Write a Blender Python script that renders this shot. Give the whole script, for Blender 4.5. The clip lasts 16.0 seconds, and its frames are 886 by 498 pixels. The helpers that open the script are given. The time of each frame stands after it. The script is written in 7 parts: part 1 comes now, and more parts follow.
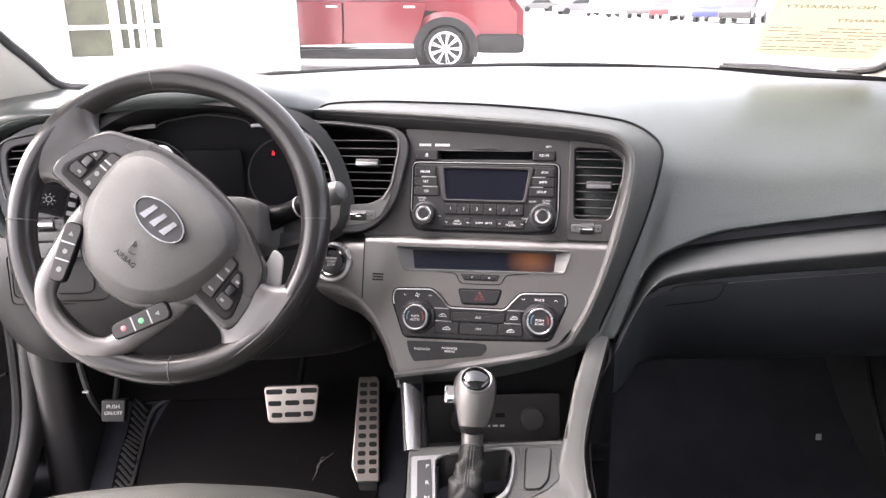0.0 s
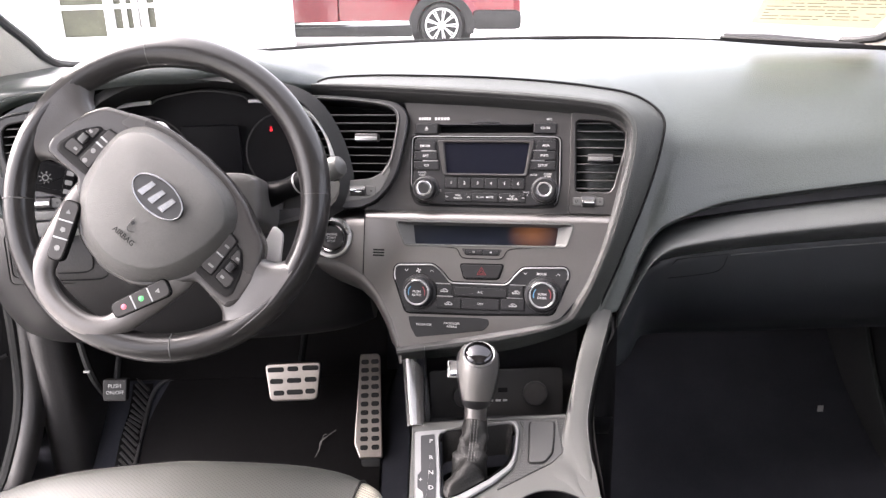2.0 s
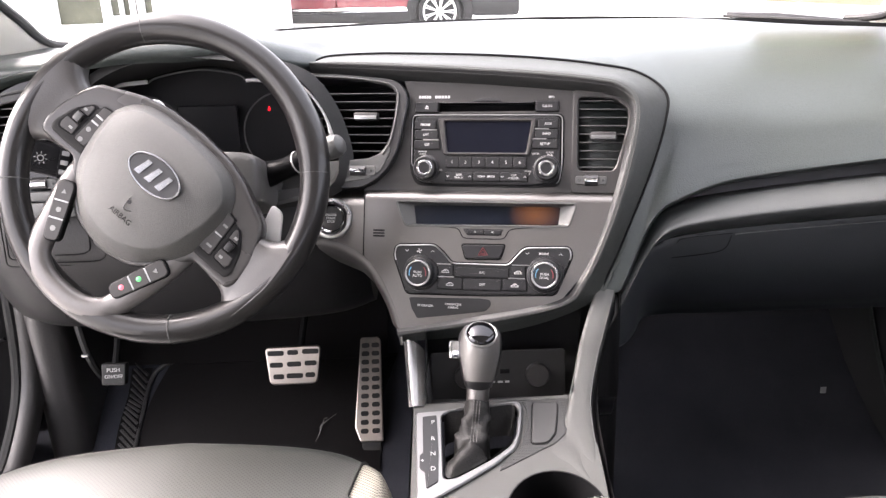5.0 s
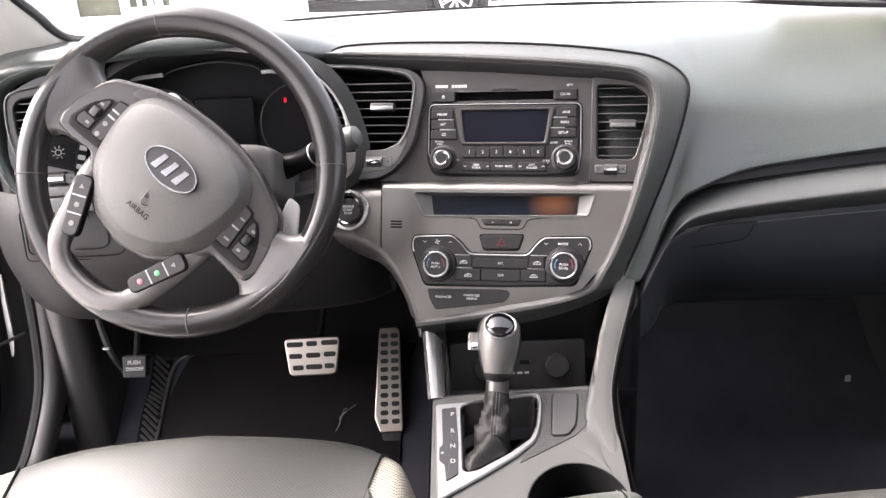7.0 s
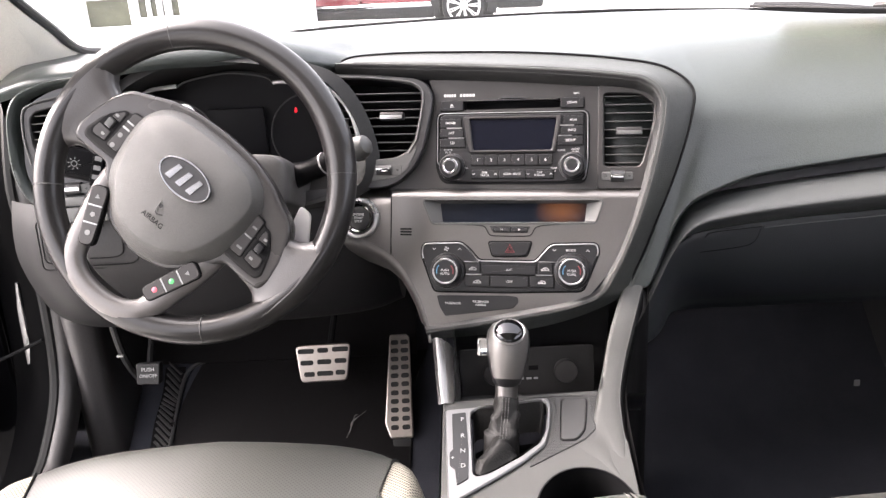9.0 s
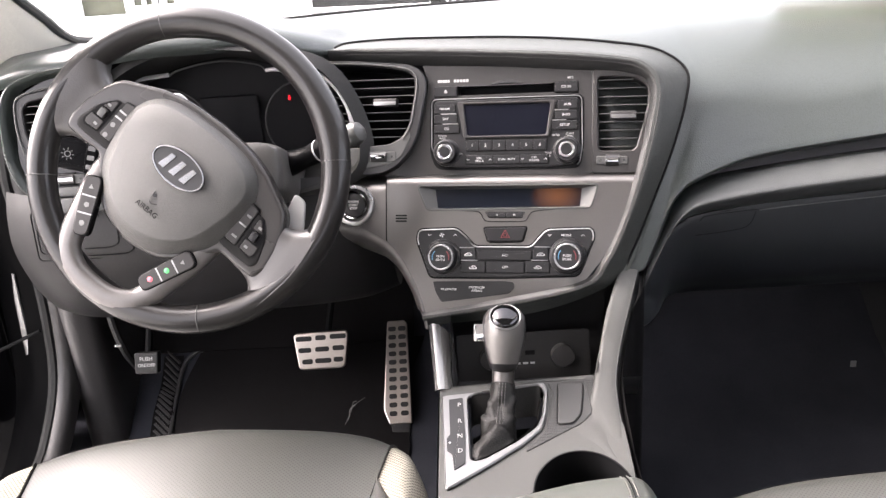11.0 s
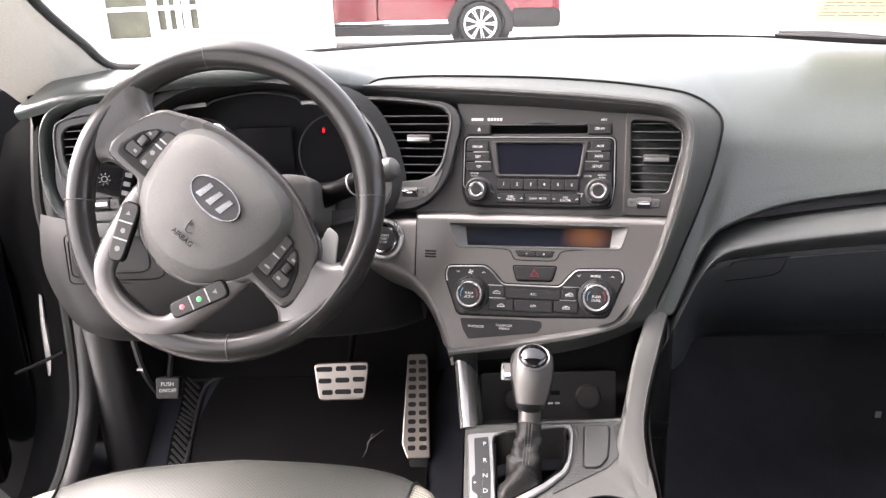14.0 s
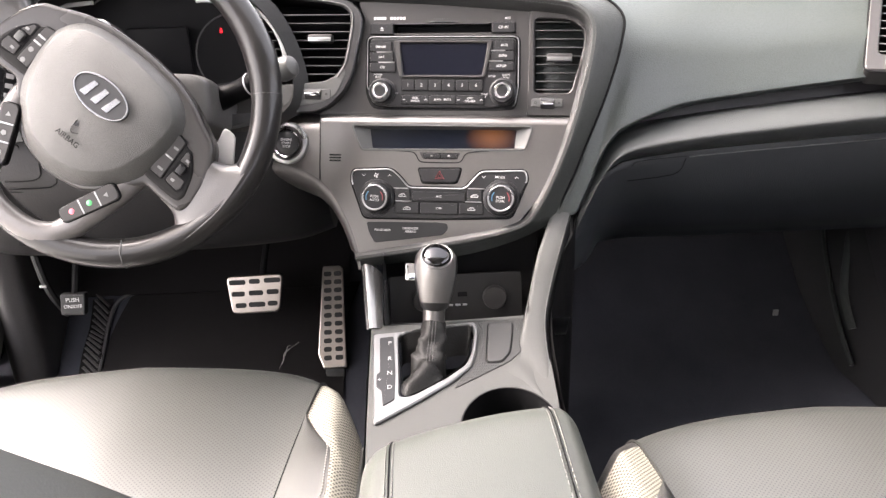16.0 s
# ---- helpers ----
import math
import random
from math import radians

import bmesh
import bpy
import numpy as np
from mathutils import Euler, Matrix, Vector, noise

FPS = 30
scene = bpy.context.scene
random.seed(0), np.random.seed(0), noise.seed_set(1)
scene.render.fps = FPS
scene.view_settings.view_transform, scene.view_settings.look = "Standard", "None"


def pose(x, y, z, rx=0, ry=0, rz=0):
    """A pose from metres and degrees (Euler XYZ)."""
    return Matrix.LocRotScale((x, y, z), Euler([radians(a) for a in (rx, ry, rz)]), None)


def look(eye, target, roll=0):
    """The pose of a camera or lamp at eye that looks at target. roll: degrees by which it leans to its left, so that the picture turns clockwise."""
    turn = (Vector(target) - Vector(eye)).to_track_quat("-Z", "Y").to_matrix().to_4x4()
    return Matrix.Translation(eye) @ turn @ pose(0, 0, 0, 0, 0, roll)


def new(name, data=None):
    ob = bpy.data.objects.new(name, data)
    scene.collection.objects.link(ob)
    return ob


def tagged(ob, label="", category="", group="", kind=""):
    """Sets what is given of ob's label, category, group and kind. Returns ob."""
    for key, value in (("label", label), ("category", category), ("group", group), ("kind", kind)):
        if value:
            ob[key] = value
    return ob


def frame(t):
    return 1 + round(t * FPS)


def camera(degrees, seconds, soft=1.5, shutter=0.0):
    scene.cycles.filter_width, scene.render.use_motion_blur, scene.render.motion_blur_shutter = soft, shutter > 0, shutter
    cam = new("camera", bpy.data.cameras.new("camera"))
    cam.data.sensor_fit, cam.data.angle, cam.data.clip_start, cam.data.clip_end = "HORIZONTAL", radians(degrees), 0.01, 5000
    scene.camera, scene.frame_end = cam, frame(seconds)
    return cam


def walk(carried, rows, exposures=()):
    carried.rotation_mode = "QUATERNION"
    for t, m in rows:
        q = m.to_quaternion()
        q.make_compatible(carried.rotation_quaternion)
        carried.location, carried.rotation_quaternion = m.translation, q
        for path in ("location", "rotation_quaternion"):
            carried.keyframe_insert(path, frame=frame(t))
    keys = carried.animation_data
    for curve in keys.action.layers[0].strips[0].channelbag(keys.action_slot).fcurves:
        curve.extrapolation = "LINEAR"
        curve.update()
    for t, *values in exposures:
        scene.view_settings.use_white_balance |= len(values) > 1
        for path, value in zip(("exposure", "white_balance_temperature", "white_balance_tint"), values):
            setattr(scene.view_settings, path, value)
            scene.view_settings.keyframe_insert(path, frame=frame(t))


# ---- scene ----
cam = camera(57.1, 16.0, soft=1.4)
PATH = [
    (0, (0.006, -0.003, 1.175), (-0.011, 1.906, 0.578), -1.3),
    (0.5, (0.007, -0.005, 1.175), (-0.007, 1.902, 0.574), -1.4),
    (1, (0.004, 0.001, 1.169), (-0.004, 1.902, 0.55), -1.5),
    (1.5, (0.002, 0.006, 1.165), (-0.009, 1.901, 0.525), -1.9),
    (2, (0.002, 0.003, 1.168), (-0.012, 1.895, 0.521), -1.9),
    (2.5, (0.004, 0.005, 1.169), (-0.007, 1.898, 0.522), -1.7),
    (3, (0.002, 0.004, 1.168), (-0.007, 1.897, 0.524), -1.9),
    (3.5, (0.002, 0.006, 1.161), (-0.006, 1.897, 0.507), -2.0),
    (4, (0.0, 0.004, 1.155), (-0.008, 1.89, 0.491), -2.0),
    (6.5, (-0.002, 0.025, 1.154), (-0.041, 1.9, 0.46), -2.8),
    (7, (-0.001, 0.02, 1.156), (-0.059, 1.891, 0.454), -3.1),
    (7.5, (0.0, 0.01, 1.162), (-0.073, 1.887, 0.474), -3.3),
    (8, (0.001, 0.009, 1.164), (-0.079, 1.888, 0.484), -3.4),
    (8.5, (-0.001, 0.008, 1.161), (-0.081, 1.886, 0.48), -3.5),
    (11, (0.004, 0.008, 1.161), (-0.075, 1.873, 0.443), -4.3),
    (11.5, (0.005, 0.014, 1.153), (-0.055, 1.876, 0.426), -4.0),
    (12, (0.014, 0.019, 1.151), (0.01, 1.878, 0.413), -2.9),
    (12.5, (0.022, 0.023, 1.155), (0.082, 1.882, 0.421), -1.8),
    (13, (0.007, 0.01, 1.165), (0.031, 1.885, 0.468), -2.1),
    (13.5, (-0.015, 0.008, 1.174), (-0.079, 1.897, 0.52), -2.5),
    (14, (-0.019, 0.008, 1.171), (-0.123, 1.897, 0.524), -2.6),
    (14.5, (-0.005, 0.01, 1.156), (-0.081, 1.888, 0.474), -2.5),
    (15, (0.012, 0.013, 1.143), (0.005, 1.868, 0.396), -2.0),
    (15.5, (0.019, 0.015, 1.134), (0.064, 1.845, 0.327), -1.6),
    (16, (0.017, 0.001, 1.138), (0.069, 1.825, 0.319), -1.8),
]
walk(cam, [(t, look(eye, target, roll)) for t, eye, target, roll in PATH],
     exposures=((0.0, 3.84, 6450, 16), (4.0, 3.84, 6450, 16), (7.0, 3.91, 6500, 15), (8.0, 3.87, 6550, 15), (11.0, 3.83, 6550, 15), (13.5, 3.87, 6550, 15), (16.0, 4.08, 6650, 14)))


# ---- exposure, world and sun ----
world = bpy.data.worlds.new("overcast_sky")
scene.world = world
world.use_nodes = True
wn = world.node_tree.nodes
sky = wn.new("ShaderNodeTexSky")
sky.sky_type, sky.sun_disc = "NISHITA", False
sky.sun_elevation, sky.sun_rotation = radians(46), radians(-78)
sky.dust_density, sky.air_density, sky.ozone_density = 9.0, 0.25, 0.3
grey = wn.new("ShaderNodeHueSaturation")
grey.inputs["Saturation"].default_value = 0.75
world.node_tree.links.new(sky.outputs[0], grey.inputs["Color"])
cloud = wn.new("ShaderNodeMix")
cloud.data_type = "RGBA"
cloud.inputs[0].default_value = 0.45
cloud.inputs[7].default_value = (3.0, 3.02, 3.05, 1)
world.node_tree.links.new(grey.outputs[0], cloud.inputs[6])
world.node_tree.links.new(cloud.outputs[2], wn["Background"].inputs[0])
wn["Background"].inputs[1].default_value = 0.15
sun_data = bpy.data.lights.new("sun", "SUN")
sun_data.energy, sun_data.angle, sun_data.color = 0.55, radians(50), (1.0, 0.96, 0.92)
sun = new("sun", sun_data)
sun.matrix_world = look((-5.8, 1.6, 6.2), (0, 1, 0.8))


# ---- materials ----
def material(name, color, rough=0.5, metal=0.0, grain=0.0, grain_scale=400.0, blotch=0.12, blotch_scale=6.0, coat=0.0, spec=0.5, cells=False, wear=0.15):
    """A procedural surface: base colour varied at two scales, roughness varied, and a fine relief."""
    m = bpy.data.materials.new(name)
    m.use_nodes = True
    nt = m.node_tree
    b = nt.nodes["Principled BSDF"]
    tc = nt.nodes.new("ShaderNodeTexCoord")
    big = nt.nodes.new("ShaderNodeTexNoise")
    big.inputs["Scale"].default_value, big.inputs["Detail"].default_value = blotch_scale, 5.0
    nt.links.new(tc.outputs["Object"], big.inputs["Vector"])
    fine = nt.nodes.new("ShaderNodeTexVoronoi" if cells else "ShaderNodeTexNoise")
    fine.inputs["Scale"].default_value = grain_scale
    nt.links.new(tc.outputs["Object"], fine.inputs["Vector"])
    # the grain also shows faintly in the colour
    lo = [c * (1 - blotch) for c in color]
    hi = [min(1.0, c * (1 + blotch)) for c in color]
    ramp = nt.nodes.new("ShaderNodeMix")
    ramp.data_type = "RGBA"
    ramp.inputs[6].default_value, ramp.inputs[7].default_value = (*lo, 1), (*hi, 1)
    nt.links.new(big.outputs["Fac"], ramp.inputs[0])
    tone = nt.nodes.new("ShaderNodeMix")
    tone.data_type, tone.blend_type = "RGBA", "MULTIPLY"
    tone.inputs[0].default_value = min(1.0, 1.2 * grain)
    shade = nt.nodes.new("ShaderNodeMapRange")
    shade.inputs[1].default_value, shade.inputs[2].default_value = (0.1, 0.9) if cells else (0.3, 0.7)
    shade.inputs[3].default_value, shade.inputs[4].default_value = (1.25, 0.65) if cells else (0.7, 1.3)
    nt.links.new(fine.outputs[0], shade.inputs[0])
    nt.links.new(ramp.outputs[2], tone.inputs[6])
    nt.links.new(shade.outputs[0], tone.inputs[7])
    nt.links.new(tone.outputs[2], b.inputs["Base Color"])
    rr = nt.nodes.new("ShaderNodeMapRange")
    rr.inputs[3].default_value, rr.inputs[4].default_value = max(0.02, rough * (1 - wear)), min(1.0, rough * (1 + wear))
    nt.links.new(big.outputs["Fac"], rr.inputs[0])
    nt.links.new(rr.outputs[0], b.inputs["Roughness"])
    b.inputs["Metallic"].default_value = metal
    b.inputs["Coat Weight"].default_value = coat
    b.inputs["Coat Roughness"].default_value = 0.08
    b.inputs["Specular IOR Level"].default_value = spec
    if grain:
        bump = nt.nodes.new("ShaderNodeBump")
        bump.inputs["Strength"].default_value, bump.inputs["Distance"].default_value = min(1.0, grain), 0.0006
        nt.links.new(fine.outputs[0], bump.inputs["Height"])
        nt.links.new(bump.outputs[0], b.inputs["Normal"])
    return m


def glow(name, color, strength):
    m = bpy.data.materials.new(name)
    m.use_nodes = True
    b = m.node_tree.nodes["Principled BSDF"]
    b.inputs["Base Color"].default_value = (*[c * 0.3 for c in color], 1)
    b.inputs["Emission Color"].default_value = (*color, 1)
    b.inputs["Emission Strength"].default_value = strength
    return m


def dotted(name, color, hole, scale, rough, size=0.28, metal=0.0, spec=0.5):
    """Leather or cloth with a regular grid of small perforations."""
    m = material(name, color, rough, metal, grain=0.25, grain_scale=900, spec=spec)
    nt = m.node_tree
    b = nt.nodes["Principled BSDF"]
    tc = nt.nodes.new("ShaderNodeTexCoord")
    sep = nt.nodes.new("ShaderNodeSeparateXYZ")
    nt.links.new(tc.outputs["Object"], sep.inputs[0])

    def op(kind, a, c=None):
        n = nt.nodes.new("ShaderNodeMath")
        n.operation = kind
        for k, v in enumerate((a, c)):
            if v is None:
                continue
            if isinstance(v, (int, float)):
                n.inputs[k].default_value = v
            else:
                nt.links.new(v, n.inputs[k])
        return n.outputs[0]
    x, y = op("MULTIPLY", sep.outputs[0], scale), op("MULTIPLY", sep.outputs[1], scale)
    a, c = op("ADD", x, y), op("SUBTRACT", x, y)
    fa, fc = op("SUBTRACT", op("FRACT", a), 0.5), op("SUBTRACT", op("FRACT", c), 0.5)
    d = op("SQRT", op("ADD", op("MULTIPLY", fa, fa), op("MULTIPLY", fc, fc)))
    inside = op("LESS_THAN", d, size)
    mix = nt.nodes.new("ShaderNodeMix")
    mix.data_type = "RGBA"
    src = b.inputs["Base Color"].links[0].from_socket
    nt.links.new(inside, mix.inputs[0])
    nt.links.new(src, mix.inputs[6])
    mix.inputs[7].default_value = (*hole, 1)
    nt.links.new(mix.outputs[2], b.inputs["Base Color"])
    return m


def clear_glass(name, tint=(1, 1, 1), gloss=0.05):
    m = bpy.data.materials.new(name)
    m.use_nodes = True
    nt = m.node_tree
    nt.nodes.clear()
    out = nt.nodes.new("ShaderNodeOutputMaterial")
    t, g, mix, amount = (nt.nodes.new(k) for k in ("ShaderNodeBsdfTransparent", "ShaderNodeBsdfGlossy", "ShaderNodeMixShader", "ShaderNodeValue"))
    t.inputs[0].default_value = (*tint, 1)
    g.inputs["Roughness"].default_value = 0.02
    amount.outputs[0].default_value = gloss
    nt.links.new(amount.outputs[0], mix.inputs[0])
    nt.links.new(t.outputs[0], mix.inputs[1])
    nt.links.new(g.outputs[0], mix.inputs[2])
    nt.links.new(mix.outputs[0], out.inputs[0])
    return m


DASH = material("soft_dash_plastic", (0.0365, 0.0432, 0.0408), 0.30, grain=0.35, grain_scale=560, cells=True)
DARK = material("black_hard_plastic", (0.018, 0.018, 0.020), 0.5, grain=0.2, grain_scale=800, cells=True)
BLACK = material("black_satin_plastic", (0.014, 0.014, 0.015), 0.35)
# near-black for seams and black parts; also paints the shade deep in recesses
VOID = material("black_plastic_and_shade", (0.006, 0.006, 0.0065), 0.7, spec=0.08)
LEATHER = material("charcoal_leather", (0.045, 0.043, 0.043), 0.42, grain=0.5, grain_scale=500, cells=True)
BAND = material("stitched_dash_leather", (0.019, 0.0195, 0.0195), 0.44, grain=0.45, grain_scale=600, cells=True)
RIM = material("smooth_wheel_leather", (0.0095, 0.0089, 0.0090), 0.32, grain=0.12, grain_scale=600, cells=True, wear=0.3, spec=0.30, coat=0.28)
HUB = material("airbag_cover_plastic", (0.054, 0.0535, 0.051), 0.42, grain=0.6, grain_scale=1300, cells=True)
FASCIA = material("gunmetal_fascia_paint", (0.132, 0.126, 0.122), 0.31, metal=0.87, grain=0.2, grain_scale=1300)
FASCIA_UP = material("graphite_fascia_paint", (0.021, 0.0200, 0.0200), 0.42, metal=0.2, grain=0.1, grain_scale=1500)
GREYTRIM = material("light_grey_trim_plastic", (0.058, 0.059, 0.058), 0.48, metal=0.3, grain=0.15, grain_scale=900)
SATIN = material("satin_silver_trim", (0.30, 0.30, 0.30), 0.28, metal=0.9, blotch=0.05)
CHROME = material("polished_chrome", (0.80, 0.80, 0.82), 0.08, metal=1.0, blotch=0.03)
BUTTON = material("black_button_plastic", (0.009, 0.009, 0.010), 0.36, grain=0.1, spec=0.35)
PAINTED = material("white_legend_ink", (0.40, 0.40, 0.40), 0.6)
DIM = material("grey_legend_ink", (0.28, 0.28, 0.28), 0.6)
SCREEN = material("dark_display_glass", (0.005, 0.0055, 0.009), 0.15, coat=0.02, spec=0.12)
SCREEN_LOW = material("tinted_clock_display", (0.005, 0.0065, 0.011), 0.2, coat=0.02, spec=0.15)
BEZEL = material("brushed_console_bezel", (0.17, 0.17, 0.17), 0.34, metal=0.8, grain=0.1, grain_scale=800, blotch=0.06)
STEEL = material("brushed_pedal_steel", (0.42, 0.375, 0.335), 0.32, metal=0.9, grain=0.1, grain_scale=200)
RUBBER = material("black_rubber", (0.014, 0.014, 0.014), 0.6, grain=0.3, spec=0.3)
CARPET = material("black_carpet", (0.033, 0.0345, 0.042), 0.95, grain=0.9, grain_scale=1200, blotch=0.35, blotch_scale=12, spec=0.1)
MATT = material("black_rubber_floor_mat", (0.0095, 0.0088, 0.0090), 0.75, grain=0.5, grain_scale=900, blotch=0.35, blotch_scale=10, spec=0.05)
PERF = dotted("perforated_charcoal_leather", (0.037, 0.0382, 0.0352), (0.006, 0.006, 0.006), 190, 0.38, 0.25, spec=0.95)
CREAM = dotted("cream_mesh_cloth", (0.21, 0.20, 0.165), (0.035, 0.032, 0.025), 190, 0.7, 0.34)
SEATHIDE = material("dark_grey_seat_leather", (0.030, 0.0300, 0.0282), 0.37, grain=0.25, grain_scale=800, cells=True, spec=0.9)
ARMHIDE = material("grey_armrest_leather", (0.064, 0.068, 0.061), 0.40, grain=0.22, grain_scale=900, cells=True)
STITCH = material("pale_stitching_thread", (0.22, 0.215, 0.20), 0.8)
DARKSTITCH = material("grey_stitching_thread", (0.055, 0.055, 0.055), 0.8)
PIANO = material("black_car_paint", (0.002, 0.002, 0.0025), 0.12, spec=0.04)
PILLAR = material("beige_grey_pillar_trim", (0.60, 0.58, 0.52), 0.7, grain=0.4, grain_scale=600)
HEADLINER = material("light_grey_headliner", (0.45, 0.44, 0.42), 0.9, grain=0.5)
GLASS = clear_glass("windscreen_glass")
nt = GLASS.node_tree
dust, veil, spots, spread, co = (nt.nodes.new("ShaderNode" + k) for k in ("BsdfTranslucent", "MixShader", "TexNoise", "MapRange", "TexCoord"))
dust.inputs[0].default_value = (0.9, 0.9, 0.9, 1)
spots.inputs["Scale"].default_value, spots.inputs["Detail"].default_value = 260, 3
for k, v in ((1, 0.60), (2, 0.72), (3, 0.004), (4, 0.075)):
    spread.inputs[k].default_value = v
nt.links.new(co.outputs["Object"], spots.inputs["Vector"])
nt.links.new(spots.outputs["Fac"], spread.inputs[0])
nt.links.new(spread.outputs[0], veil.inputs[0])
out = nt.nodes["Material Output"]
nt.links.new(out.inputs[0].links[0].from_socket, veil.inputs[1])
nt.links.new(dust.outputs[0], veil.inputs[2])
nt.links.new(veil.outputs[0], out.inputs[0])
RED_LIGHT = glow("red_seatbelt_lamp", (1.0, 0.005, 0.02), 0.10)
CLUSTER = material("unlit_cluster_face", (0.010, 0.010, 0.0115), 0.5, spec=0.15)
FAINT = material("faint_gauge_ink", (0.06, 0.06, 0.06), 0.6)
# the clock display gives off a faint orange light towards one end
nt = SCREEN_LOW.node_tree
co, mp, gr, ml = (nt.nodes.new("ShaderNode" + k) for k in ("TexCoord", "Mapping", "TexGradient", "Math"))
mp.inputs["Location"].default_value, mp.inputs["Scale"].default_value = (-0.068 / 0.036, 0.032 / 0.022, 0), (1 / 0.036, 1 / 0.022, 1)
gr.gradient_type, ml.operation = "SPHERICAL", "MULTIPLY"
ml.inputs[1].default_value = 0.020
nt.links.new(co.outputs["Object"], mp.inputs["Vector"])
nt.links.new(mp.outputs[0], gr.inputs["Vector"])
nt.links.new(gr.outputs["Fac"], ml.inputs[0])
nt.nodes["Principled BSDF"].inputs["Emission Color"].default_value = (0.9, 0.32, 0.08, 1)
nt.links.new(ml.outputs[0], nt.nodes["Principled BSDF"].inputs["Emission Strength"])
RED_INK = material("red_legend_ink", (0.17, 0.02, 0.025), 0.5)
RED_KEY = material("red_key_ink", (0.62, 0.12, 0.16), 0.4)
GREEN_KEY = material("green_key_ink", (0.08, 0.42, 0.14), 0.4)
BLUE_INK = material("blue_legend_ink", (0.05, 0.17, 0.28), 0.5)
CARBON = material("carbon_weave_trim", (0.030, 0.030, 0.029), 0.4, metal=0.2)
LEGEND = material("dim_wheel_legend_ink", (0.15, 0.15, 0.15), 0.6)


# ---- mesh helpers ----
def crv(pts, n=8, closed=False):
    """A Catmull-Rom curve through the points."""
    P = [Vector(p) for p in pts]
    k = len(P)
    out = []
    for i in range(k if closed else k - 1):
        p0, p1, p2, p3 = (P[j % k] if closed else P[min(max(j, 0), k - 1)] for j in (i - 1, i, i + 1, i + 2))
        for s in range(n):
            t = s / n
            out.append(0.5 * ((2 * p1) + (p2 - p0) * t + (2 * p0 - 5 * p1 + 4 * p2 - p3) * t * t + (3 * p1 - p0 - 3 * p2 + p3) * t ** 3))
    if not closed:
        out.append(P[-1].copy())
    return out


def mm(*pts):
    return [(x / 1000, y / 1000) for x, y in pts]


def area2(p):
    return sum(p[i - 1][0] * p[i][1] - p[i][0] * p[i - 1][1] for i in range(len(p)))


def rounded(pts, r, n=4):
    """A polygon whose corners are rounded by the radius r."""
    out = []
    k = len(pts)
    P = [Vector((p[0], p[1])) for p in pts]
    for i in range(k):
        a, b, c = P[i - 1], P[i], P[(i + 1) % k]
        d = min(r, (a - b).length * 0.45, (c - b).length * 0.45)
        s, e = b + (a - b).normalized() * d, b + (c - b).normalized() * d
        for j in range(n + 1):
            t = j / n
            out.append(s * (1 - t) ** 2 + b * 2 * t * (1 - t) + e * t * t)
    return out


def rrect(x0, y0, x1, y1, r=0.002, n=3):
    return rounded([(x0, y0), (x1, y0), (x1, y1), (x0, y1)], r, n)


def disc(cx, cy, r, n=28, ry=None):
    ry = r if ry is None else ry
    return [Vector((cx + r * math.cos(2 * math.pi * i / n), cy + ry * math.sin(2 * math.pi * i / n))) for i in range(n)]


def inset(pts, d):
    P = [Vector((p[0], p[1])) for p in pts]
    out, k = [], len(P)
    for i in range(k):
        e1, e2 = P[i] - P[i - 1], P[(i + 1) % k] - P[i]
        nrm = Vector((-e1.y, e1.x)).normalized() + Vector((-e2.y, e2.x)).normalized()
        if nrm.length < 1e-6:
            nrm = Vector((-e1.y, e1.x))
        out.append(P[i] + nrm.normalized() * d)
    return out


def rings(bm, loops, cap_first=False, cap_last=False, closed=True):
    """Quads between successive loops of the same number of points."""
    V = [[bm.verts.new(p) for p in lp] for lp in loops]
    k = len(V[0])
    for a, b in zip(V, V[1:]):
        for i in range(k if closed else k - 1):
            j = (i + 1) % k
            bm.faces.new((a[i], a[j], b[j], b[i]))
    if cap_first:
        bm.faces.new(list(reversed(V[0])))
    if cap_last:
        bm.faces.new(V[-1])
    return V


def prism(bm, pts, z0, z1, bev=0.0008):
    """A plate with the given outline and a rounded upper edge."""
    pts = [Vector((p[0], p[1])) for p in pts]
    if area2(pts) < 0:
        pts.reverse()
    at = lambda q, z: [(p.x, p.y, z) for p in q]
    rings(bm, [at(pts, z0), at(pts, z1 - bev), at(inset(pts, bev * 0.3), z1 - bev * 0.3), at(inset(pts, bev), z1), at(inset(pts, bev * 1.5 + 0.0002), z1)], True, True)


def ring_plate(bm, outer, inner, z0, z1, bev=0.0008, zi=None):
    """A frame between two outlines of the same number of points; zi: how far its inner wall goes down."""
    o, q = [Vector((p[0], p[1])) for p in outer], [Vector((p[0], p[1])) for p in inner]
    if area2(o) < 0:
        o.reverse(), q.reverse()
    at = lambda w, z: [(p.x, p.y, z) for p in w]
    zi = z0 if zi is None else zi
    rings(bm, [at(o, z0), at(o, z1 - bev), at(inset(o, bev), z1), at(inset(q, -bev), z1), at(q, z1 - bev), at(q, zi)])


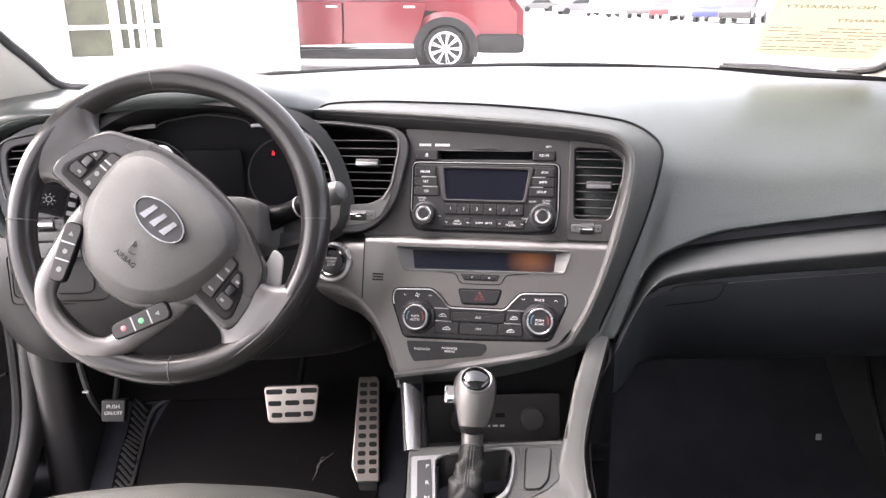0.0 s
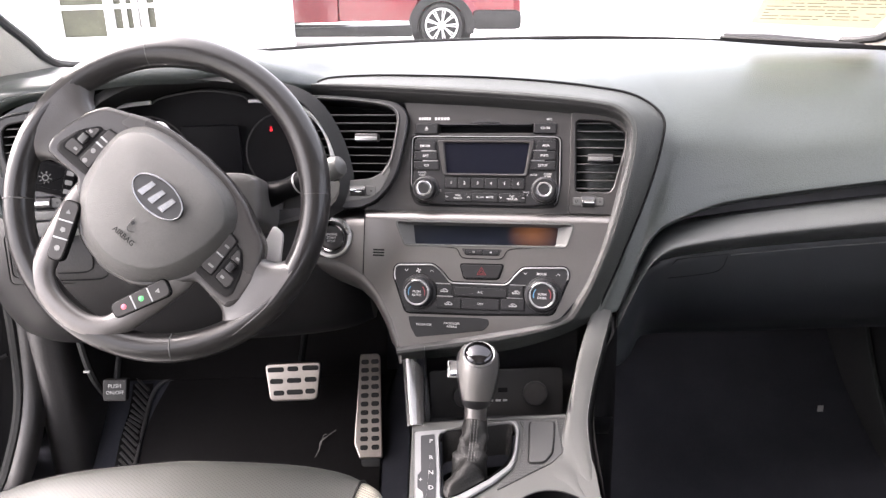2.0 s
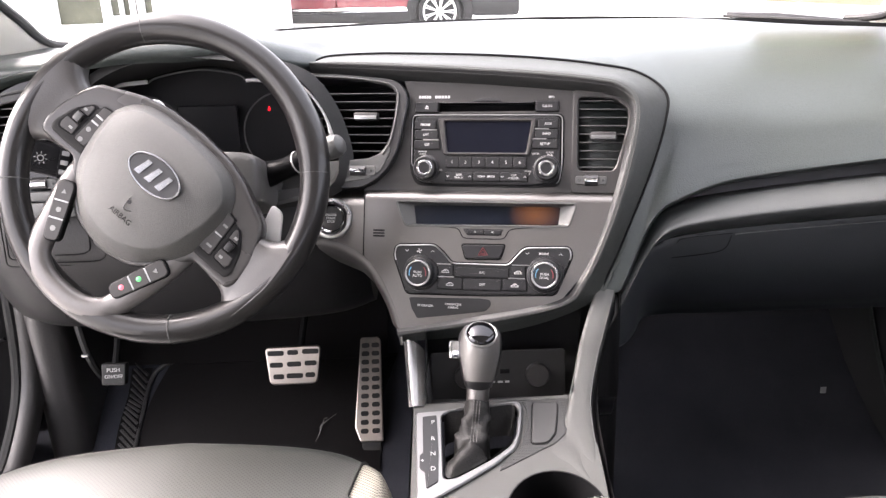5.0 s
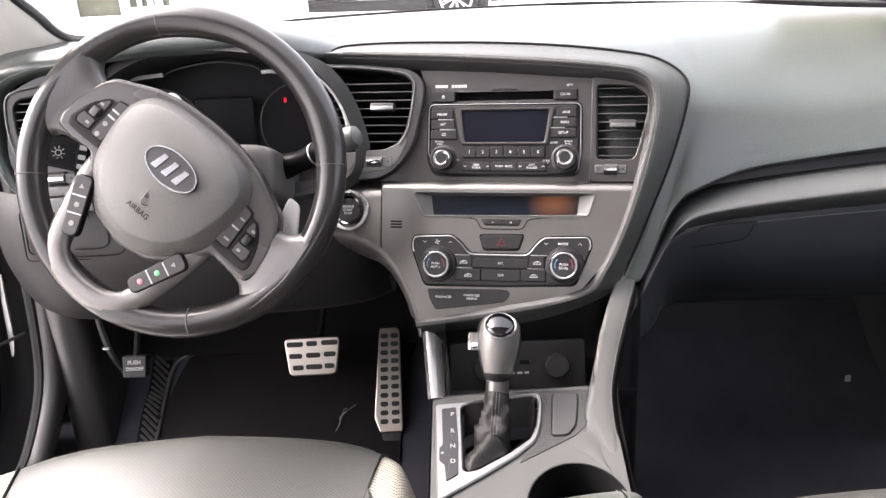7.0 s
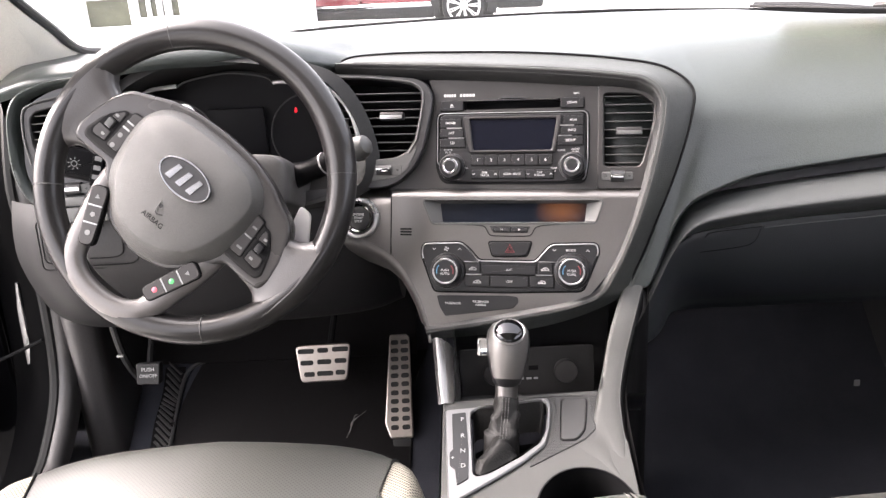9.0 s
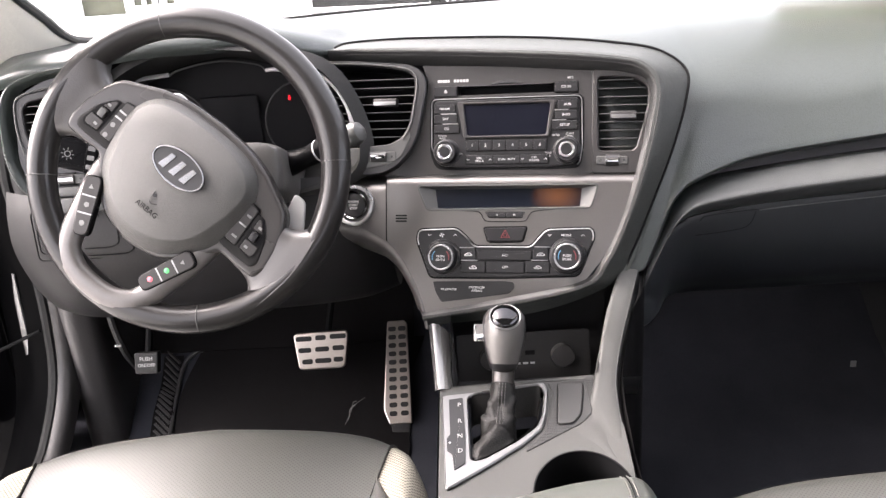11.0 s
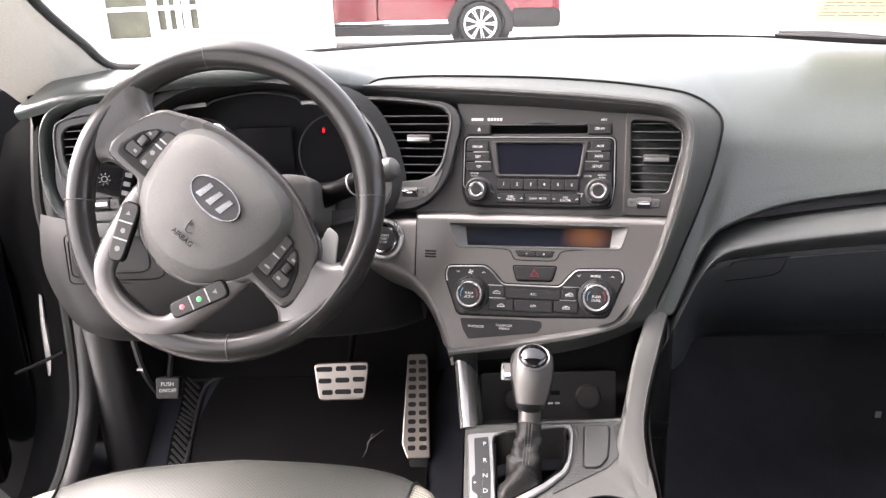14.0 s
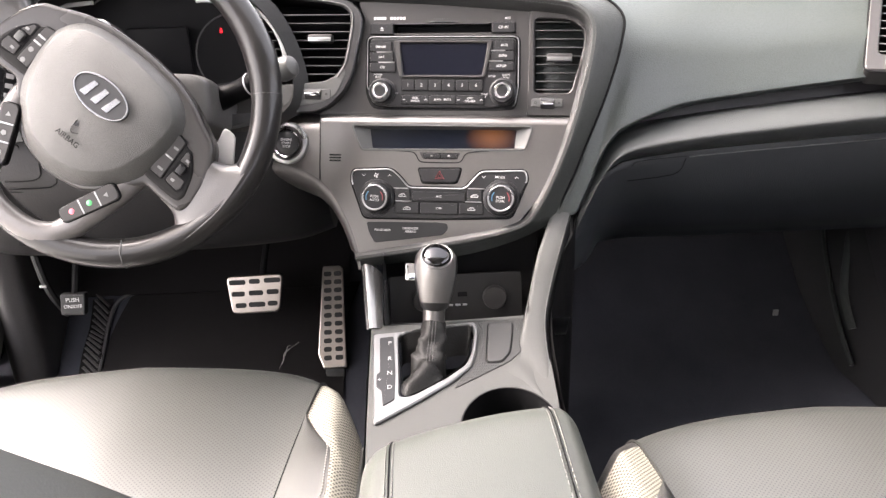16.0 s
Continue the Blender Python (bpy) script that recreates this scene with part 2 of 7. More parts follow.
def holed(bm, outer, holes, z0, z1):
    """A plate with openings that go through it."""
    top = []
    for k, lp in enumerate([outer] + list(holes)):
        lp = [Vector((p[0], p[1])) for p in lp]
        a, b = ([bm.verts.new((p.x, p.y, z)) for p in lp] for z in (z1, z0))
        n = len(lp)
        for i in range(n):
            j = (i + 1) % n
            bm.faces.new((b[i], b[j], a[j], a[i]))
            top.append(bm.edges.get((a[i], a[j])))
    bmesh.ops.triangle_fill(bm, use_beauty=True, use_dissolve=False, edges=top)


def dome(bm, pts, z0, z1, steps=6, power=2.0):
    """A cushion that rises from the outline to its middle."""
    pts = [Vector((p[0], p[1])) for p in pts]
    if area2(pts) < 0:
        pts.reverse()
    c = sum(pts, Vector((0, 0))) / len(pts)
    loops = []
    for s in range(steps):
        t = s / steps
        z = z0 + (z1 - z0) * (1 - (1 - t) ** power)
        loops.append([(c.x + (p.x - c.x) * (1 - t), c.y + (p.y - c.y) * (1 - t), z) for p in pts])
    rings(bm, loops, True, True)


def box(bm, c, s, bev=0.002, m=None):
    """A block with rounded edges, its middle at c."""
    made = bmesh.ops.create_cube(bm, size=1.0)["verts"]
    for v in made:
        v.co = Vector((v.co.x * s[0] + c[0], v.co.y * s[1] + c[1], v.co.z * s[2] + c[2]))
    if bev:
        es = list({e for v in made for e in v.link_edges})
        r = bmesh.ops.bevel(bm, geom=es, offset=bev, segments=2, affect="EDGES", profile=0.6)
        made = list({v for f in r["faces"] for v in f.verts} | {v for v in made if v.is_valid})
    if m is not None:
        bmesh.ops.transform(bm, matrix=m, verts=made)


def tube(bm, path, r, n=8, closed=False, flat=1.0, caps=True):
    """A round bar along a path; r: one radius, or one for each point."""
    P = [Vector(p) for p in path]
    k = len(P)
    rs = r if isinstance(r, (list, tuple)) else [r] * k
    up = Vector((0.13, 0.2, 0.97))
    loops = []
    for i in range(k):
        t = (P[(i + 1) % k] - P[i - 1]) if closed else (P[min(i + 1, k - 1)] - P[max(i - 1, 0)])
        t.normalize()
        a = up - t * up.dot(t)
        if a.length < 1e-3:
            a = Vector((1, 0, 0)) - t * t.x
        a.normalize()
        b = t.cross(a)
        up = a
        loops.append([P[i] + (a * math.cos(2 * math.pi * j / n) * flat + b * math.sin(2 * math.pi * j / n)) * rs[i] for j in range(n)])
    if closed:
        loops.append(loops[0])
    rings(bm, loops, caps and not closed, caps and not closed)


def lathe(bm, prof, n=28, cap_first=True, cap_last=True, sx=1.0, sy=1.0):
    """A turned form about z from (radius, height) pairs."""
    rings(bm, [[(r * sx * math.cos(2 * math.pi * j / n), r * sy * math.sin(2 * math.pi * j / n), z) for j in range(n)] for r, z in prof], cap_first, cap_last)


def sheet(bm, rows):
    """An open grid of quads."""
    rings(bm, rows, closed=False)


def smooth_sheet(bm, rows, nu=6, nv=4):
    """A surface through rows of control points, smooth both ways."""
    R = [crv(r, nu) for r in rows]
    cols = list(zip(*R))
    C = [crv(c, nv) for c in cols]
    sheet(bm, list(zip(*C)))


def thicken(bm, d):
    """Gives an open sheet a thickness."""
    bmesh.ops.recalc_face_normals(bm, faces=bm.faces[:])
    bmesh.ops.solidify(bm, geom=bm.faces[:], thickness=d)


def part(name, bm, mat, parent=None, label="", sharp=35, m=None):
    bmesh.ops.remove_doubles(bm, verts=bm.verts[:], dist=1e-7)
    bmesh.ops.recalc_face_normals(bm, faces=bm.faces[:])
    me = bpy.data.meshes.new(name)
    bm.to_mesh(me)
    bm.free()
    me.materials.append(mat)
    me.shade_smooth()
    me.set_sharp_from_angle(angle=radians(sharp))
    ob = new(name, me)
    if parent is not None:
        ob.parent = parent
    if m is not None:
        ob.matrix_basis = m
    if label:
        tagged(ob, label)
    return ob


def made(f, *a, **k):
    bm = bmesh.new()
    f(bm, *a, **k)
    return bm


def thing(name, label, category, m=None, group="", kind=""):
    ob = new(name)
    ob.empty_display_size = 0.02
    if m is not None:
        ob.matrix_basis = m
    return tagged(ob, label, category, group, kind)


def lettering(parent, text, x, y, z, size, mat=None, turn=0.0, mirror=False, bold=0.00003):
    """Raised or printed letters, centred at x, y in the parent's plane."""
    cu = bpy.data.curves.new("lettering", "FONT")
    cu.body, cu.size, cu.align_x, cu.align_y, cu.extrude, cu.resolution_u = text, size, "CENTER", "CENTER", 0.0001, 2
    cu.offset = bold
    ob = bpy.data.objects.new("lettering", cu)
    me = bpy.data.meshes.new_from_object(ob)
    bpy.data.objects.remove(ob)
    me.materials.append(mat or PAINTED)
    o = new("lettering", me)
    o.parent = parent
    o.matrix_basis = Matrix.Translation((x, y, z)) @ Matrix.Rotation(radians(turn), 4, "Z") @ Matrix.Diagonal((-1 if mirror else 1, 1, 1, 1))
    tagged(o, "printed lettering")
    return o


def basis(o, ex, ey):
    ex, ey = Vector(ex).normalized(), Vector(ey)
    ey = (ey - ex * ey.dot(ex)).normalized()
    n = ex.cross(ey)
    m = Matrix((ex, ey, n)).transposed().to_4x4()
    m.translation = o
    return m


def interp(x, table):
    if x <= table[0][0]:
        return table[0][1]
    for (a, va), (b, vb) in zip(table, table[1:]):
        if x <= b:
            t = (x - a) / (b - a)
            t = t * t * (3 - 2 * t)
            return va + (vb - va) * t
    return table[-1][1]


def along(x, table):
    """A value read from a table of pairs by an even curve."""
    if x <= table[0][0]:
        return table[0][1]
    n = len(table)
    for i in range(n - 1):
        (a, va), (b, vb) = table[i], table[i + 1]
        if x <= b:
            ma = (vb - table[i - 1][1]) / (b - table[i - 1][0]) if i else (vb - va) / (b - a)
            mb = (table[i + 2][1] - va) / (table[i + 2][0] - a) if i + 2 < n else (vb - va) / (b - a)
            h, t = b - a, (x - a) / (b - a)
            return (2 * t ** 3 - 3 * t * t + 1) * va + (t ** 3 - 2 * t * t + t) * h * ma + (3 * t * t - 2 * t ** 3) * vb + (t ** 3 - t * t) * h * mb
    return table[-1][1]


# frames of the place: the centre stack turned towards the driver, the tilted wheel, the console deck
STACK = basis((0.05, 1.0564, 0.86), (1, -0.189, 0), (0, 0.358, 1))
WHEEL = basis((-0.324, 0.920, 0.927), (1, 0, 0), (0, math.sin(radians(22)), math.cos(radians(22))))
DECK = basis((0.04, 0.88, 0.632), (1, 0, 0), (0, 1, 0.25))
MID = 0.045


def stack_y(x, z):
    return 0.758 - 0.189 * x + 0.358 * z


# ---- the ground, the lot and what stands outside ----
def tilt(x, y=0.0):
    """The lot falls a little to the right and away."""
    return -0.026 * max(-20, min(20, x)) - 0.008 * max(0.0, min(y, 110) - 10)


ASPHALT = material("pale_wet_concrete", (0.42, 0.42, 0.41), 0.7, grain=0.4, grain_scale=40, blotch=0.2, blotch_scale=0.4)
bm = bmesh.new()
xs = [-600, -60, -20, -8, 0, 8, 20, 60, 600]
sheet(bm, [[(x, y, tilt(x, y)) for x in xs] for y in (-600, -30, -8, 0, 10, 20, 40, 80, 110, 900)])
ground = tagged(part("ground", bm, ASPHALT), "pale concrete parking lot, washed out by daylight", "ground", kind="structure")

WHITEWALL = material("white_rendered_wall", (0.80, 0.80, 0.79), 0.8, grain=0.4, grain_scale=30, blotch=0.05, blotch_scale=1.0)
WINGLASS = material("dim_shop_window_glass", (0.060, 0.064, 0.040), 0.3, blotch=0.7, blotch_scale=4, spec=0.25)
WHITEPAINT = material("white_painted_metal", (0.82, 0.82, 0.82), 0.4)


def building():
    """A white shop front with two barred windows."""
    t = thing("shop_building", "white rendered shop building with framed display windows", "building", Matrix.Translation((-0.07, 0, 0)))
    y, z0 = 12.0, 0.12
    # wall pieces round two openings
    cuts = [(-9.0, -5.36), (-4.70, -4.60), (-3.98, -2.55)]
    for a, b in cuts:
        bm = bmesh.new()
        box(bm, ((a + b) / 2, y + 0.15, 2.1), (b - a, 0.3, 4.0), 0.01)
        part("wall", bm, WHITEWALL, t)
    for a, b, zl in ((-5.36, -4.70, 0.42), (-4.60, -3.98, 0.52)):
        bm = bmesh.new()
        box(bm, ((a + b) / 2, y + 0.15, (zl + z0) / 2), (b - a, 0.3, zl - z0), 0.0)
        part("wall", bm, WHITEWALL, t)
        bm = bmesh.new()
        box(bm, ((a + b) / 2, y + 0.15, 3.3), (b - a, 0.3, 1.6), 0.0)
        part("wall", bm, WHITEWALL, t)
        w = part("window", made(box, ((a + b) / 2, y + 0.14, (zl + 2.5) / 2), (b - a, 0.02, 2.5 - zl), 0.0), WINGLASS, t, "dim reflecting shop window")
        part("window_bar", made(box, ((a + b) / 2, y + 0.08, 0.83), (b - a, 0.08, 0.06), 0.005), WHITEPAINT, w)
        part("window_sill", made(box, ((a + b) / 2, y - 0.02, zl - 0.02), (b - a + 0.06, 0.16, 0.05), 0.005), WHITEPAINT, w)
    w = t.children[-1]
    for i, x in enumerate((-4.44, -4.28, -4.16)):
        part("window_bar", made(box, (x, y + 0.08, 1.5), (0.05 + 0.02 * i, 0.07, 2.0), 0.004), WHITEPAINT, w)
    part("plinth", made(box, (-5.8, y - 0.06, 0.16), (6.4, 0.14, 0.12), 0.01), material("stained_concrete_plinth", (0.45, 0.43, 0.38), 0.9), t)
    part("roof", made(box, (-5.8, y + 2.0, 4.2), (7.0, 4.6, 0.2), 0.02), WHITEPAINT, t)
    part("wall", made(box, (-5.8, y + 4.0, 2.1), (6.4, 0.3, 4.0), 0.02), WHITEWALL, t)


building()

bm = bmesh.new()
box(bm, (-2.08, 11.5, 1.6), (0.13, 0.13, 3.2), 0.01)
post = thing("canopy_post", "white painted square metal canopy post outside the shop", "post")
part("shaft", bm, WHITEPAINT, post)
part("base_plate", made(box, (-2.08, 11.5, 0.06), (0.26, 0.26, 0.04), 0.006), WHITEPAINT, post)
sign = thing("freestanding_board", "white freestanding glazed notice board with grey frame", "notice board")
part("panel", made(box, (-2.30, 11.7, 0.95), (0.30, 0.05, 1.5), 0.01), WHITEPAINT, sign)
for x in (-2.47, -2.14):
    part("leg", made(box, (x, 11.7, 0.88), (0.03, 0.06, 1.66), 0.005), material("grey_frame_metal", (0.4, 0.4, 0.4), 0.5), sign)

CARRED = material("metallic_red_car_paint", (0.16, 0.004, 0.012), 0.25, metal=0.2, coat=0.8, grain=0.15, grain_scale=60, blotch=0.06)
TYRE = material("tyre_rubber", (0.012, 0.012, 0.012), 0.8, grain=0.5, grain_scale=90)
CLAD = material("grey_plastic_cladding", (0.006, 0.0062, 0.0062), 0.7, grain=0.4, grain_scale=80)
ALLOY = material("bright_alloy_wheel", (0.75, 0.75, 0.74), 0.3, metal=0.8)
CARGLASS = material("dark_car_glass", (0.02, 0.025, 0.025), 0.08)


def road_wheel(parent, x, y, z, r, spokes=9, m=None):
    w = part("wheel", made(lathe, [(0.01, 0.02), (r * 0.77, 0.02), (r * 0.80, 0.0), (r * 0.95, -0.005), (r, 0.03), (r, 0.19), (r * 0.94, 0.22), (0.01, 0.22)], 36), TYRE, parent, "black tyre with alloy rim",
             m=Matrix.Translation((x, y, z)) @ Matrix.Rotation(radians(-90), 4, "X"))
    rr = r * 0.77
    part("rim", made(ring_plate, disc(0, 0, rr, 40), disc(0, 0, rr * 0.88, 40), 0.0, 0.03, 0.006), ALLOY, w, m=Matrix.Rotation(math.pi, 4, "X") @ Matrix.Translation((0, 0, -0.02)))
    bm = bmesh.new()
    for i in range(spokes):
        for o in (-0.09, 0.09):
            a = 2 * math.pi * i / spokes + o
            c, s = math.cos(a), math.sin(a)
            P = [(0.06, -0.007), (rr * 0.9, -0.009), (rr * 0.9, 0.009), (0.06, 0.007)]
            prism(bm, [(p * c - q * s, p * s + q * c) for p, q in P], 0.0, 0.028, 0.004)
    prism(bm, disc(0, 0, rr * 0.24, 24), 0.0, 0.034, 0.008)
    part("spokes", bm, ALLOY, w, m=Matrix.Rotation(math.pi, 4, "X") @ Matrix.Translation((0, 0, -0.02)))
    return w


def red_suv():
    """A red estate car standing side on: x along its length, the tail at the right."""
    t = thing("red_car", "metallic red sport utility car with grey sill cladding", "car", Matrix.Translation((0, 13.3, 0.0)) @ Matrix.Rotation(radians(1.5), 4, "Y"))
    L = [(-3.65, 0.55), (-3.70, 0.85), (-3.3, 1.02), (-2.5, 1.10), (-1.7, 1.60), (-0.2, 1.68), (0.85, 1.60), (1.10, 1.10), (1.23, 0.95), (1.24, 0.56), (1.18, 0.42), (0.50, 0.46)]
    arch = [(0.50 * math.cos(a) - 0.01, 0.34 + 0.46 * math.sin(a)) for a in [math.pi * k / 10 for k in range(1, 10)]]
    arch2 = [(p[0] - 2.85, p[1]) for p in arch]
    base = L + arch + [(-0.52, 0.44), (-2.36, 0.38)] + arch2 + [(-3.37, 0.44)]
    bm = bmesh.new()
    pts = [Vector(p) for p in base]
    if area2(pts) < 0:
        pts.reverse()

    def at(q, y):
        return [(p.x, y, p.y) for p in q]
    rings(bm, [at(inset(pts, 0.12), 0.06), at(inset(pts, 0.02), -0.02), at(pts, 0.05), at(pts, 1.7), at(inset(pts, 0.1), 1.78)], True, True)
    body = part("body", bm, CARRED, t)
    for a, b, sill in ((-1.62, -0.42, 0.42), (-2.75, -1.632, 0.40)):
        bm = bmesh.new()
        q = rounded([(a, sill), (b - 0.05 if b > -1 else b, sill), (b + 0.12 if b > -1 else b, 1.06), (a + 0.01, 1.06)], 0.06)
        rings(bm, [[(p.x, -0.022, p.y) for p in q], [(p.x, -0.032, p.y) for p in inset(q, 0.008)]], True, True)
        d = part("door", bm, CARRED, t)
        part("door_handle", made(box, (b - 0.16, -0.06, 0.985), (0.18, 0.035, 0.03), 0.01), ALLOY, d, "bright chrome door handle")
        bm = bmesh.new()
        q = rounded([(a + 0.05, 1.12), (b + 0.05, 1.12), (b - 0.05, 1.54), (a + 0.2, 1.54)], 0.05)
        rings(bm, [[(p.x, 0.0, p.y) for p in q], [(p.x, -0.03, p.y) for p in inset(q, 0.01)]], True, True)
        part("window", bm, CARGLASS, t)
    part("bright_strip", made(box, (-1.55, -0.045, 0.385), (2.1, 0.03, 0.022), 0.006, Matrix.Rotation(radians(-1.5), 4, "Y")), ALLOY, t, "bright chrome sill strip")
    part("sill", made(box, (-1.45, 0.0, 0.275), (1.95, 0.12, 0.19), 0.02), CLAD, t, "dark grey plastic sill")
    part("rear_bumper", made(box, (0.86, 0.5, 0.43), (0.78, 1.1, 0.30), 0.09), CLAD, t, "dark grey lower rear bumper")
    for cx in (-0.01, -2.86):
        bm = bmesh.new()
        o = [(cx + 0.52 * math.cos(a), 0.34 + 0.50 * math.sin(a)) for a in [math.pi * (k / 20 * 1.16 - 0.08) for k in range(21)]]
        q = [(cx + 0.385 * math.cos(a), 0.34 + 0.375 * math.sin(a)) for a in [math.pi * (k / 20 * 1.16 - 0.08) for k in range(21)]]
        rings(bm, [[(p[0], -0.01, p[1]) for p in o], [(p[0], -0.05, p[1]) for p in o], [(p[0], -0.05, p[1]) for p in q], [(p[0], 0.15, p[1]) for p in q]], closed=False)
        part("wheel_arch", bm, CLAD, t, "dark grey wheel arch cladding")
        part("wheel_well", made(lathe, [(0.01, 0.0), (0.50, 0.0), (0.50, 0.02), (0.01, 0.02)], 32), TYRE, t, "dark wheel well", m=Matrix.Translation((cx, 0.26, 0.34)) @ Matrix.Rotation(radians(-90), 4, "X"))
        road_wheel(t, cx, -0.03, 0.35, 0.345)


red_suv()


def far_car(x, y, color, name, label, h=1.45, length=4.3, m_turn=0.0):
    t = thing(name, label, "car", Matrix.Translation((x, y, tilt(x, y))) @ Matrix.Rotation(radians(m_turn), 4, "Z"), group="cars parked across the lot")
    paint = material("far_car_paint", color, 0.3, coat=0.6)
    half = length / 2
    bm = bmesh.new()
    side = [(-half, 0.35), (-half, 0.75), (-half + 0.9, 0.9), (-half + 1.5, h), (half - 1.1, h), (half - 0.3, 0.95), (half, 0.85), (half, 0.35)]
    pts = rounded(side, 0.15)
    if area2(pts) < 0:
        pts.reverse()
    rings(bm, [[(p.x, -0.85, p.y) for p in inset(pts, 0.06)], [(p.x, -0.78, p.y) for p in pts], [(p.x, 0.78, p.y) for p in pts], [(p.x, 0.85, p.y) for p in inset(pts, 0.06)]], True, True)
    part("body", bm, paint, t)
    for k in (-1, 1):
        bm = bmesh.new()
        q = rounded([(-half + 1.25, 0.98), (half - 0.75, 0.98), (half - 1.15, h - 0.08), (-half + 1.6, h - 0.08)], 0.06)
        rings(bm, [[(p.x, k * 0.80, p.y) for p in q], [(p.x, k * 0.87, p.y) for p in inset(q, 0.02)]], True, True)
        part("window", bm, CARGLASS, t)
        for wx in (-half + 0.8, half - 0.8):
            part("wheel", made(lathe, [(0.02, 0.0), (0.22, 0.0), (0.32, 0.01), (0.32, 0.2), (0.02, 0.2)], 20), TYRE, t, m=Matrix.Translation((wx, k * 0.88, 0.32)) @ Matrix.Rotation(radians(90 * k), 4, "X"))


for x, y, c, nm, lb, h, tn in (
        (10.3, 95, (0.10, 0.10, 0.10), "silver_car", "silver saloon car parked across the lot", 1.45, 10),
        (11.9, 76, (0.12, 0.12, 0.13), "silver_car", "silver saloon car parked across the lot", 1.45, 12),
        (12.8, 69, (0.75, 0.75, 0.75), "white_car", "white hatchback parked across the lot", 1.5, 65),
        (13.5, 64, (0.75, 0.75, 0.75), "white_car", "white hatchback parked across the lot", 1.5, 65),
        (14.4, 61, (0.05, 0.05, 0.055), "grey_car", "grey saloon car parked across the lot", 1.45, 62),
        (15.0, 57, (0.25, 0.01, 0.012), "red_small_car", "red hatchback parked across the lot", 1.5, 65),
        (15.3, 53, (0.13, 0.13, 0.13), "silver_car", "silver estate car parked across the lot", 1.55, 62),
        (15.6, 49, (0.012, 0.02, 0.09), "blue_pickup", "dark blue pickup truck parked across the lot", 1.8, 60),
        (16.2, 46, (0.01, 0.01, 0.01), "black_car", "black saloon car parked across the lot", 1.45, 58)):
    far_car(x, y, c, nm, lb, h, 4.3, tn)
bm = bmesh.new()
box(bm, (4.4, 60, 1.0), (1.6, 0.3, 2.6), 0.05)
tagged(part("yellow_sign", bm, material("yellow_sign_paint", (0.75, 0.62, 0.12), 0.6)), "tall yellow advertising sign at the edge of the lot", "sign")

# ---- shell of the car ----


def screen_y(x):
    """The foot of the windscreen, bowed forwards in the middle."""
    return 1.70 - 0.36 * (abs(x - MID) / 0.72) ** 2.2


bm = bmesh.new()
rows = []
for k in range(7):
    s = k / 6
    rows.append([(MID + (x - MID) * (1 - 0.16 * s), screen_y(x) * (1 - s) + s * (0.66 - 0.05 * (abs(x - MID) / 0.72) ** 2), 1.035 + 0.375 * s + 0.03 * math.sin(math.pi * s)) for x in [MID + 0.74 * (i / 8 - 1) for i in range(17)]])
sheet(bm, rows)
windscreen = tagged(part("window_windscreen", bm, GLASS), "clear raked car windscreen with dust specks", "windscreen", kind="structure")
windscreen.visible_shadow = False

bm = bmesh.new()
smooth_sheet(bm, [[(MID + k * w, y, z - 0.035 * abs(k) ** 3) for k in (-1, -0.6, 0, 0.6, 1)] for y, w, z in ((0.70, 0.58, 1.42), (0.2, 0.60, 1.46), (-0.5, 0.60, 1.45), (-1.1, 0.56, 1.38))], 4, 4)
thicken(bm, 0.02)
tagged(part("ceiling_headliner", bm, HEADLINER), "light grey cloth headliner of the car roof", "headliner", kind="structure")
bm = bmesh.new()
box(bm, (MID, -1.15, 0.75), (1.6, 0.08, 0.7), 0.02)
tagged(part("wall_rear", bm, CARPET), "dark rear bulkhead behind the cabin", "bulkhead", kind="structure")

bm = bmesh.new()
sheet(bm, [[(x, y, z) for x in (-0.78, -0.4, 0.0, 0.45, 0.87)] for y, z in ((-1.15, 0.30), (0.2, 0.28), (0.9, 0.256), (1.16, 0.256), (1.26, 0.276), (1.42, 0.376), (1.58, 0.52), (1.72, 0.75), (1.74, 1.0))])
thicken(bm, 0.03)
tagged(part("floor_carpet", bm, CARPET), "black carpeted car floor and footwell", "floor", kind="structure")
bm = bmesh.new()
sheet(bm, [[(x, y, z) for x in (-0.66, -0.50, -0.30, -0.125)] for y, z in ((1.425, 0.429), (1.46, 0.461), (1.547, 0.547), (1.61, 0.648), (1.683, 0.770), (1.70, 0.98))])
thicken(bm, 0.004)
tagged(part("trim_toe_board", bm, MATT), "black insulating liner on the toe board", "footwell liner", kind="structure")

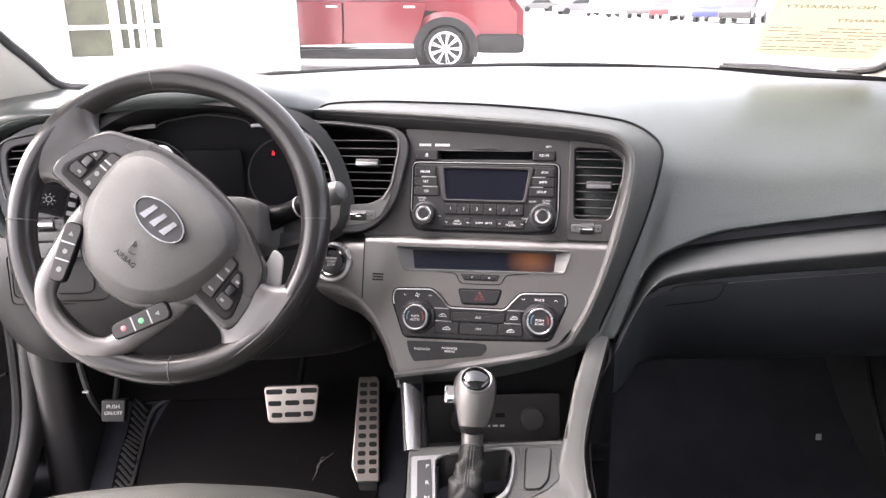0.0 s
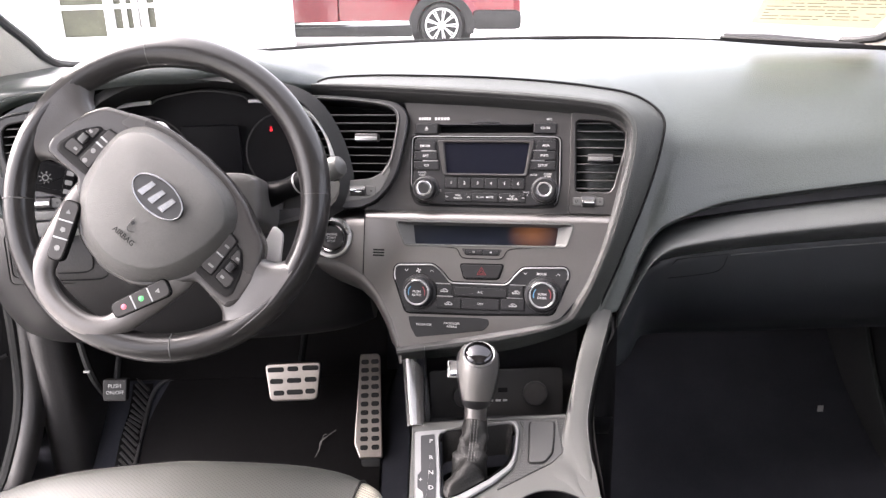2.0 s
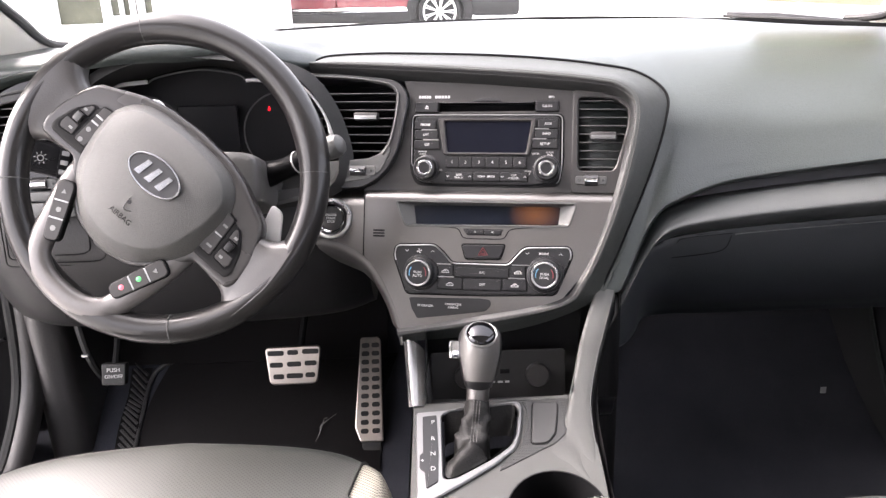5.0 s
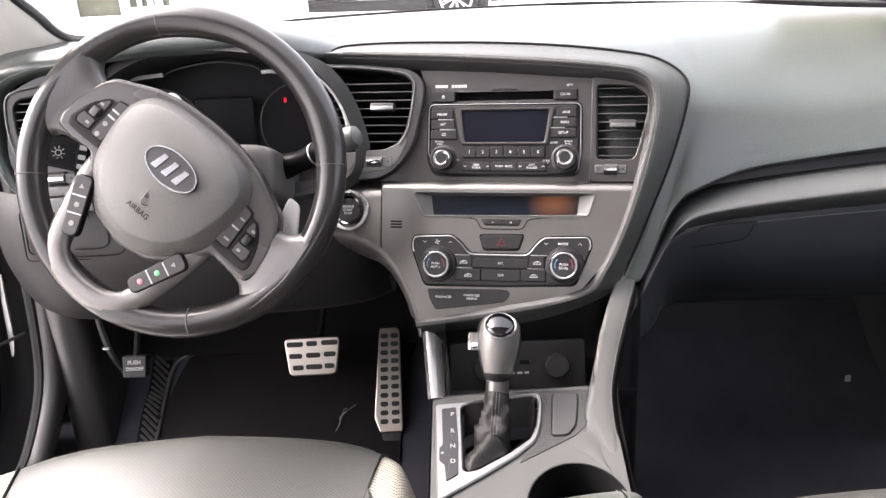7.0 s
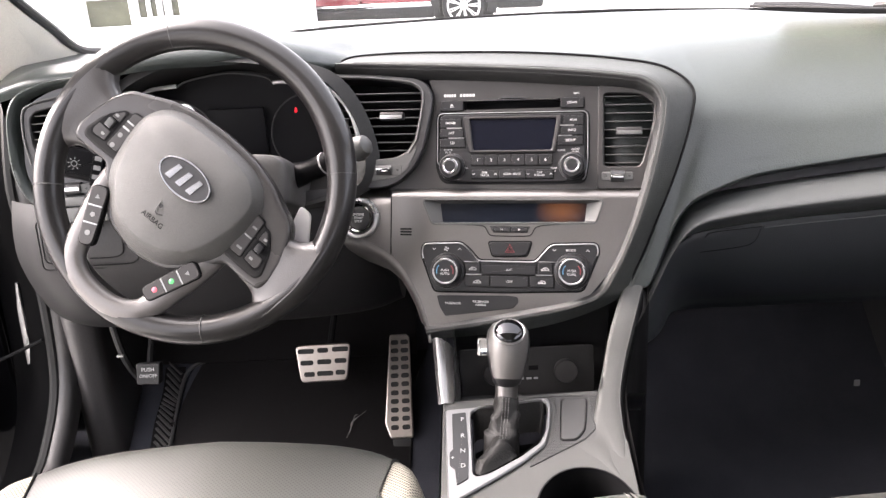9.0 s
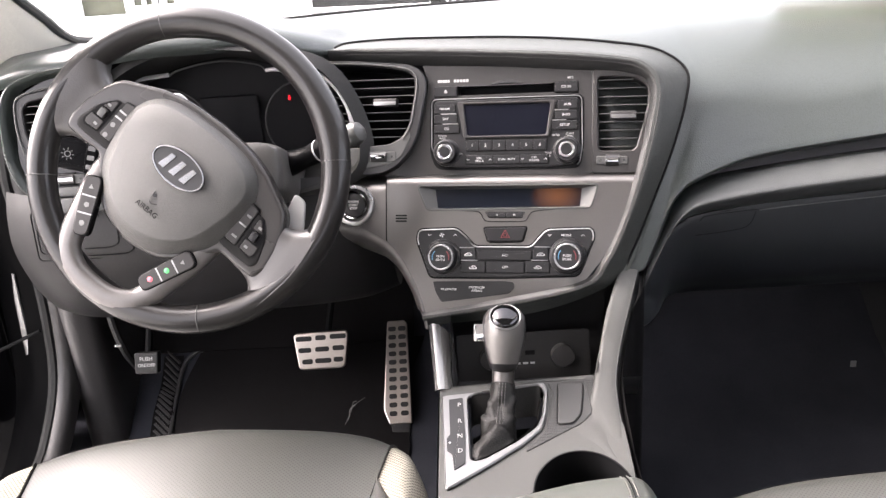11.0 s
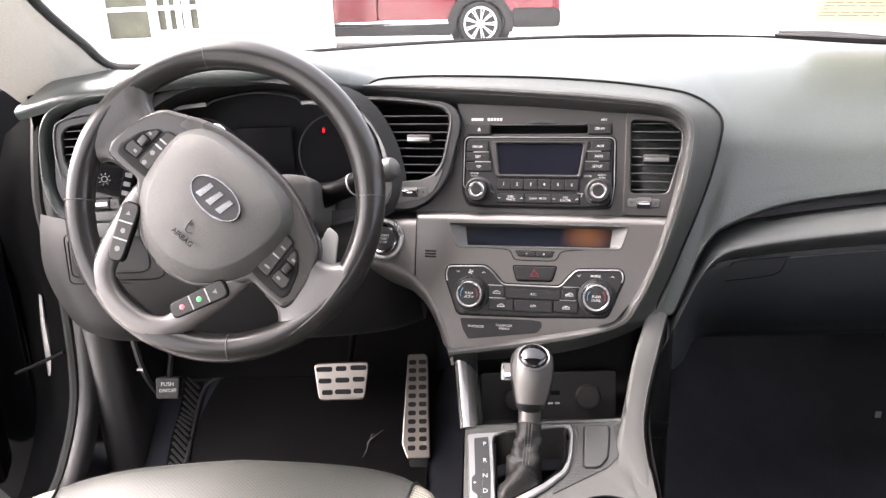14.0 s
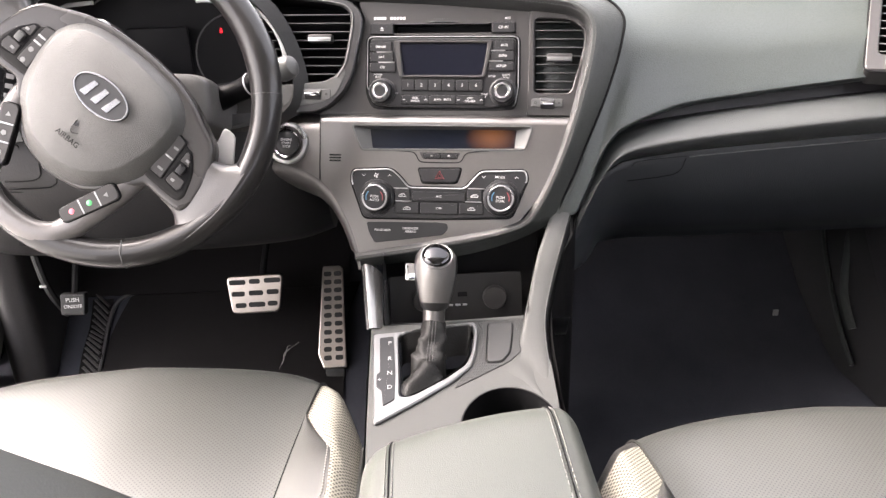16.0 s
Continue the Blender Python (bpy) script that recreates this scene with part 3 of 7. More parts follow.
for side in (-1, 1):
    nm = "left" if side < 0 else "right"
    pts = [(MID + side * x, y, z) for x, y, z in ((0.668, 1.48, 1.024), (0.690, 1.445, 1.028), (0.698, 1.40, 1.036), (0.701, 1.36, 1.053), (0.700, 1.32, 1.077), (0.69, 1.18, 1.145), (0.64, 0.90, 1.28), (0.585, 0.64, 1.405))]
    bm = bmesh.new()
    inner = crv(pts, 6)
    offs = [(0.0, 0.0, 0.0), (0.012, -0.02, -0.012), (0.05, -0.06, -0.03), (0.09, -0.09, -0.05), (0.10, -0.02, -0.03), (0.06, 0.03, 0.02), (0.0, 0.012, 0.01)]
    sheet(bm, [[p + Vector((side * dx, dy, dz)) for p in inner] for dx, dy, dz in offs])
    tagged(part("trim_pillar_" + nm, bm, PILLAR, sharp=60), "beige grey windscreen pillar trim", "pillar trim", kind="structure")
    bm = bmesh.new()
    tube(bm, [p + Vector((side * -0.003, 0.010, 0.004)) for p in inner], 0.007, 8)
    tagged(part("trim_seal_" + nm, bm, RUBBER), "black windscreen rubber seal", "seal", kind="structure")
    # rear pillar and roof rail, plain
    bm = bmesh.new()
    tube(bm, crv([(MID + side * 0.60, 0.66, 1.41), (MID + side * 0.62, 0.1, 1.44), (MID + side * 0.62, -0.6, 1.42), (MID + side * 0.62, -1.1, 1.33)], 4), 0.045, 8)
    box(bm, (MID + side * 0.70, -0.22, 0.95), (0.08, 0.16, 1.0), 0.02)
    tagged(part("wall_pillar_" + nm, bm, PILLAR), "beige grey door pillar and roof rail", "pillar", kind="structure")

# right door, closed; left door opening with its painted jamb
door = thing("door_passenger", "closed car door with dark grey inner trim panel", "car door", kind="structure")
bm = bmesh.new()
smooth_sheet(bm, [[(MID + dx, y, z) for y in (-1.1, -0.3, 0.4, 0.9, 1.30)] for dx, z in ((0.74, 0.30), (0.74, 0.45), (0.72, 0.62), (0.70, 0.72), (0.73, 0.86), (0.735, 0.97), (0.76, 1.00))], 4, 4)
thicken(bm, 0.04)
part("panel", bm, DARK, door)
part("armrest", made(box, (MID + 0.69, 0.45, 0.74), (0.08, 0.6, 0.05), 0.02), LEATHER, door)
bm = bmesh.new()
sheet(bm, [[(MID + 0.755, y, 1.0) for y in (-1.0, 1.2)], [(MID + 0.62, y, 1.40) for y in (-0.9, 0.72)]])
win = part("window", bm, GLASS, door)
win.visible_shadow = False

jamb = tagged(new("door_jamb_driver"), "glossy black painted door jamb of the open driver door", "door jamb", kind="structure")
bm = bmesh.new()
edge = crv([(-0.740, 1.30, 0.98), (-0.740, 1.252, 0.84), (-0.738, 1.262, 0.72), (-0.737, 1.255, 0.60), (-0.740, 1.235, 0.49), (-0.738, 1.17, 0.42), (-0.735, 1.09, 0.385), (-0.73, 0.9, 0.375), (-0.73, -0.2, 0.375)], 6)
sheet(bm, [[p + Vector((dx, dy, dz)) for p in edge] for dx, dy, dz in ((0.0, 0, 0), (-0.03, 0.0, -0.012), (-0.06, 0.012, -0.03), (-0.10, 0.04, -0.05), (-0.10, 0.03, -0.12), (-0.11, 0.04, -0.30))])
part("painted_frame", bm, material("black_jamb_paint", (0.0016, 0.0016, 0.0018), 0.5, spec=0.02), jamb)
bm = bmesh.new()
tube(bm, [p + Vector((0.004, -0.004, 0.006)) for p in edge], 0.009, 8)
part("weather_strip", bm, RUBBER, jamb, "black rubber weather strip")
bm = bmesh.new()
smooth_sheet(bm, [[p + Vector((dx, dy, dz)) for p in edge[::6]] for dx, dy, dz in ((0.0, 0.0, 0.004), (0.014, -0.006, 0.010), (0.032, 0.000, 0.006), (0.036, 0.03, -0.002))], 4, 3)
part("sill_trim", bm, material("grey_sill_trim_plastic", (0.031, 0.0295, 0.0295), 0.42, grain=0.3), jamb, "grey plastic aperture trim")
part("hinge_pillar", made(box, (-1.05, 1.37, 0.56), (0.56, 0.10, 0.92), 0.02), PIANO, jamb)
part("check_strap", made(tube, [(-0.83, 1.230, 0.548), (-0.783, 1.235, 0.566), (-0.742, 1.238, 0.583)], 0.0030, 8), VOID, jamb)
part("hinge", made(tube, [(-0.776, 1.262, 0.680), (-0.781, 1.262, 0.63), (-0.784, 1.262, 0.56), (-0.786, 1.262, 0.527)], [0.003, 0.006, 0.008, 0.008], 8, flat=0.6), BEZEL, jamb, "bare metal door hinge")
# the open door itself, seen edge on
od = thing("open_driver_door", "black car door swung wide open", "car door", Matrix.Translation((-0.90, 1.26, 0)) @ Matrix.Rotation(radians(22), 4, "Z"))
bm = bmesh.new()
box(bm, (-0.5, 0, 0.66), (1.0, 0.09, 0.66), 0.02)
part("panel", bm, PIANO, od)
part("inner_panel", made(box, (-0.5, -0.055, 0.68), (0.9, 0.03, 0.56), 0.012), DARK, od)

# kick panel and left wall of the footwell
bm = bmesh.new()
smooth_sheet(bm, [[(-0.722, 1.31, z), (-0.711, 1.270, z), (-0.699, 1.257, z), (-0.684, 1.262, z), (-0.671, 1.285, z), (-0.674, 1.38, z), (-0.68, 1.65, z)] for z in (0.30, 0.42, 0.52, 0.60, 0.68, 0.80)], 4, 3)
thicken(bm, 0.01)
tagged(part("trim_kick_panel_left", bm, material("grey_kick_panel_plastic", (0.043, 0.041, 0.0408), 0.42, grain=0.3)), "dark grey plastic kick panel beside the pedals", "kick panel", kind="structure")
bm = bmesh.new()
smooth_sheet(bm, [[(0.80, 1.05, z), (0.79, 1.20, z), (0.765, 1.34, z), (0.75, 1.65, z)] for z in (0.30, 0.45, 0.60, 0.80)], 4, 3)
thicken(bm, 0.01)
tagged(part("trim_kick_panel_right", bm, DARK), "black plastic kick panel in the passenger footwell", "kick panel", kind="structure")
# two lighter raised bars imitate the streaks of light reflected on this panel
for path in ([(0.748, 1.36, 0.585), (0.752, 1.335, 0.52), (0.757, 1.30, 0.455), (0.762, 1.245, 0.385), (0.768, 1.20, 0.34)], [(0.768, 1.285, 0.58), (0.766, 1.275, 0.52), (0.764, 1.262, 0.455), (0.770, 1.225, 0.40)]):
    bm = bmesh.new()
    tube(bm, crv(path, 8), 0.009, 8, flat=0.5)
    tagged(part("trim_kick_ridge_right", bm, DASH), "light streak reflected on the passenger kick panel, shaped as a ridge", "kick panel", kind="structure")


# ---- dashboard ----
dash = thing("dashboard", "charcoal soft-touch dashboard with stitched leather band", "dashboard")


def crest(x):
    return math.exp(-((x + 0.34) / 0.17) ** 2)


bm = bmesh.new()
xs = [-0.70, -0.64, -0.58, -0.52, -0.46, -0.40, -0.34, -0.28, -0.22, -0.18, -0.14, -0.08, 0.0, 0.08, 0.14]
EDGE = [(-0.19, 0.178), (-0.08, 0.186), (0.04, 0.183), (0.155, 0.173), (0.20, 0.166), (0.24, 0.155), (0.27, 0.136)]
rows = []
for x in xs:
    g = crest(x)
    yl = interp(x, [(-0.70, 1.17), (-0.58, 1.08), (-0.40, 1.075), (-0.19, 1.105)])
    zl = interp(x, [(-0.70, 1.00), (-0.58, 1.03), (-0.40, 1.05), (-0.28, 1.048), (-0.19, 1.029)])
    if x > -0.19:
        e = STACK @ Vector((x - 0.05, interp(x, EDGE) - 0.003, -0.020))
        yl, zl = e.y, e.z
    yw = screen_y(x) + 0.03
    lift = interp(x, [(-0.19, 1.0), (-0.14, 0.0)])
    rows.append([(x, yl + 0.01, zl - 0.012), (x, yl, zl), (x, yl + 0.012 + 0.018 * (1 - lift), zl + (0.006 + 0.008 * g) * lift + 0.003), (x, yl + 0.045, zl + (0.010 + 0.011 * g) * lift + 0.004), (x, yl + 0.12, 1.030 + 0.044 * g), (x, yl + 0.26, 1.034 + 0.022 * g), (x, (yl + yw) / 2 + 0.12, 1.033), (x, yw, 1.030)])
JOIN = [Vector(q) for q in rows[-1]]
smooth_sheet(bm, rows, 4, 2)
part("top_pad", bm, DASH, dash, sharp=60)

# the pad's lower edge, and the upper and lower edges of the wing trim, as (x, z)
PADEDGE = [(0.258, 0.804), (0.267, 0.818), (0.277, 0.828), (0.292, 0.838), (0.316, 0.8465), (0.367, 0.858), (0.418, 0.864), (0.491, 0.872), (0.539, 0.877), (0.82, 0.902)]
WTOP = [(0.215, 0.708), (0.235, 0.742), (0.250, 0.766), (0.258, 0.778), (0.264, 0.786), (0.268, 0.793), (0.273, 0.801), (0.280, 0.809), (0.290, 0.817), (0.305, 0.8235), (0.340, 0.832), (0.406, 0.8405), (0.542, 0.854), (0.82, 0.874)]
WBOT = [(0.215, 0.698), (0.235, 0.731), (0.250, 0.756), (0.258, 0.770), (0.264, 0.777), (0.285, 0.784), (0.309, 0.787), (0.384, 0.795), (0.458, 0.800), (0.544, 0.804), (0.82, 0.820)]
# where the band's outer edge runs, in the stack's plane
BANDEDGE = mm((150, -134), (166, -101), (181, -68), (201, -16), (217, 42), (226, 74), (231, 99), (232, 121), (226, 140))
EDGEPTS = [STACK @ Vector((u, v, -0.004)) for u, v in BANDEDGE]
XBAND = [(q.z, q.x) for q in EDGEPTS]


def side_y(x, z, y, start=0.20, reach=0.11):
    """Blends from the stack's plane into the passenger face."""
    w = max(0.0, min(1.0, (x - start) / reach))
    w = w * w * (3 - 2 * w)
    return (stack_y(x, z) + 0.010) * (1 - w) + y * w


def pad_y(x, z, y):
    return side_y(x, z, y, 0.18, 0.24)


bm = bmesh.new()
rows = []
feet = [STACK @ Vector((u / 1000, v / 1000, -0.004)) for u, v in ((144, -136), (152, -135), (160, -134), (168, -133), (182, -131), (188, -120), (195, -104), (202, -87), (207, -74))]
feet = [(q.x, q.z) for q in feet] + PADEDGE[:4] + [(x, along(x, PADEDGE)) for x in (0.345, 0.38, 0.43, 0.50, 0.58, 0.61, 0.63, 0.65, 0.67, 0.69, 0.71, 0.73, 0.76, 0.80)]
JOIN.reverse()
rows.append(JOIN + [JOIN[-1] + Vector((0, 0.01, -d)) for d in (0.02, 0.04, 0.06, 0.08, 0.10, 0.12)])
for k, (xf, zf) in enumerate(feet):
    f0 = min(1.0, k / 12)
    xt = 0.226 + 0.084 * f0 if k < 13 else xf
    x5 = along(0.955, XBAND) - 0.010 + (0.055 * f0 ** 1.3) if k < 13 else xf
    drop = interp(xt, [(0.48, 0.0), (0.57, 0.006), (0.66, 0.014), (0.80, 0.020)])
    yw = screen_y(xt) - 0.006
    near = max(0.0, min(1.0, (xt - 0.22) / 0.10))
    yl = (STACK @ Vector((0.18, 0.158, 0))).y
    P = [(xt, yw, 1.030 - drop), (xt, max(1.29, (yl + yw) / 2 + 0.12), 1.033 - drop * 0.6), (xt, min(yl + 0.26, max(1.26, yw - 0.12)), 1.0325 - drop * 0.3), (xt, (yl + 0.13) * (1 - near) + 1.23 * near, 1.027 - 0.005 * near), (xt, (yl + 0.045) * (1 - near) + 1.165 * near, 1.006 - 0.011 * near), (x5, pad_y(x5, 0.955, 1.115), 0.955)]
    keep = 1.0 if k < 9 else max(0.0, 1 - (k - 8) / 5)
    for f in (0.30, 0.58, 0.80, 0.93):
        z = 0.955 + (zf - 0.955) * f
        free = x5 + (xf - x5) * f
        off = (x5 - along(0.955, XBAND)) * (1 - f) + (xf - along(zf, XBAND)) * f
        x = free * (1 - keep) + (along(z, XBAND) + off) * keep
        P.append((x, pad_y(x, z, 1.115 - 0.055 * f ** 0.7), z))
    inx = 0.010 if k < 5 else 0.010 * keep
    dz = 1.0 if k > 4 else 0.25
    P += [(xf, pad_y(xf, zf, 1.0625), zf + 0.001 * dz), (xf + inx * 0.25, pad_y(xf, zf, 1.067) + 0.005, zf - 0.005 * dz), (xf + inx * 0.4, pad_y(xf, zf, 1.075) + 0.012, zf - 0.010 * dz), (xf + inx * 0.4, pad_y(xf, zf, 1.095) + 0.03, zf - 0.016 * dz)]
    rows.append(P)
smooth_sheet(bm, rows, 6, 3)
soft = [v for v in bm.verts if not v.is_boundary and 0.15 < v.co.x < 0.40 and v.co.z > (0.81 if v.co.x < 0.262 else 0.84 if v.co.x < 0.29 else 0.88)]
for k in range(24):
    bmesh.ops.smooth_vert(bm, verts=soft, factor=0.5, use_axis_x=True, use_axis_y=True, use_axis_z=True)
# opening for the outer vent
VENT = basis((0.693, 1.080, 0.9485), (1, -0.45, 0), (0.31, 0.68, 0.66))
into = VENT.inverted()
gone = []
for f in bm.faces:
    c = into @ f.calc_center_median()
    if -0.058 < c.x < 0.056 and -0.058 < c.y < 0.072 and abs(c.z) < 0.06:
        gone.append(f)
bmesh.ops.delete(bm, geom=gone, context="FACES")
part("passenger_pad", bm, DASH, dash, sharp=50)

# recessed channel, wing trim and lower face on the passenger side; the channel's shade is painted with DARK
bm = bmesh.new()
smooth_sheet(bm, [[(x, side_y(x, zt, 1.095) + 0.020, zt + 0.030), (x, side_y(x, zt, 1.085) + 0.018, zt - 0.006)] for x, zt in ((x, along(x, WTOP)) for x in (0.240, 0.264, 0.28, 0.32, 0.38, 0.45, 0.6, 0.82))], 4, 4)
part("channel", bm, DARK, dash, "recessed channel under the pad, shade put into its colour")
bm = bmesh.new()
sheet(bm, [[(0.20 + 0.012 * j, stack_y(0.2, z) + 0.062 + 0.004 * j, z) for j in range(10)] for z in (0.755, 0.78, 0.80, 0.82, 0.84)])
part("channel_back", bm, DARK, dash)
bm = bmesh.new()
rows = []
for x in (0.216, 0.226, 0.236, 0.246, 0.256, 0.264, 0.268, 0.273, 0.281, 0.292, 0.308, 0.33, 0.37, 0.45, 0.60, 0.82):
    zt, zb = along(x, WTOP), along(x, WBOT)
    h = zt - zb
    fr = interp(x, [(0.264, 0.25), (0.29, 0.28), (0.33, 0.30), (0.40, 0.31)])
    rows.append([(x, side_y(x, zt, 1.085) + 0.012, zt - 0.004), (x, side_y(x, zt, 1.066) + 0.002, zt + 0.001), (x, side_y(x, zt, 1.060), zt), (x, side_y(x, zt, 1.040), zt - 0.5 * fr * h), (x, side_y(x, zb, 1.026), zt - fr * h), (x, side_y(x, zb, 1.0245), zt - (fr + 0.14) * h), (x, side_y(x, zb, 1.033), zb + 0.30 * h), (x, side_y(x, zb, 1.044), zb + 0.10 * h), (x, side_y(x, zb, 1.054) + 0.003, zb)])
smooth_sheet(bm, rows, 4, 4)
part("wing_trim", bm, material("grey_wing_trim_plastic", (0.034, 0.037, 0.037), 0.44, grain=0.45, grain_scale=700, cells=True), dash, "lighter grey wing-shaped trim", sharp=50)
bm = bmesh.new()
rows = []
LOWTOP = [(0.205, 0.690), (0.222, 0.712), (0.240, 0.742), (0.256, 0.768), (0.270, 0.779), (0.285, 0.7825)] + WBOT[6:]
for x in (0.212, 0.225, 0.24, 0.256, 0.28, 0.32, 0.40, 0.50, 0.60, 0.80):
    zb = along(x, LOWTOP)
    ym = side_y(x, zb, 1.046) + 0.006 * max(0.0, min(1.0, (0.29 - x) / 0.06))
    lo = min(0.74, zb - 0.02)
    rows.append([(x, ym + 0.012, zb + 0.004), (x, ym, zb - 0.003), (x, max(ym + 0.002, side_y(x, 0.75, 1.056)), lo), (x, max(ym + 0.01, side_y(x, 0.70, 1.088)), min(0.69, lo - 0.01)), (x, max(ym + 0.02, side_y(x, 0.66, 1.12) + 0.02), 0.640), (x, 1.20, 0.626), (x, 1.5, 0.70)])
smooth_sheet(bm, rows, 4, 4)
part("glove_box", bm, material("black_glove_box_plastic", (0.0145, 0.0172, 0.0205), 0.5, grain=0.3, grain_scale=600, cells=True), dash, "dark grey glove box face")
bm = bmesh.new()
tube(bm, crv([(x, side_y(x, along(x, WBOT), 1.0490), along(x, WBOT) - 0.0005) for x in (0.27, 0.30, 0.34, 0.39, 0.47, 0.60, 0.70, 0.82)], 6), 0.0018, 6)
part("wing_seam", bm, VOID, dash)
bm = bmesh.new()
tube(bm, crv([(x, side_y(x, along(x, WBOT), 1.0445), along(x, WBOT) - 0.0045) for x in (0.385, 0.40, 0.47, 0.60, 0.70, 0.82)], 6), 0.0009, 6)
part("glove_box_lip", bm, BEZEL, dash, "thin light edge of the glove box lid")
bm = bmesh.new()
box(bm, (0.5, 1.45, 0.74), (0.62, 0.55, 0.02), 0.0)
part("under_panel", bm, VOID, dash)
# glove box latch and seams
for path, r in (([(0.312, 1.0440, 0.786), (0.330, 1.0440, 0.7885), (0.381, 1.0440, 0.792)], 0.0005), ([(0.380, 1.0440, 0.789), (0.376, 1.0455, 0.775), (0.370, 1.0465, 0.768), (0.360, 1.0470, 0.7645), (0.332, 1.0470, 0.761), (0.293, 1.0470, 0.758)], 0.0006)):
    bm = bmesh.new()
    tube(bm, crv(path, 5), r, 5)
    part("latch_seam", bm, VOID, dash, "dark seam of the latch")
bm = bmesh.new()
tube(bm, crv([(0.312, 1.0445, 0.786), (0.298, 1.0465, 0.770), (0.290, 1.047, 0.752), (0.280, 1.049, 0.729), (0.267, 1.062, 0.687)], 5), 0.0009, 5)
part("glove_box_seam", bm, VOID, dash)
bm = bmesh.new()
for i, w in enumerate((4, 2, 5, 3)):
    box(bm, (0.5674 + 0.0085 * i, 1.1780, 0.9968), (w / 1000, 0.0022, 0.0010), 0.0)
part("embossed_mark", bm, DARK, dash, "small embossed mark")

# leather band round the centre stack: a dark inner wall up to the sewn ridge, then a broad face that falls back to the pad
INNER = mm((-244, 154), (-206, 152), (-158, 149), (-80, 145), (-6, 141), (70, 135), (135, 129.5), (166, 124), (184, 110), (183, 72), (170, 5), (152, -60), (128, -112), (100, -142), (0, -166), (-112, -188))
RIDGE = mm((-243, 169), (-206, 168), (-158, 166), (-80, 162), (-4, 157), (70, 151.5), (141, 143.5), (174, 135), (192, 113), (191, 70), (176, -2), (157, -64), (134, -116), (104, -148), (4, -173), (-110, -194))
OUTER = mm((-243, 173), (-222, 183), (-164, 187), (-80, 185.5), (-8, 183), (70, 177.5), (141, 169), (196, 157), (230, 130), (230, 92), (214, 28), (188, -44), (165, -102), (140, -146), (40, -186), (-108, -208))
ci, cr, co = crv(INNER, 8), crv(RIDGE, 8), crv(OUTER, 8)


def on_band(i, t):
    """A point of the band's skin: t -1 at its inner edge, 0 on the ridge, 1 at its outer edge."""
    if t <= 0:
        base = interp(i, [(68, 0.0), (80, 0.0088)])
        return Vector((*ci[i].lerp(cr[i], 1 + t), base + (0.0165 - base) * (1 - (-t) ** 1.6)))
    fall = interp(i, [(0, 0.020), (16, 0.034), (56, 0.034), (72, 0.026), (100, 0.026)])
    return Vector((*cr[i].lerp(co[i], t), 0.0165 + 0.0015 * math.sin(math.pi * min(1.0, 2.5 * t)) - fall * t ** 1.25))


N3 = range(len(ci))
bm = bmesh.new()
sheet(bm, [[on_band(i, t) for i in N3] for t in (-1, -0.85, -0.7, -0.5, -0.3, -0.15, -0.05, 0.0)])
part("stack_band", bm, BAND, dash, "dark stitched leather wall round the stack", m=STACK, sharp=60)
bm = bmesh.new()
sheet(bm, [[on_band(i, t) for i in N3] for t in (0.0, 0.06, 0.14, 0.24, 0.36, 0.5, 0.64, 0.78, 0.9, 1.0)])
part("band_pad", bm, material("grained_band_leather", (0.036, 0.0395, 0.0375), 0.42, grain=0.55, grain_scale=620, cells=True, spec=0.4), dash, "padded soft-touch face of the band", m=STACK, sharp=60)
bm = bmesh.new()
for t in (-0.34, 0.10):
    path = [on_band(i, t) + Vector((0, 0, 0.0004)) for i in N3][6:]
    for a, b in zip(path, path[1:]):
        n = max(1, round((b - a).length / 0.0042))
        for k in range(n):
            tube(bm, [a.lerp(b, (k + 0.15) / n), a.lerp(b, (k + 0.75) / n)], 0.00055, 4)
part("stitching", bm, DARKSTITCH, dash, "twin rows of stitching", m=STACK)
bm = bmesh.new()
tube(bm, [on_band(i, -0.12) - Vector((0, 0, 0.0004)) for i in N3][4:], 0.0009, 5)
part("ridge_seam", bm, RUBBER, dash, m=STACK)
bm = bmesh.new()
tube(bm, [on_band(i, 1.0) + Vector((*(co[i] - cr[i]).normalized(), 0)) * 0.0012 for i in N3][2:104], 0.0018, 6)
part("band_seam", bm, VOID, dash, m=STACK)

# fascia plates
UP = mm((-168, -2), (-147, 9), (-130, 27), (-118, 52), (-107, 103), (-105, 123), (-113, 146), (-8, 143), (108, 135), (113, 134), (113, 4), (113, -2))
SLOT = rounded(mm((-64.5, 116.6), (64, 117.6), (64, 105.6), (-64.5, 104.6)), 0.001)
part("upper_fascia", made(holed, UP, [SLOT], -0.02, 0.0), FASCIA_UP, dash, "graphite radio surround", m=STACK)
LOW = rounded(mm((-163, -14), (170, -14), (156, -56), (132, -108), (104, -143), (84, -152), (0, -168), (-107, -189), (-110, -177), (-120, -150), (-136, -120), (-150, -101), (-161, -91)), 0.004, 3)
CLOCK = rounded(mm((-117, -17), (121, -16.5), (112, -45.5), (-104, -48.5)), 0.005, 5)
part("lower_fascia", made(holed, LOW, [CLOCK], -0.02, 0.009), FASCIA, dash, "gunmetal painted climate fascia", m=STACK)
bm = bmesh.new()
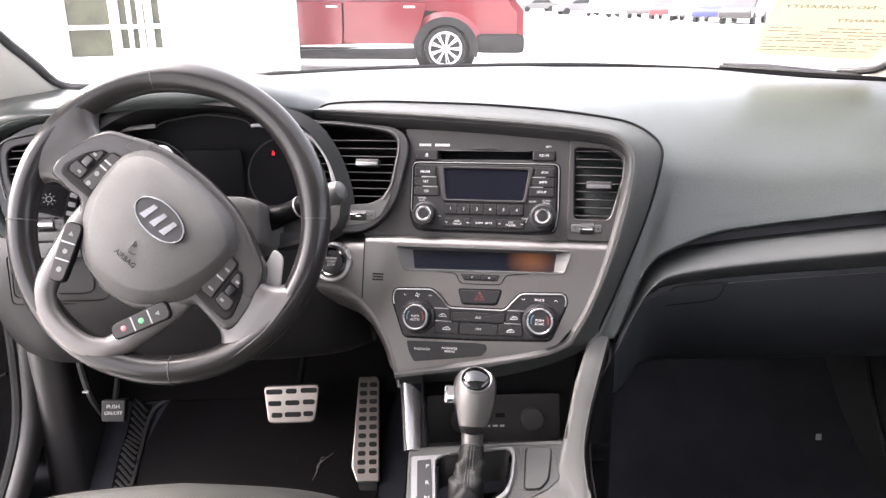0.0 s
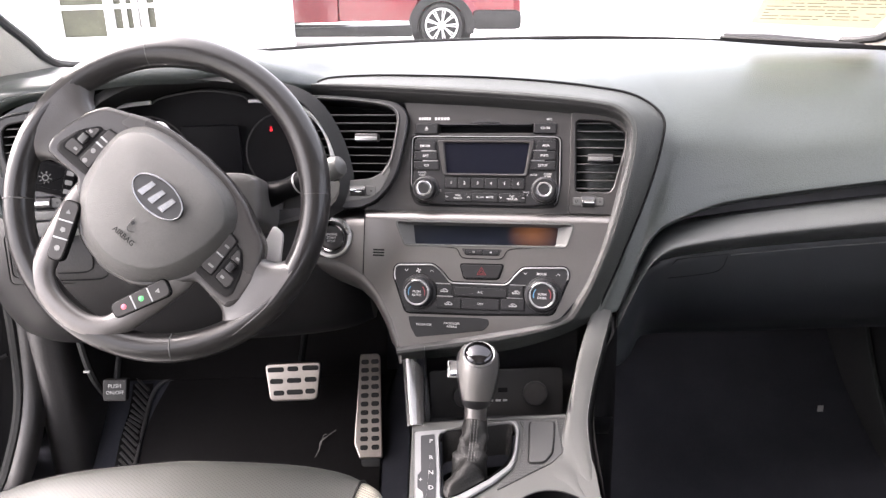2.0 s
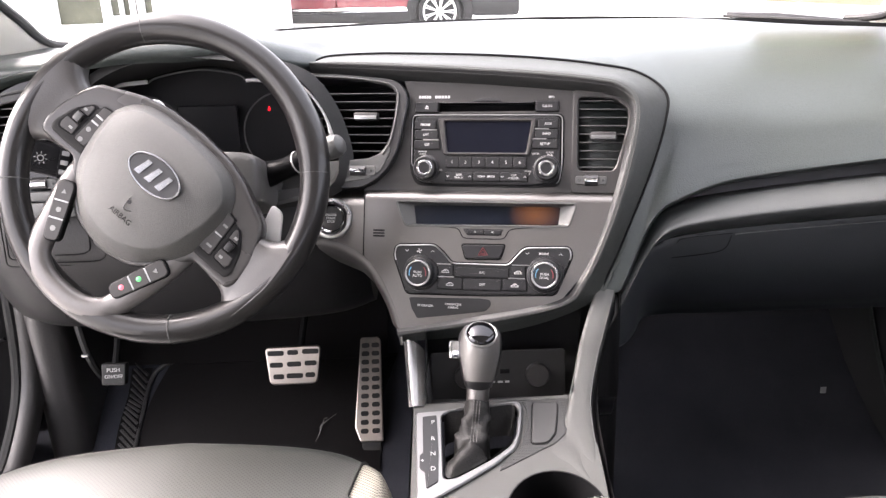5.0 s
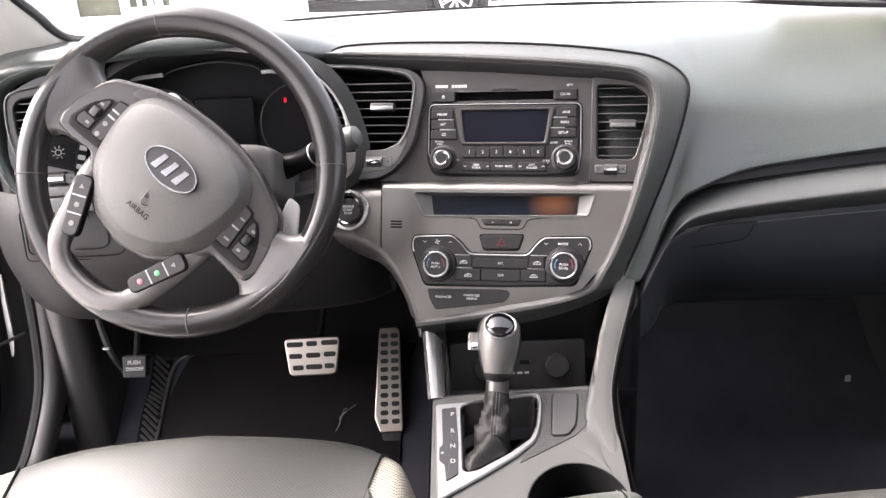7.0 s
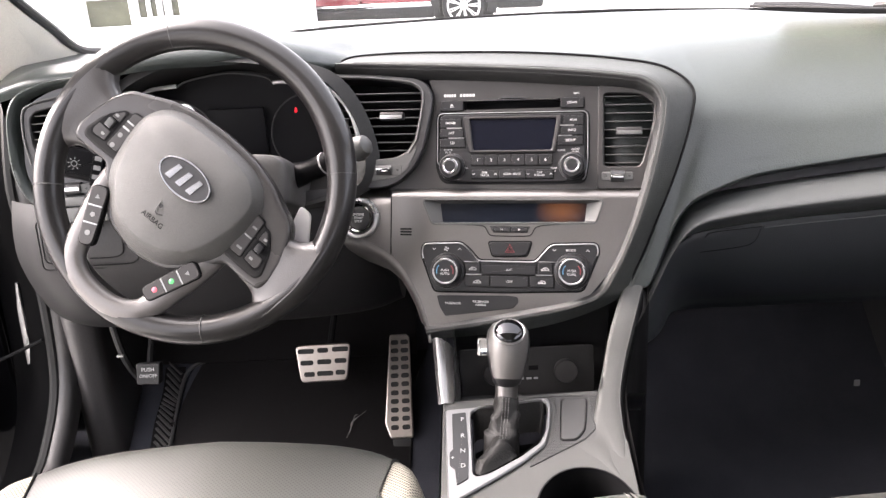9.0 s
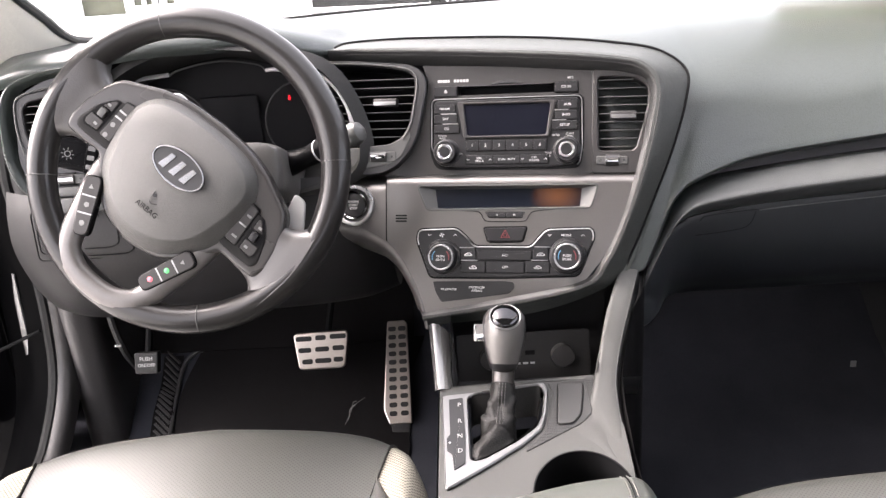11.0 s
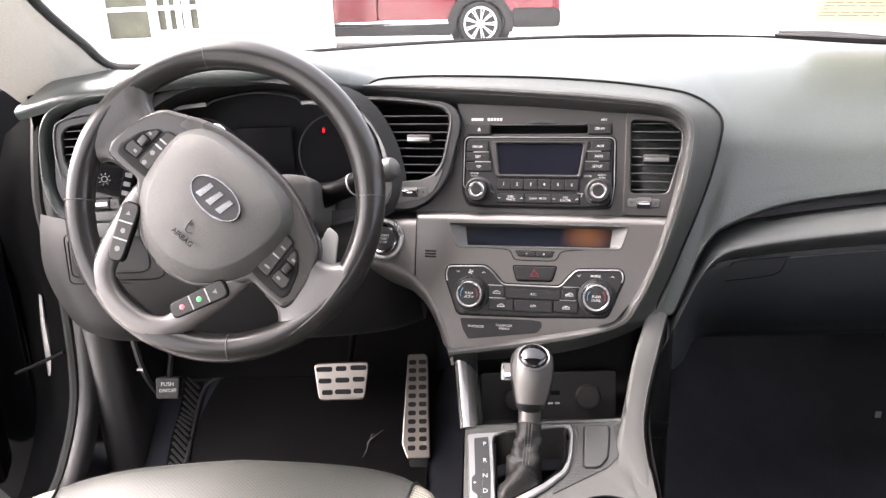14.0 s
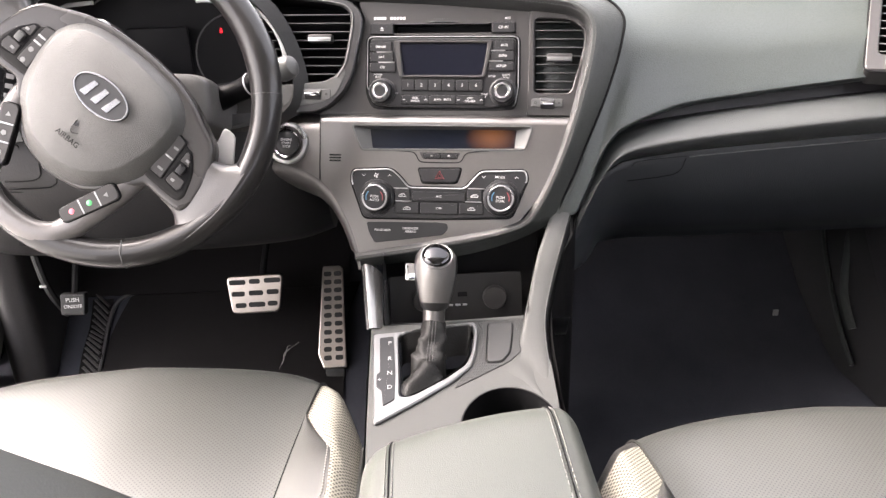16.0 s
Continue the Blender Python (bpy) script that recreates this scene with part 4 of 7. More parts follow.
sheet(bm, [[(u0 * (1 - s) + u1 * s, v, h) for s in [k / 12 for k in range(13)]] for v, h, u0, u1 in ((-0.001, -0.008, -0.163, 0.174), (-0.002, -0.001, -0.163, 0.174), (-0.0045, 0.004, -0.163, 0.173), (-0.008, 0.007, -0.163, 0.171), (-0.012, 0.0087, -0.163, 0.169), (-0.0142, 0.009, -0.163, 0.168))])
part("fascia_lip", bm, FASCIA, dash, "rounded upper lip of the fascia", m=STACK, sharp=60)
bm = bmesh.new()
smooth_sheet(bm, [[(u / 1000, v / 1000, h) for v, h in ((-1, -0.022), (-5, -0.008), (-13, 0.001), (-25, 0.006), (-45, 0.0085), (vb + 14, 0.009), (vb, 0.009))] for u, vb in ((-163, -90), (-176, -82), (-190, -76), (-206, -72), (-221, -70), (-250, -69), (-290, -69))], 5, 4)
part("driver_fascia", bm, FASCIA, dash, "gunmetal painted starter button fascia", m=STACK, sharp=50)
# the fascia's edge rolls over into the side of the stack, its shade painted in a darker colour
EDGE2 = crv(mm((-290, -69), (-250, -69), (-221, -70), (-206, -72), (-190, -76), (-176, -82), (-161, -91), (-148, -104), (-136, -120), (-120, -150), (-110, -177), (-107, -189), (-104, -210)), 6)
bm = bmesh.new()
roll = []
for i, q in enumerate(EDGE2):
    tg = (EDGE2[min(i + 1, len(EDGE2) - 1)] - EDGE2[max(i - 1, 0)]).normalized()
    nv = Vector((tg.y, -tg.x))
    if nv.y > 0 or nv.x > 0.2:
        nv = -nv
    wide = interp(i, [(24, 1.0), (60, 0.65), (72, 0.35)])
    roll.append([(q.x + nv.x * d * wide, q.y + nv.y * d * wide, h) for d, h in ((-0.0015, 0.0088), (0.003, 0.0086), (0.008, 0.0068), (0.0135, 0.0025), (0.019, -0.005), (0.025, -0.016), (0.031, -0.034), (0.036, -0.065), (0.039, -0.13), (0.036, -0.40))])
sheet(bm, roll)
part("stack_flank", bm, material("shaded_flank_plastic", (0.040, 0.038, 0.037), 0.42, metal=0.3, grain=0.2), dash, "rounded side of the centre stack, darkened as shade", m=STACK, sharp=70)
bm = bmesh.new()
tube(bm, [(-0.1622, -0.003, 0.0080), (-0.1622, -0.02, 0.0092), (-0.1620, -0.05, 0.0092), (-0.1622, -0.090, 0.0090), (-0.166, -0.100, 0.004)], 0.0007, 5)
part("fascia_joint", bm, VOID, dash, m=STACK)
bm = bmesh.new()
for k in range(3):
    prism(bm, rrect(-0.149, -0.0575 - 0.0038 * k, -0.133, -0.0552 - 0.0038 * k, 0.001), 0.0088, 0.0094, 0.0002)
part("sensor_grille", bm, VOID, dash, "three-slot sensor grille", m=STACK)

# knee panel under the wheel
bm = bmesh.new()
smooth_sheet(bm, [[(x, y + dy, z) for x, dy in ((-0.655, 0.03), (-0.60, 0.0), (-0.50, -0.01), (-0.36, -0.01), (-0.24, 0.0), (-0.165, 0.02), (-0.12, 0.06))] for y, z in ((1.075, 0.865), (1.060, 0.83), (1.055, 0.785), (1.075, 0.73), (1.108, 0.68), (1.15, 0.643), (1.20, 0.632), (1.32, 0.645), (1.6, 0.70))], 4, 4)
part("knee_panel", bm, material("dark_knee_panel_plastic", (0.012, 0.0117, 0.0122), 0.5, grain=0.3, spec=0.25), dash, "dark grey knee panel below the wheel")
for q in (rounded([(-0.60, 0.848), (-0.47, 0.848), (-0.475, 0.79), (-0.49, 0.778), (-0.60, 0.778)], 0.008), rounded([(-0.595, 0.842), (-0.505, 0.842), (-0.51, 0.788), (-0.595, 0.788)], 0.008)):
    bm = bmesh.new()
    tube(bm, [(p.x, 1.056 - 0.012 * (0.86 - p.y) / 0.1 * (p.y > 0.80) - 0.008 * (p.y <= 0.80), p.y) for p in q], 0.0011, 5, closed=True)
    part("fuse_cover_seam", bm, VOID, dash)
bm = bmesh.new()
box(bm, (-0.545, 1.095, 0.688), (0.02, 0.02, 0.008), 0.002)
part("hood_release", bm, VOID, dash)

# left end panel with its vent
LEFT = basis((-0.53, 1.062, 0.93), (1, 0.04, 0), (0, 0.22, 1))
bm = bmesh.new()
holed(bm, rounded(mm((-62, 70), (-20, 92), (70, 102), (75, -50), (70, -66), (-40, -66), (-68, -20)), 0.02), [rounded(mm((-52, 58), (-40, 68), (26, 76), (28, 2), (-42, 2), (-51, 13)), 0.008)], -0.03, 0.0)
part("left_end_panel", bm, BLACK, dash, m=LEFT)
bm = bmesh.new()
LO = crv(mm((60, 112), (-4, 113), (-43, 104), (-70, 94), (-85, 77), (-93, 45), (-94, 1), (-87, -34), (-68, -63), (-30, -80), (20, -86)), 6)
LI = crv(mm((60, 98), (-3, 96), (-45, 86), (-63, 73), (-72, 44), (-70, 10), (-66, -15), (-58, -36), (-44, -52), (-16, -60), (20, -62)), 6)
lob = lambda t: -0.045 * (1 - t) ** 4 + 0.012 * math.sin(math.pi * min(1.0, t * 1.05)) ** 0.8 - 0.012 * t ** 6
sheet(bm, [[(*a.lerp(b, t), lob(t)) for a, b in zip(LO, LI)] for t in (0, 0.06, 0.14, 0.25, 0.4, 0.55, 0.7, 0.82, 0.92, 1.0)])
part("left_end_pad", bm, DASH, dash, "padded grey leather end of the dashboard", m=LEFT, sharp=70)
bm = bmesh.new()
for t in (0.36, 0.52):
    path = [Vector((*a.lerp(b, t), lob(t) + 0.0004)) for a, b in zip(LO, LI)][34:]
    for a, b in zip(path, path[1:]):
        n = max(1, round((b - a).length / 0.0045))
        for k in range(n):
            tube(bm, [a.lerp(b, (k + 0.15) / n), a.lerp(b, (k + 0.75) / n)], 0.0006, 4)
part("end_stitching", bm, DARKSTITCH, dash, "twin rows of stitching", m=LEFT)

# driver binnacle: tunnel from the lip to the instrument face
lip = crv([(-0.50, 1.075, 0.945), (-0.475, 1.085, 1.00), (-0.41, 1.085, 1.035), (-0.335, 1.085, 1.043), (-0.25, 1.09, 1.032), (-0.185, 1.095, 1.005), (-0.150, 1.09, 0.94), (-0.150, 1.075, 0.875), (-0.22, 1.06, 0.850), (-0.335, 1.055, 0.845), (-0.45, 1.06, 0.855), (-0.495, 1.07, 0.89)], 5, True)
face = crv([(-0.487, 1.17, 0.945), (-0.47, 1.175, 0.985), (-0.41, 1.185, 1.008), (-0.335, 1.19, 1.020), (-0.265, 1.185, 1.006), (-0.205, 1.175, 0.988), (-0.163, 1.17, 0.935), (-0.160, 1.165, 0.90), (-0.21, 1.16, 0.868), (-0.335, 1.158, 0.862), (-0.44, 1.16, 0.866), (-0.48, 1.165, 0.90)], 5, True)
bm = bmesh.new()
out = [Vector((p.x + (p.x + 0.33) * 0.10, p.y + 0.012, p.z + (p.z - 0.94) * 0.10)) for p in lip]
rings(bm, [out, lip, [a.lerp(b, 0.5) + Vector((0, 0, 0.0)) for a, b in zip(lip, face)], face])
part("cluster_tunnel", bm, RUBBER, dash, "black instrument hood lining", sharp=60)

ACCENT = material("bright_satin_accent", (0.75, 0.75, 0.75), 0.35, metal=0.3)
cluster = thing("instrument_cluster", "black switched-off instrument cluster with lit seat belt lamp", "instrument cluster")
bm = bmesh.new()
rings(bm, [face, [Vector((p.x * 0.96 - 0.0132, p.y + 0.006, p.z * 0.96 + 0.0376)) for p in face]], False, True)
part("face", bm, CLUSTER, cluster)
for cx, r in ((-0.425, 0.060), (-0.225, 0.060)):
    bm = bmesh.new()
    tube(bm, [(cx + r * math.cos(a), 1.160, 0.925 + r * math.sin(a)) for a in [2 * math.pi * k / 40 for k in range(40)]], 0.0012, 6, closed=True)
    part("gauge_ring", bm, FAINT, cluster)
part("centre_display", made(box, (-0.336, 1.168, 0.925), (0.085, 0.004, 0.085), 0.004), CLUSTER, cluster)
bm = bmesh.new()
lathe(bm, [(0.0008, 0), (0.0014, 0.0002), (0.0014, 0.0006)], 10)
box(bm, (0, -0.0034, 0.0003), (0.0036, 0.0040, 0.0006), 0.0)
part("seat_belt_lamp", bm, RED_LIGHT, cluster, "glowing red seat belt warning lamp", m=basis((-0.2440, 1.150, 0.9655), (1, 0, 0), (0, 0.2, 1)))
for path, r in (([(-0.482, 1.155, 0.982), (-0.468, 1.150, 0.997), (-0.445, 1.148, 1.003), (-0.408, 1.148, 1.006)], 0.0032), ([(-0.272, 1.15, 1.003), (-0.262, 1.15, 1.0035), (-0.248, 1.15, 1.002)], 0.0026),
                ([(-0.205, 1.12, 1.003), (-0.178, 1.118, 0.985), (-0.160, 1.115, 0.955), (-0.152, 1.11, 0.915)], 0.0034), ([(-0.408, 1.15, 1.004), (-0.39, 1.152, 1.012), (-0.336, 1.155, 1.019), (-0.285, 1.152, 1.012), (-0.272, 1.15, 1.003)], 0.0012)):
    bm = bmesh.new()
    tube(bm, crv(path, 8), r, 6)
    part("chrome_accent", bm, ACCENT if r > 0.002 else FAINT, cluster, "bright satin accent strip" if r > 0.002 else "")


# ---- air vents ----
def air_vent(name, m, outer, inner, slat_y, tab, wheel, label, depth=0.045, tilt_deg=6, surround=None):
    """A louvred outlet: frame, dark box, slats, the tab that aims it and the thumb wheel that shuts it."""
    t = thing(name, label, "air vent", m, group="dashboard air vents")
    n = len(outer)
    part("frame", made(ring_plate, outer, inner, -0.03, 0.002, 0.0015, -depth), surround or FASCIA_UP, t)
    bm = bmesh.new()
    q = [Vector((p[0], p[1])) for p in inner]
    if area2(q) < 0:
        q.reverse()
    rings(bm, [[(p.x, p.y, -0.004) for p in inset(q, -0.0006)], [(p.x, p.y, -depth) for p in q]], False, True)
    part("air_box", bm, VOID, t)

    def span(y):
        xs = []
        for a, b in zip(q, q[1:] + q[:1]):
            if (a.y - y) * (b.y - y) < 0:
                xs.append(a.x + (b.x - a.x) * (y - a.y) / (b.y - a.y))
        return (min(xs), max(xs)) if len(xs) > 1 else None
    for y in slat_y:
        s = span(y)
        if s:
            c, w = (s[0] + s[1]) / 2, s[1] - s[0]
            # slat near black, with a paler strip that paints the light on its edge
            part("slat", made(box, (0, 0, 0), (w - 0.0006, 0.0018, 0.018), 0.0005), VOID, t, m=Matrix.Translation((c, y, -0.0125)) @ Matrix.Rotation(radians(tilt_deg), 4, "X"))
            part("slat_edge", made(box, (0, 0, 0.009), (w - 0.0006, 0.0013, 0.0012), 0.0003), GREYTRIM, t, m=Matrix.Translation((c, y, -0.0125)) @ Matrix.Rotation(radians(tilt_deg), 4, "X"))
    if tab:
        x, y, w = tab
        k = part("aiming_tab", made(box, (x, y, 0.000), (w, 0.0105, 0.012), 0.0022), FASCIA_UP, t)
        part("tab_strip", made(box, (x, y - 0.0018, 0.0065), (w * 0.94, 0.0048, 0.0014), 0.0006), SATIN if w < 0.034 and x < 0 else BEZEL, k, "satin silver strip")
    if wheel:
        x, y, w, h = wheel
        part("wheel_panel", made(prism, rrect(x - w / 2, y - h / 2, x + w / 2, y + h / 2, 0.003), -0.004, 0.0032, 0.001), GREYTRIM, t, "silver thumb wheel panel")
        k = part("thumb_wheel", made(lathe, [(0.001, 0), (0.0075, 0), (0.009, 0.001), (0.009, w * 0.44), (0.0075, w * 0.45), (0.001, w * 0.45)], 24), BLACK, t, m=Matrix.Translation((x - w * 0.225, y, -0.003)) @ Matrix.Rotation(radians(90), 4, "Y"))
        part("wheel_strip", made(box, (-0.0092, 0, w * 0.225), (0.0012, 0.0042, w * 0.40), 0.0004), CHROME, k, "chrome strip")
        for sx, fill in ((-0.38, 0), (0.38, 1)):
            bm = bmesh.new()
            if fill:
                prism(bm, disc(x + sx * w, y, 0.0016, 12), 0.003, 0.0036, 0.0001)
            else:
                ring_plate(bm, disc(x + sx * w, y, 0.0019, 14), disc(x + sx * w, y, 0.0011, 14), 0.003, 0.0036, 0.0001)
            part("vent_mark", bm, BUTTON, t)
    return t


vo = rounded(mm((113, 134), (150, 130), (180, 122), (196, 104), (195, 73), (180, 10), (176, -2), (113, -2)), 0.006, 5)
vi = rounded(mm((120, 122.5), (148, 122), (168, 120), (184, 108), (183.5, 86), (170, 33), (165, 28), (122, 27.6)), 0.006, 5)
air_vent("centre_air_vent", STACK, vo, vi, [0.0335 + 0.0108 * k for k in range(9)], (0.153, 0.0728, 0.033), (0.139, 0.0152, 0.040, 0.011), "black louvred centre air vent beside the radio")
vo = rounded(mm((-248, 156), (-199, 154), (-159, 150), (-128, 147), (-112, 138), (-105, 122), (-107, 103), (-118, 50), (-130, 27), (-147, 10), (-168, 0), (-252, -4)), 0.008, 5)
vi = rounded(mm((-240, 149), (-199, 147), (-159, 143), (-133, 138), (-123, 130), (-121, 120), (-123, 100), (-130, 65), (-141, 47), (-157, 40), (-205, 36), (-238, 34)), 0.006, 5)
dv = air_vent("driver_air_vent", STACK @ Matrix.Translation((0, 0, 0.010)), vo, vi, [0.0515 + 0.0111 * k for k in range(8)], (-0.162, 0.0965, 0.033), (-0.172, 0.0235, 0.050, 0.014), "black louvred air vent beside the instruments", surround=BLACK)
part("lower_trim", made(prism, rounded(mm((-240, 34), (-205, 36), (-157, 40), (-140, 48), (-131, 60), (-126, 52), (-139, 24), (-157, 13), (-190, 8), (-240, 6)), 0.005), 0.0, 0.0026, 0.0008), GREYTRIM, dv, "grey lower vent trim")
bm = bmesh.new()
tube(bm, crv([(-0.244, 0.1515, 0.003), (-0.199, 0.1495, 0.003), (-0.159, 0.1455, 0.003), (-0.131, 0.140, 0.003), (-0.120, 0.131, 0.003), (-0.1180, 0.121, 0.003), (-0.1200, 0.102, 0.003), (-0.1270, 0.065, 0.003), (-0.138, 0.046, 0.003)], 6), 0.0011, 6)
part("chrome_edge", bm, GREYTRIM, dv, "thin satin chrome edge")
vo = rounded(mm((-61, 60), (-50, 74), (30, 86), (34, -6), (-52, -6), (-60, 20)), 0.010, 5)
vi = rounded(mm((-51, 54), (-43, 64), (24, 76), (26, 4), (-43, 4), (-50, 20)), 0.008, 5)
lv = air_vent("door_side_air_vent", LEFT @ Matrix.Translation((0, 0, 0.004)), vo, vi, [0.0085 + 0.0103 * k for k in range(6)], None, (-0.005, -0.040, 0.05, 0.013), "black louvred outer air vent beside the driver door", surround=FASCIA_UP)
bm = bmesh.new()
tube(bm, crv([(-0.055, -0.004, 0.003), (-0.0605, 0.030, 0.003), (-0.0590, 0.062, 0.003), (-0.048, 0.0735, 0.003), (-0.016, 0.081, 0.003), (0.028, 0.085, 0.003)], 6), 0.0015, 6)
part("silver_edge", bm, GREYTRIM, lv)
vo, vi = rrect(-0.065, -0.077, 0.062, 0.077, 0.009, 5), rrect(-0.050, -0.051, 0.050, 0.068, 0.007, 5)
rv = air_vent("passenger_air_vent", VENT, vo, vi, [-0.042 + 0.0128 * k for k in range(9)], (0.0, 0.010, 0.033), (-0.02, -0.064, 0.042, 0.012), "black louvred outer air vent on the passenger side", surround=FASCIA_UP)
bm = bmesh.new()
tube(bm, [(p.x, p.y, -0.0004) for p in inset(vo, -0.0012)], 0.0012, 5, closed=True)
part("outline_gap", bm, VOID, rv)

# ---- car stereo ----
radio = thing("car_stereo", "black car stereo with round knobs, buttons and blank display", "car stereo", STACK)
outl = rounded(mm((-97, 98), (97, 98), (98, 38), (95, 12), (62, 8), (-62, 8), (-90, 11), (-97, 30)), 0.008, 5)
part("faceplate_gap", made(prism, rounded(mm((-102.5, 102), (102.5, 102), (103.5, 38), (99, 6), (62, 4.5), (-62, 4.5), (-94, 6), (-102.5, 26)), 0.009, 5), -0.004, 0.0005, 0.0002), VOID, radio)
part("faceplate", made(prism, outl, -0.004, 0.0022, 0.001), BUTTON, radio)
bm = bmesh.new()
tube(bm, [(p.x, p.y, 0.0016) for p in rounded(mm((-100, 30), (-100, 100), (100, 100), (101, 34), (97, 9)), 0.008, 5)[2:-2]], 0.0008, 6)
part("silver_outline", bm, BEZEL, radio, "thin satin silver outline")
q = rounded(mm((-56, 91.5), (60, 91.5), (54, 50), (-51, 50)), 0.003)
part("display_frame", made(ring_plate, rounded(mm((-65, 95), (67, 95), (58, 46.5), (-56, 46.5)), 0.004), q, 0.0, 0.005, 0.0012), FASCIA_UP, radio)
part("display", made(prism, q, 0.0, 0.0026, 0.0002), SCREEN, radio, "blank dark display")


def key(parent, x0, y0, x1, y1, z=0.0022, up=0.0016, text="", size=0.005, mat=None, r=0.0012, ink=None, name="button"):
    b = part(name, made(prism, rrect(x0, y0, x1, y1, r), z - 0.001, z + up, 0.0006), mat or BUTTON, parent)
    part("gap", made(prism, rrect(x0 - 0.0008, y0 - 0.0008, x1 + 0.0008, y1 + 0.0008, r), z - 0.001, z + 0.0004, 0.0001), VOID, b)
    if text:
        lettering(b, text, (x0 + x1) / 2, (y0 + y1) / 2, z + up + 0.0001, size, ink)
    return b


for k, s in enumerate(("FM/AM", "SAT", "CD")):
    y = 0.0924 - 0.0133 * k
    key(radio, -0.0965, y - 0.0115, -0.0675 + 0.0028 * k, y, text=s, size=0.0046)
    if k:
        part("silver_strip", made(box, (-0.0790 + 0.0025 * k, y + 0.0009, 0.0036), (0.021, 0.0012, 0.001), 0.0002), SATIN, radio)
for k, s in enumerate(("AUX", "INFO", "SETUP")):
    y = 0.0942 - 0.0133 * k
    key(radio, 0.0690 - 0.0035 * k, y - 0.0115, 0.0945, y, text=s, size=0.0046)
    if k:
        part("silver_strip", made(box, (0.0755 - 0.0028 * k, y + 0.0009, 0.0036), (0.020, 0.0012, 0.001), 0.0002), SATIN, radio)
for k in range(6):
    key(radio, -0.0530 + 0.0181 * k, 0.0300, -0.0358 + 0.0181 * k, 0.0440, text=str(k + 1), size=0.006)
key(radio, -0.0525, 0.0125, -0.0165, 0.0240, text="SEEK\nTRACK", size=0.0038)
key(radio, -0.0153, 0.0125, 0.0195, 0.0240, text="SCAN   MUTE", size=0.0038)
key(radio, 0.0207, 0.0125, 0.0565, 0.0240, text="CAT\nFOLDER", size=0.0038)


def chevron(parent, x, y, z, s, up=1, mat=None):
    bm = bmesh.new()
    tube(bm, [(x - s, y - up * s * 0.5, z), (x, y + up * s * 0.5, z), (x + s, y - up * s * 0.5, z)], 0.0004, 4)
    return part("arrow_mark", bm, mat or PAINTED, parent)


for x, u in ((-0.0495, -1), (-0.0200, 1), (0.0235, -1), (0.0535, 1)):
    chevron(radio, x, 0.0182, 0.0041, 0.0017, u)
for x, s in ((-0.0850, "POWER\nPUSH"), (0.0665, "ENTER"), (0.0850, "AUDIO\nPUSH"), (-0.0605, "VOL"), (0.0570, "TUNE\nFILE")):
    lettering(radio, s, x, {"VOL": 0.0265, "TUNE\nFILE": 0.0240}.get(s, 0.0490), 0.0024, 0.0034, DIM)


def knob(parent, x, y, r, h, face=None, label="round black knob with bright ring", ro=0.68, ri=0.47):
    k = part("knob", made(lathe, [(0.001, 0), (r * 1.18, 0), (r * 1.16, 0.002), (r * 1.0, 0.003), (r * 0.96, h - 0.0015), (r * 0.90, h), (0.001, h)], 36), BUTTON, parent, label, m=Matrix.Translation((x, y, 0.0015)))
    part("knob_ring", made(ring_plate, disc(0, 0, r * ro, 36), disc(0, 0, r * ri, 36), h - 0.002, h + 0.0008, 0.0006), CHROME if face is None else SATIN, k, "bright ring")
    part("knob_cap", made(prism, disc(0, 0, r * ri, 32), h - 0.002, h + 0.0002, 0.0004), face or BUTTON, k)
    return k


for x, y in ((-0.0795, 0.0280), (0.0815, 0.0290)):
    knob(radio, x, y, 0.0155, 0.015)
part("cd_slot", made(rings, [[(q.x, q.y, z) for q in SLOT] for z in (-0.0005, -0.0195)], False, True), VOID, radio, "dark compact disc slot")
bm = bmesh.new()
box(bm, (0.0, 0.1165, 0.0016), (0.122, 0.0012, 0.002), 0.0003)
prism(bm, rounded(mm((-20, 118), (22, 118), (10, 123), (-8, 123)), 0.003), 0.0, 0.0016, 0.0004)
part("slot_lip", bm, BLACK, radio)
key(radio, -0.0960, 0.1035, -0.0655, 0.1170, 0.0, 0.0028)
key(radio, 0.0650, 0.1050, 0.0945, 0.1180, 0.0, 0.0028, "CD-IN", 0.0046)
bm = bmesh.new()
prism(bm, [Vector((-0.0830, 0.1100)), Vector((-0.0785, 0.1100)), Vector((-0.08075, 0.1128))], 0.0028, 0.0032, 0.0001)
box(bm, (-0.08075, 0.1085, 0.003), (0.0045, 0.0009, 0.0004), 0.0)
part("eject_mark", bm, PAINTED, radio)
bm = bmesh.new()
for x, w in ((-0.0840, 0.017), (-0.0600, 0.021)):
    for k in range(5):
        box(bm, (x + w * (k / 5 - 0.4), 0.1242, 0.0004), (w / 5 * 0.75, 0.0036, 0.0004), 0.0)
part("badge_bars", bm, PAINTED, radio, "small pale printed badges")
lettering(radio, "MP3", 0.0850, 0.1235, 0.0004, 0.0042)

# ---- climate controls ----
climate = thing("climate_panel", "black climate control panel with two dials and silver outline", "climate control", STACK @ Matrix.Translation((0, 0, 0.009)))
q = rounded(mm((-95, -21), (100.5, -20.5), (98, -44.2), (-91.5, -46.5)), 0.002, 5)
bm = bmesh.new()
o = inset(CLOCK, -0.0022 if area2(CLOCK) > 0 else 0.0022)
rings(bm, [[(p[0], p[1], z) for p in lp] for lp, z in ((o, 0.0001), (o, 0.0009), (CLOCK, 0.0011), (CLOCK, 0.0004), (q, -0.0085))])
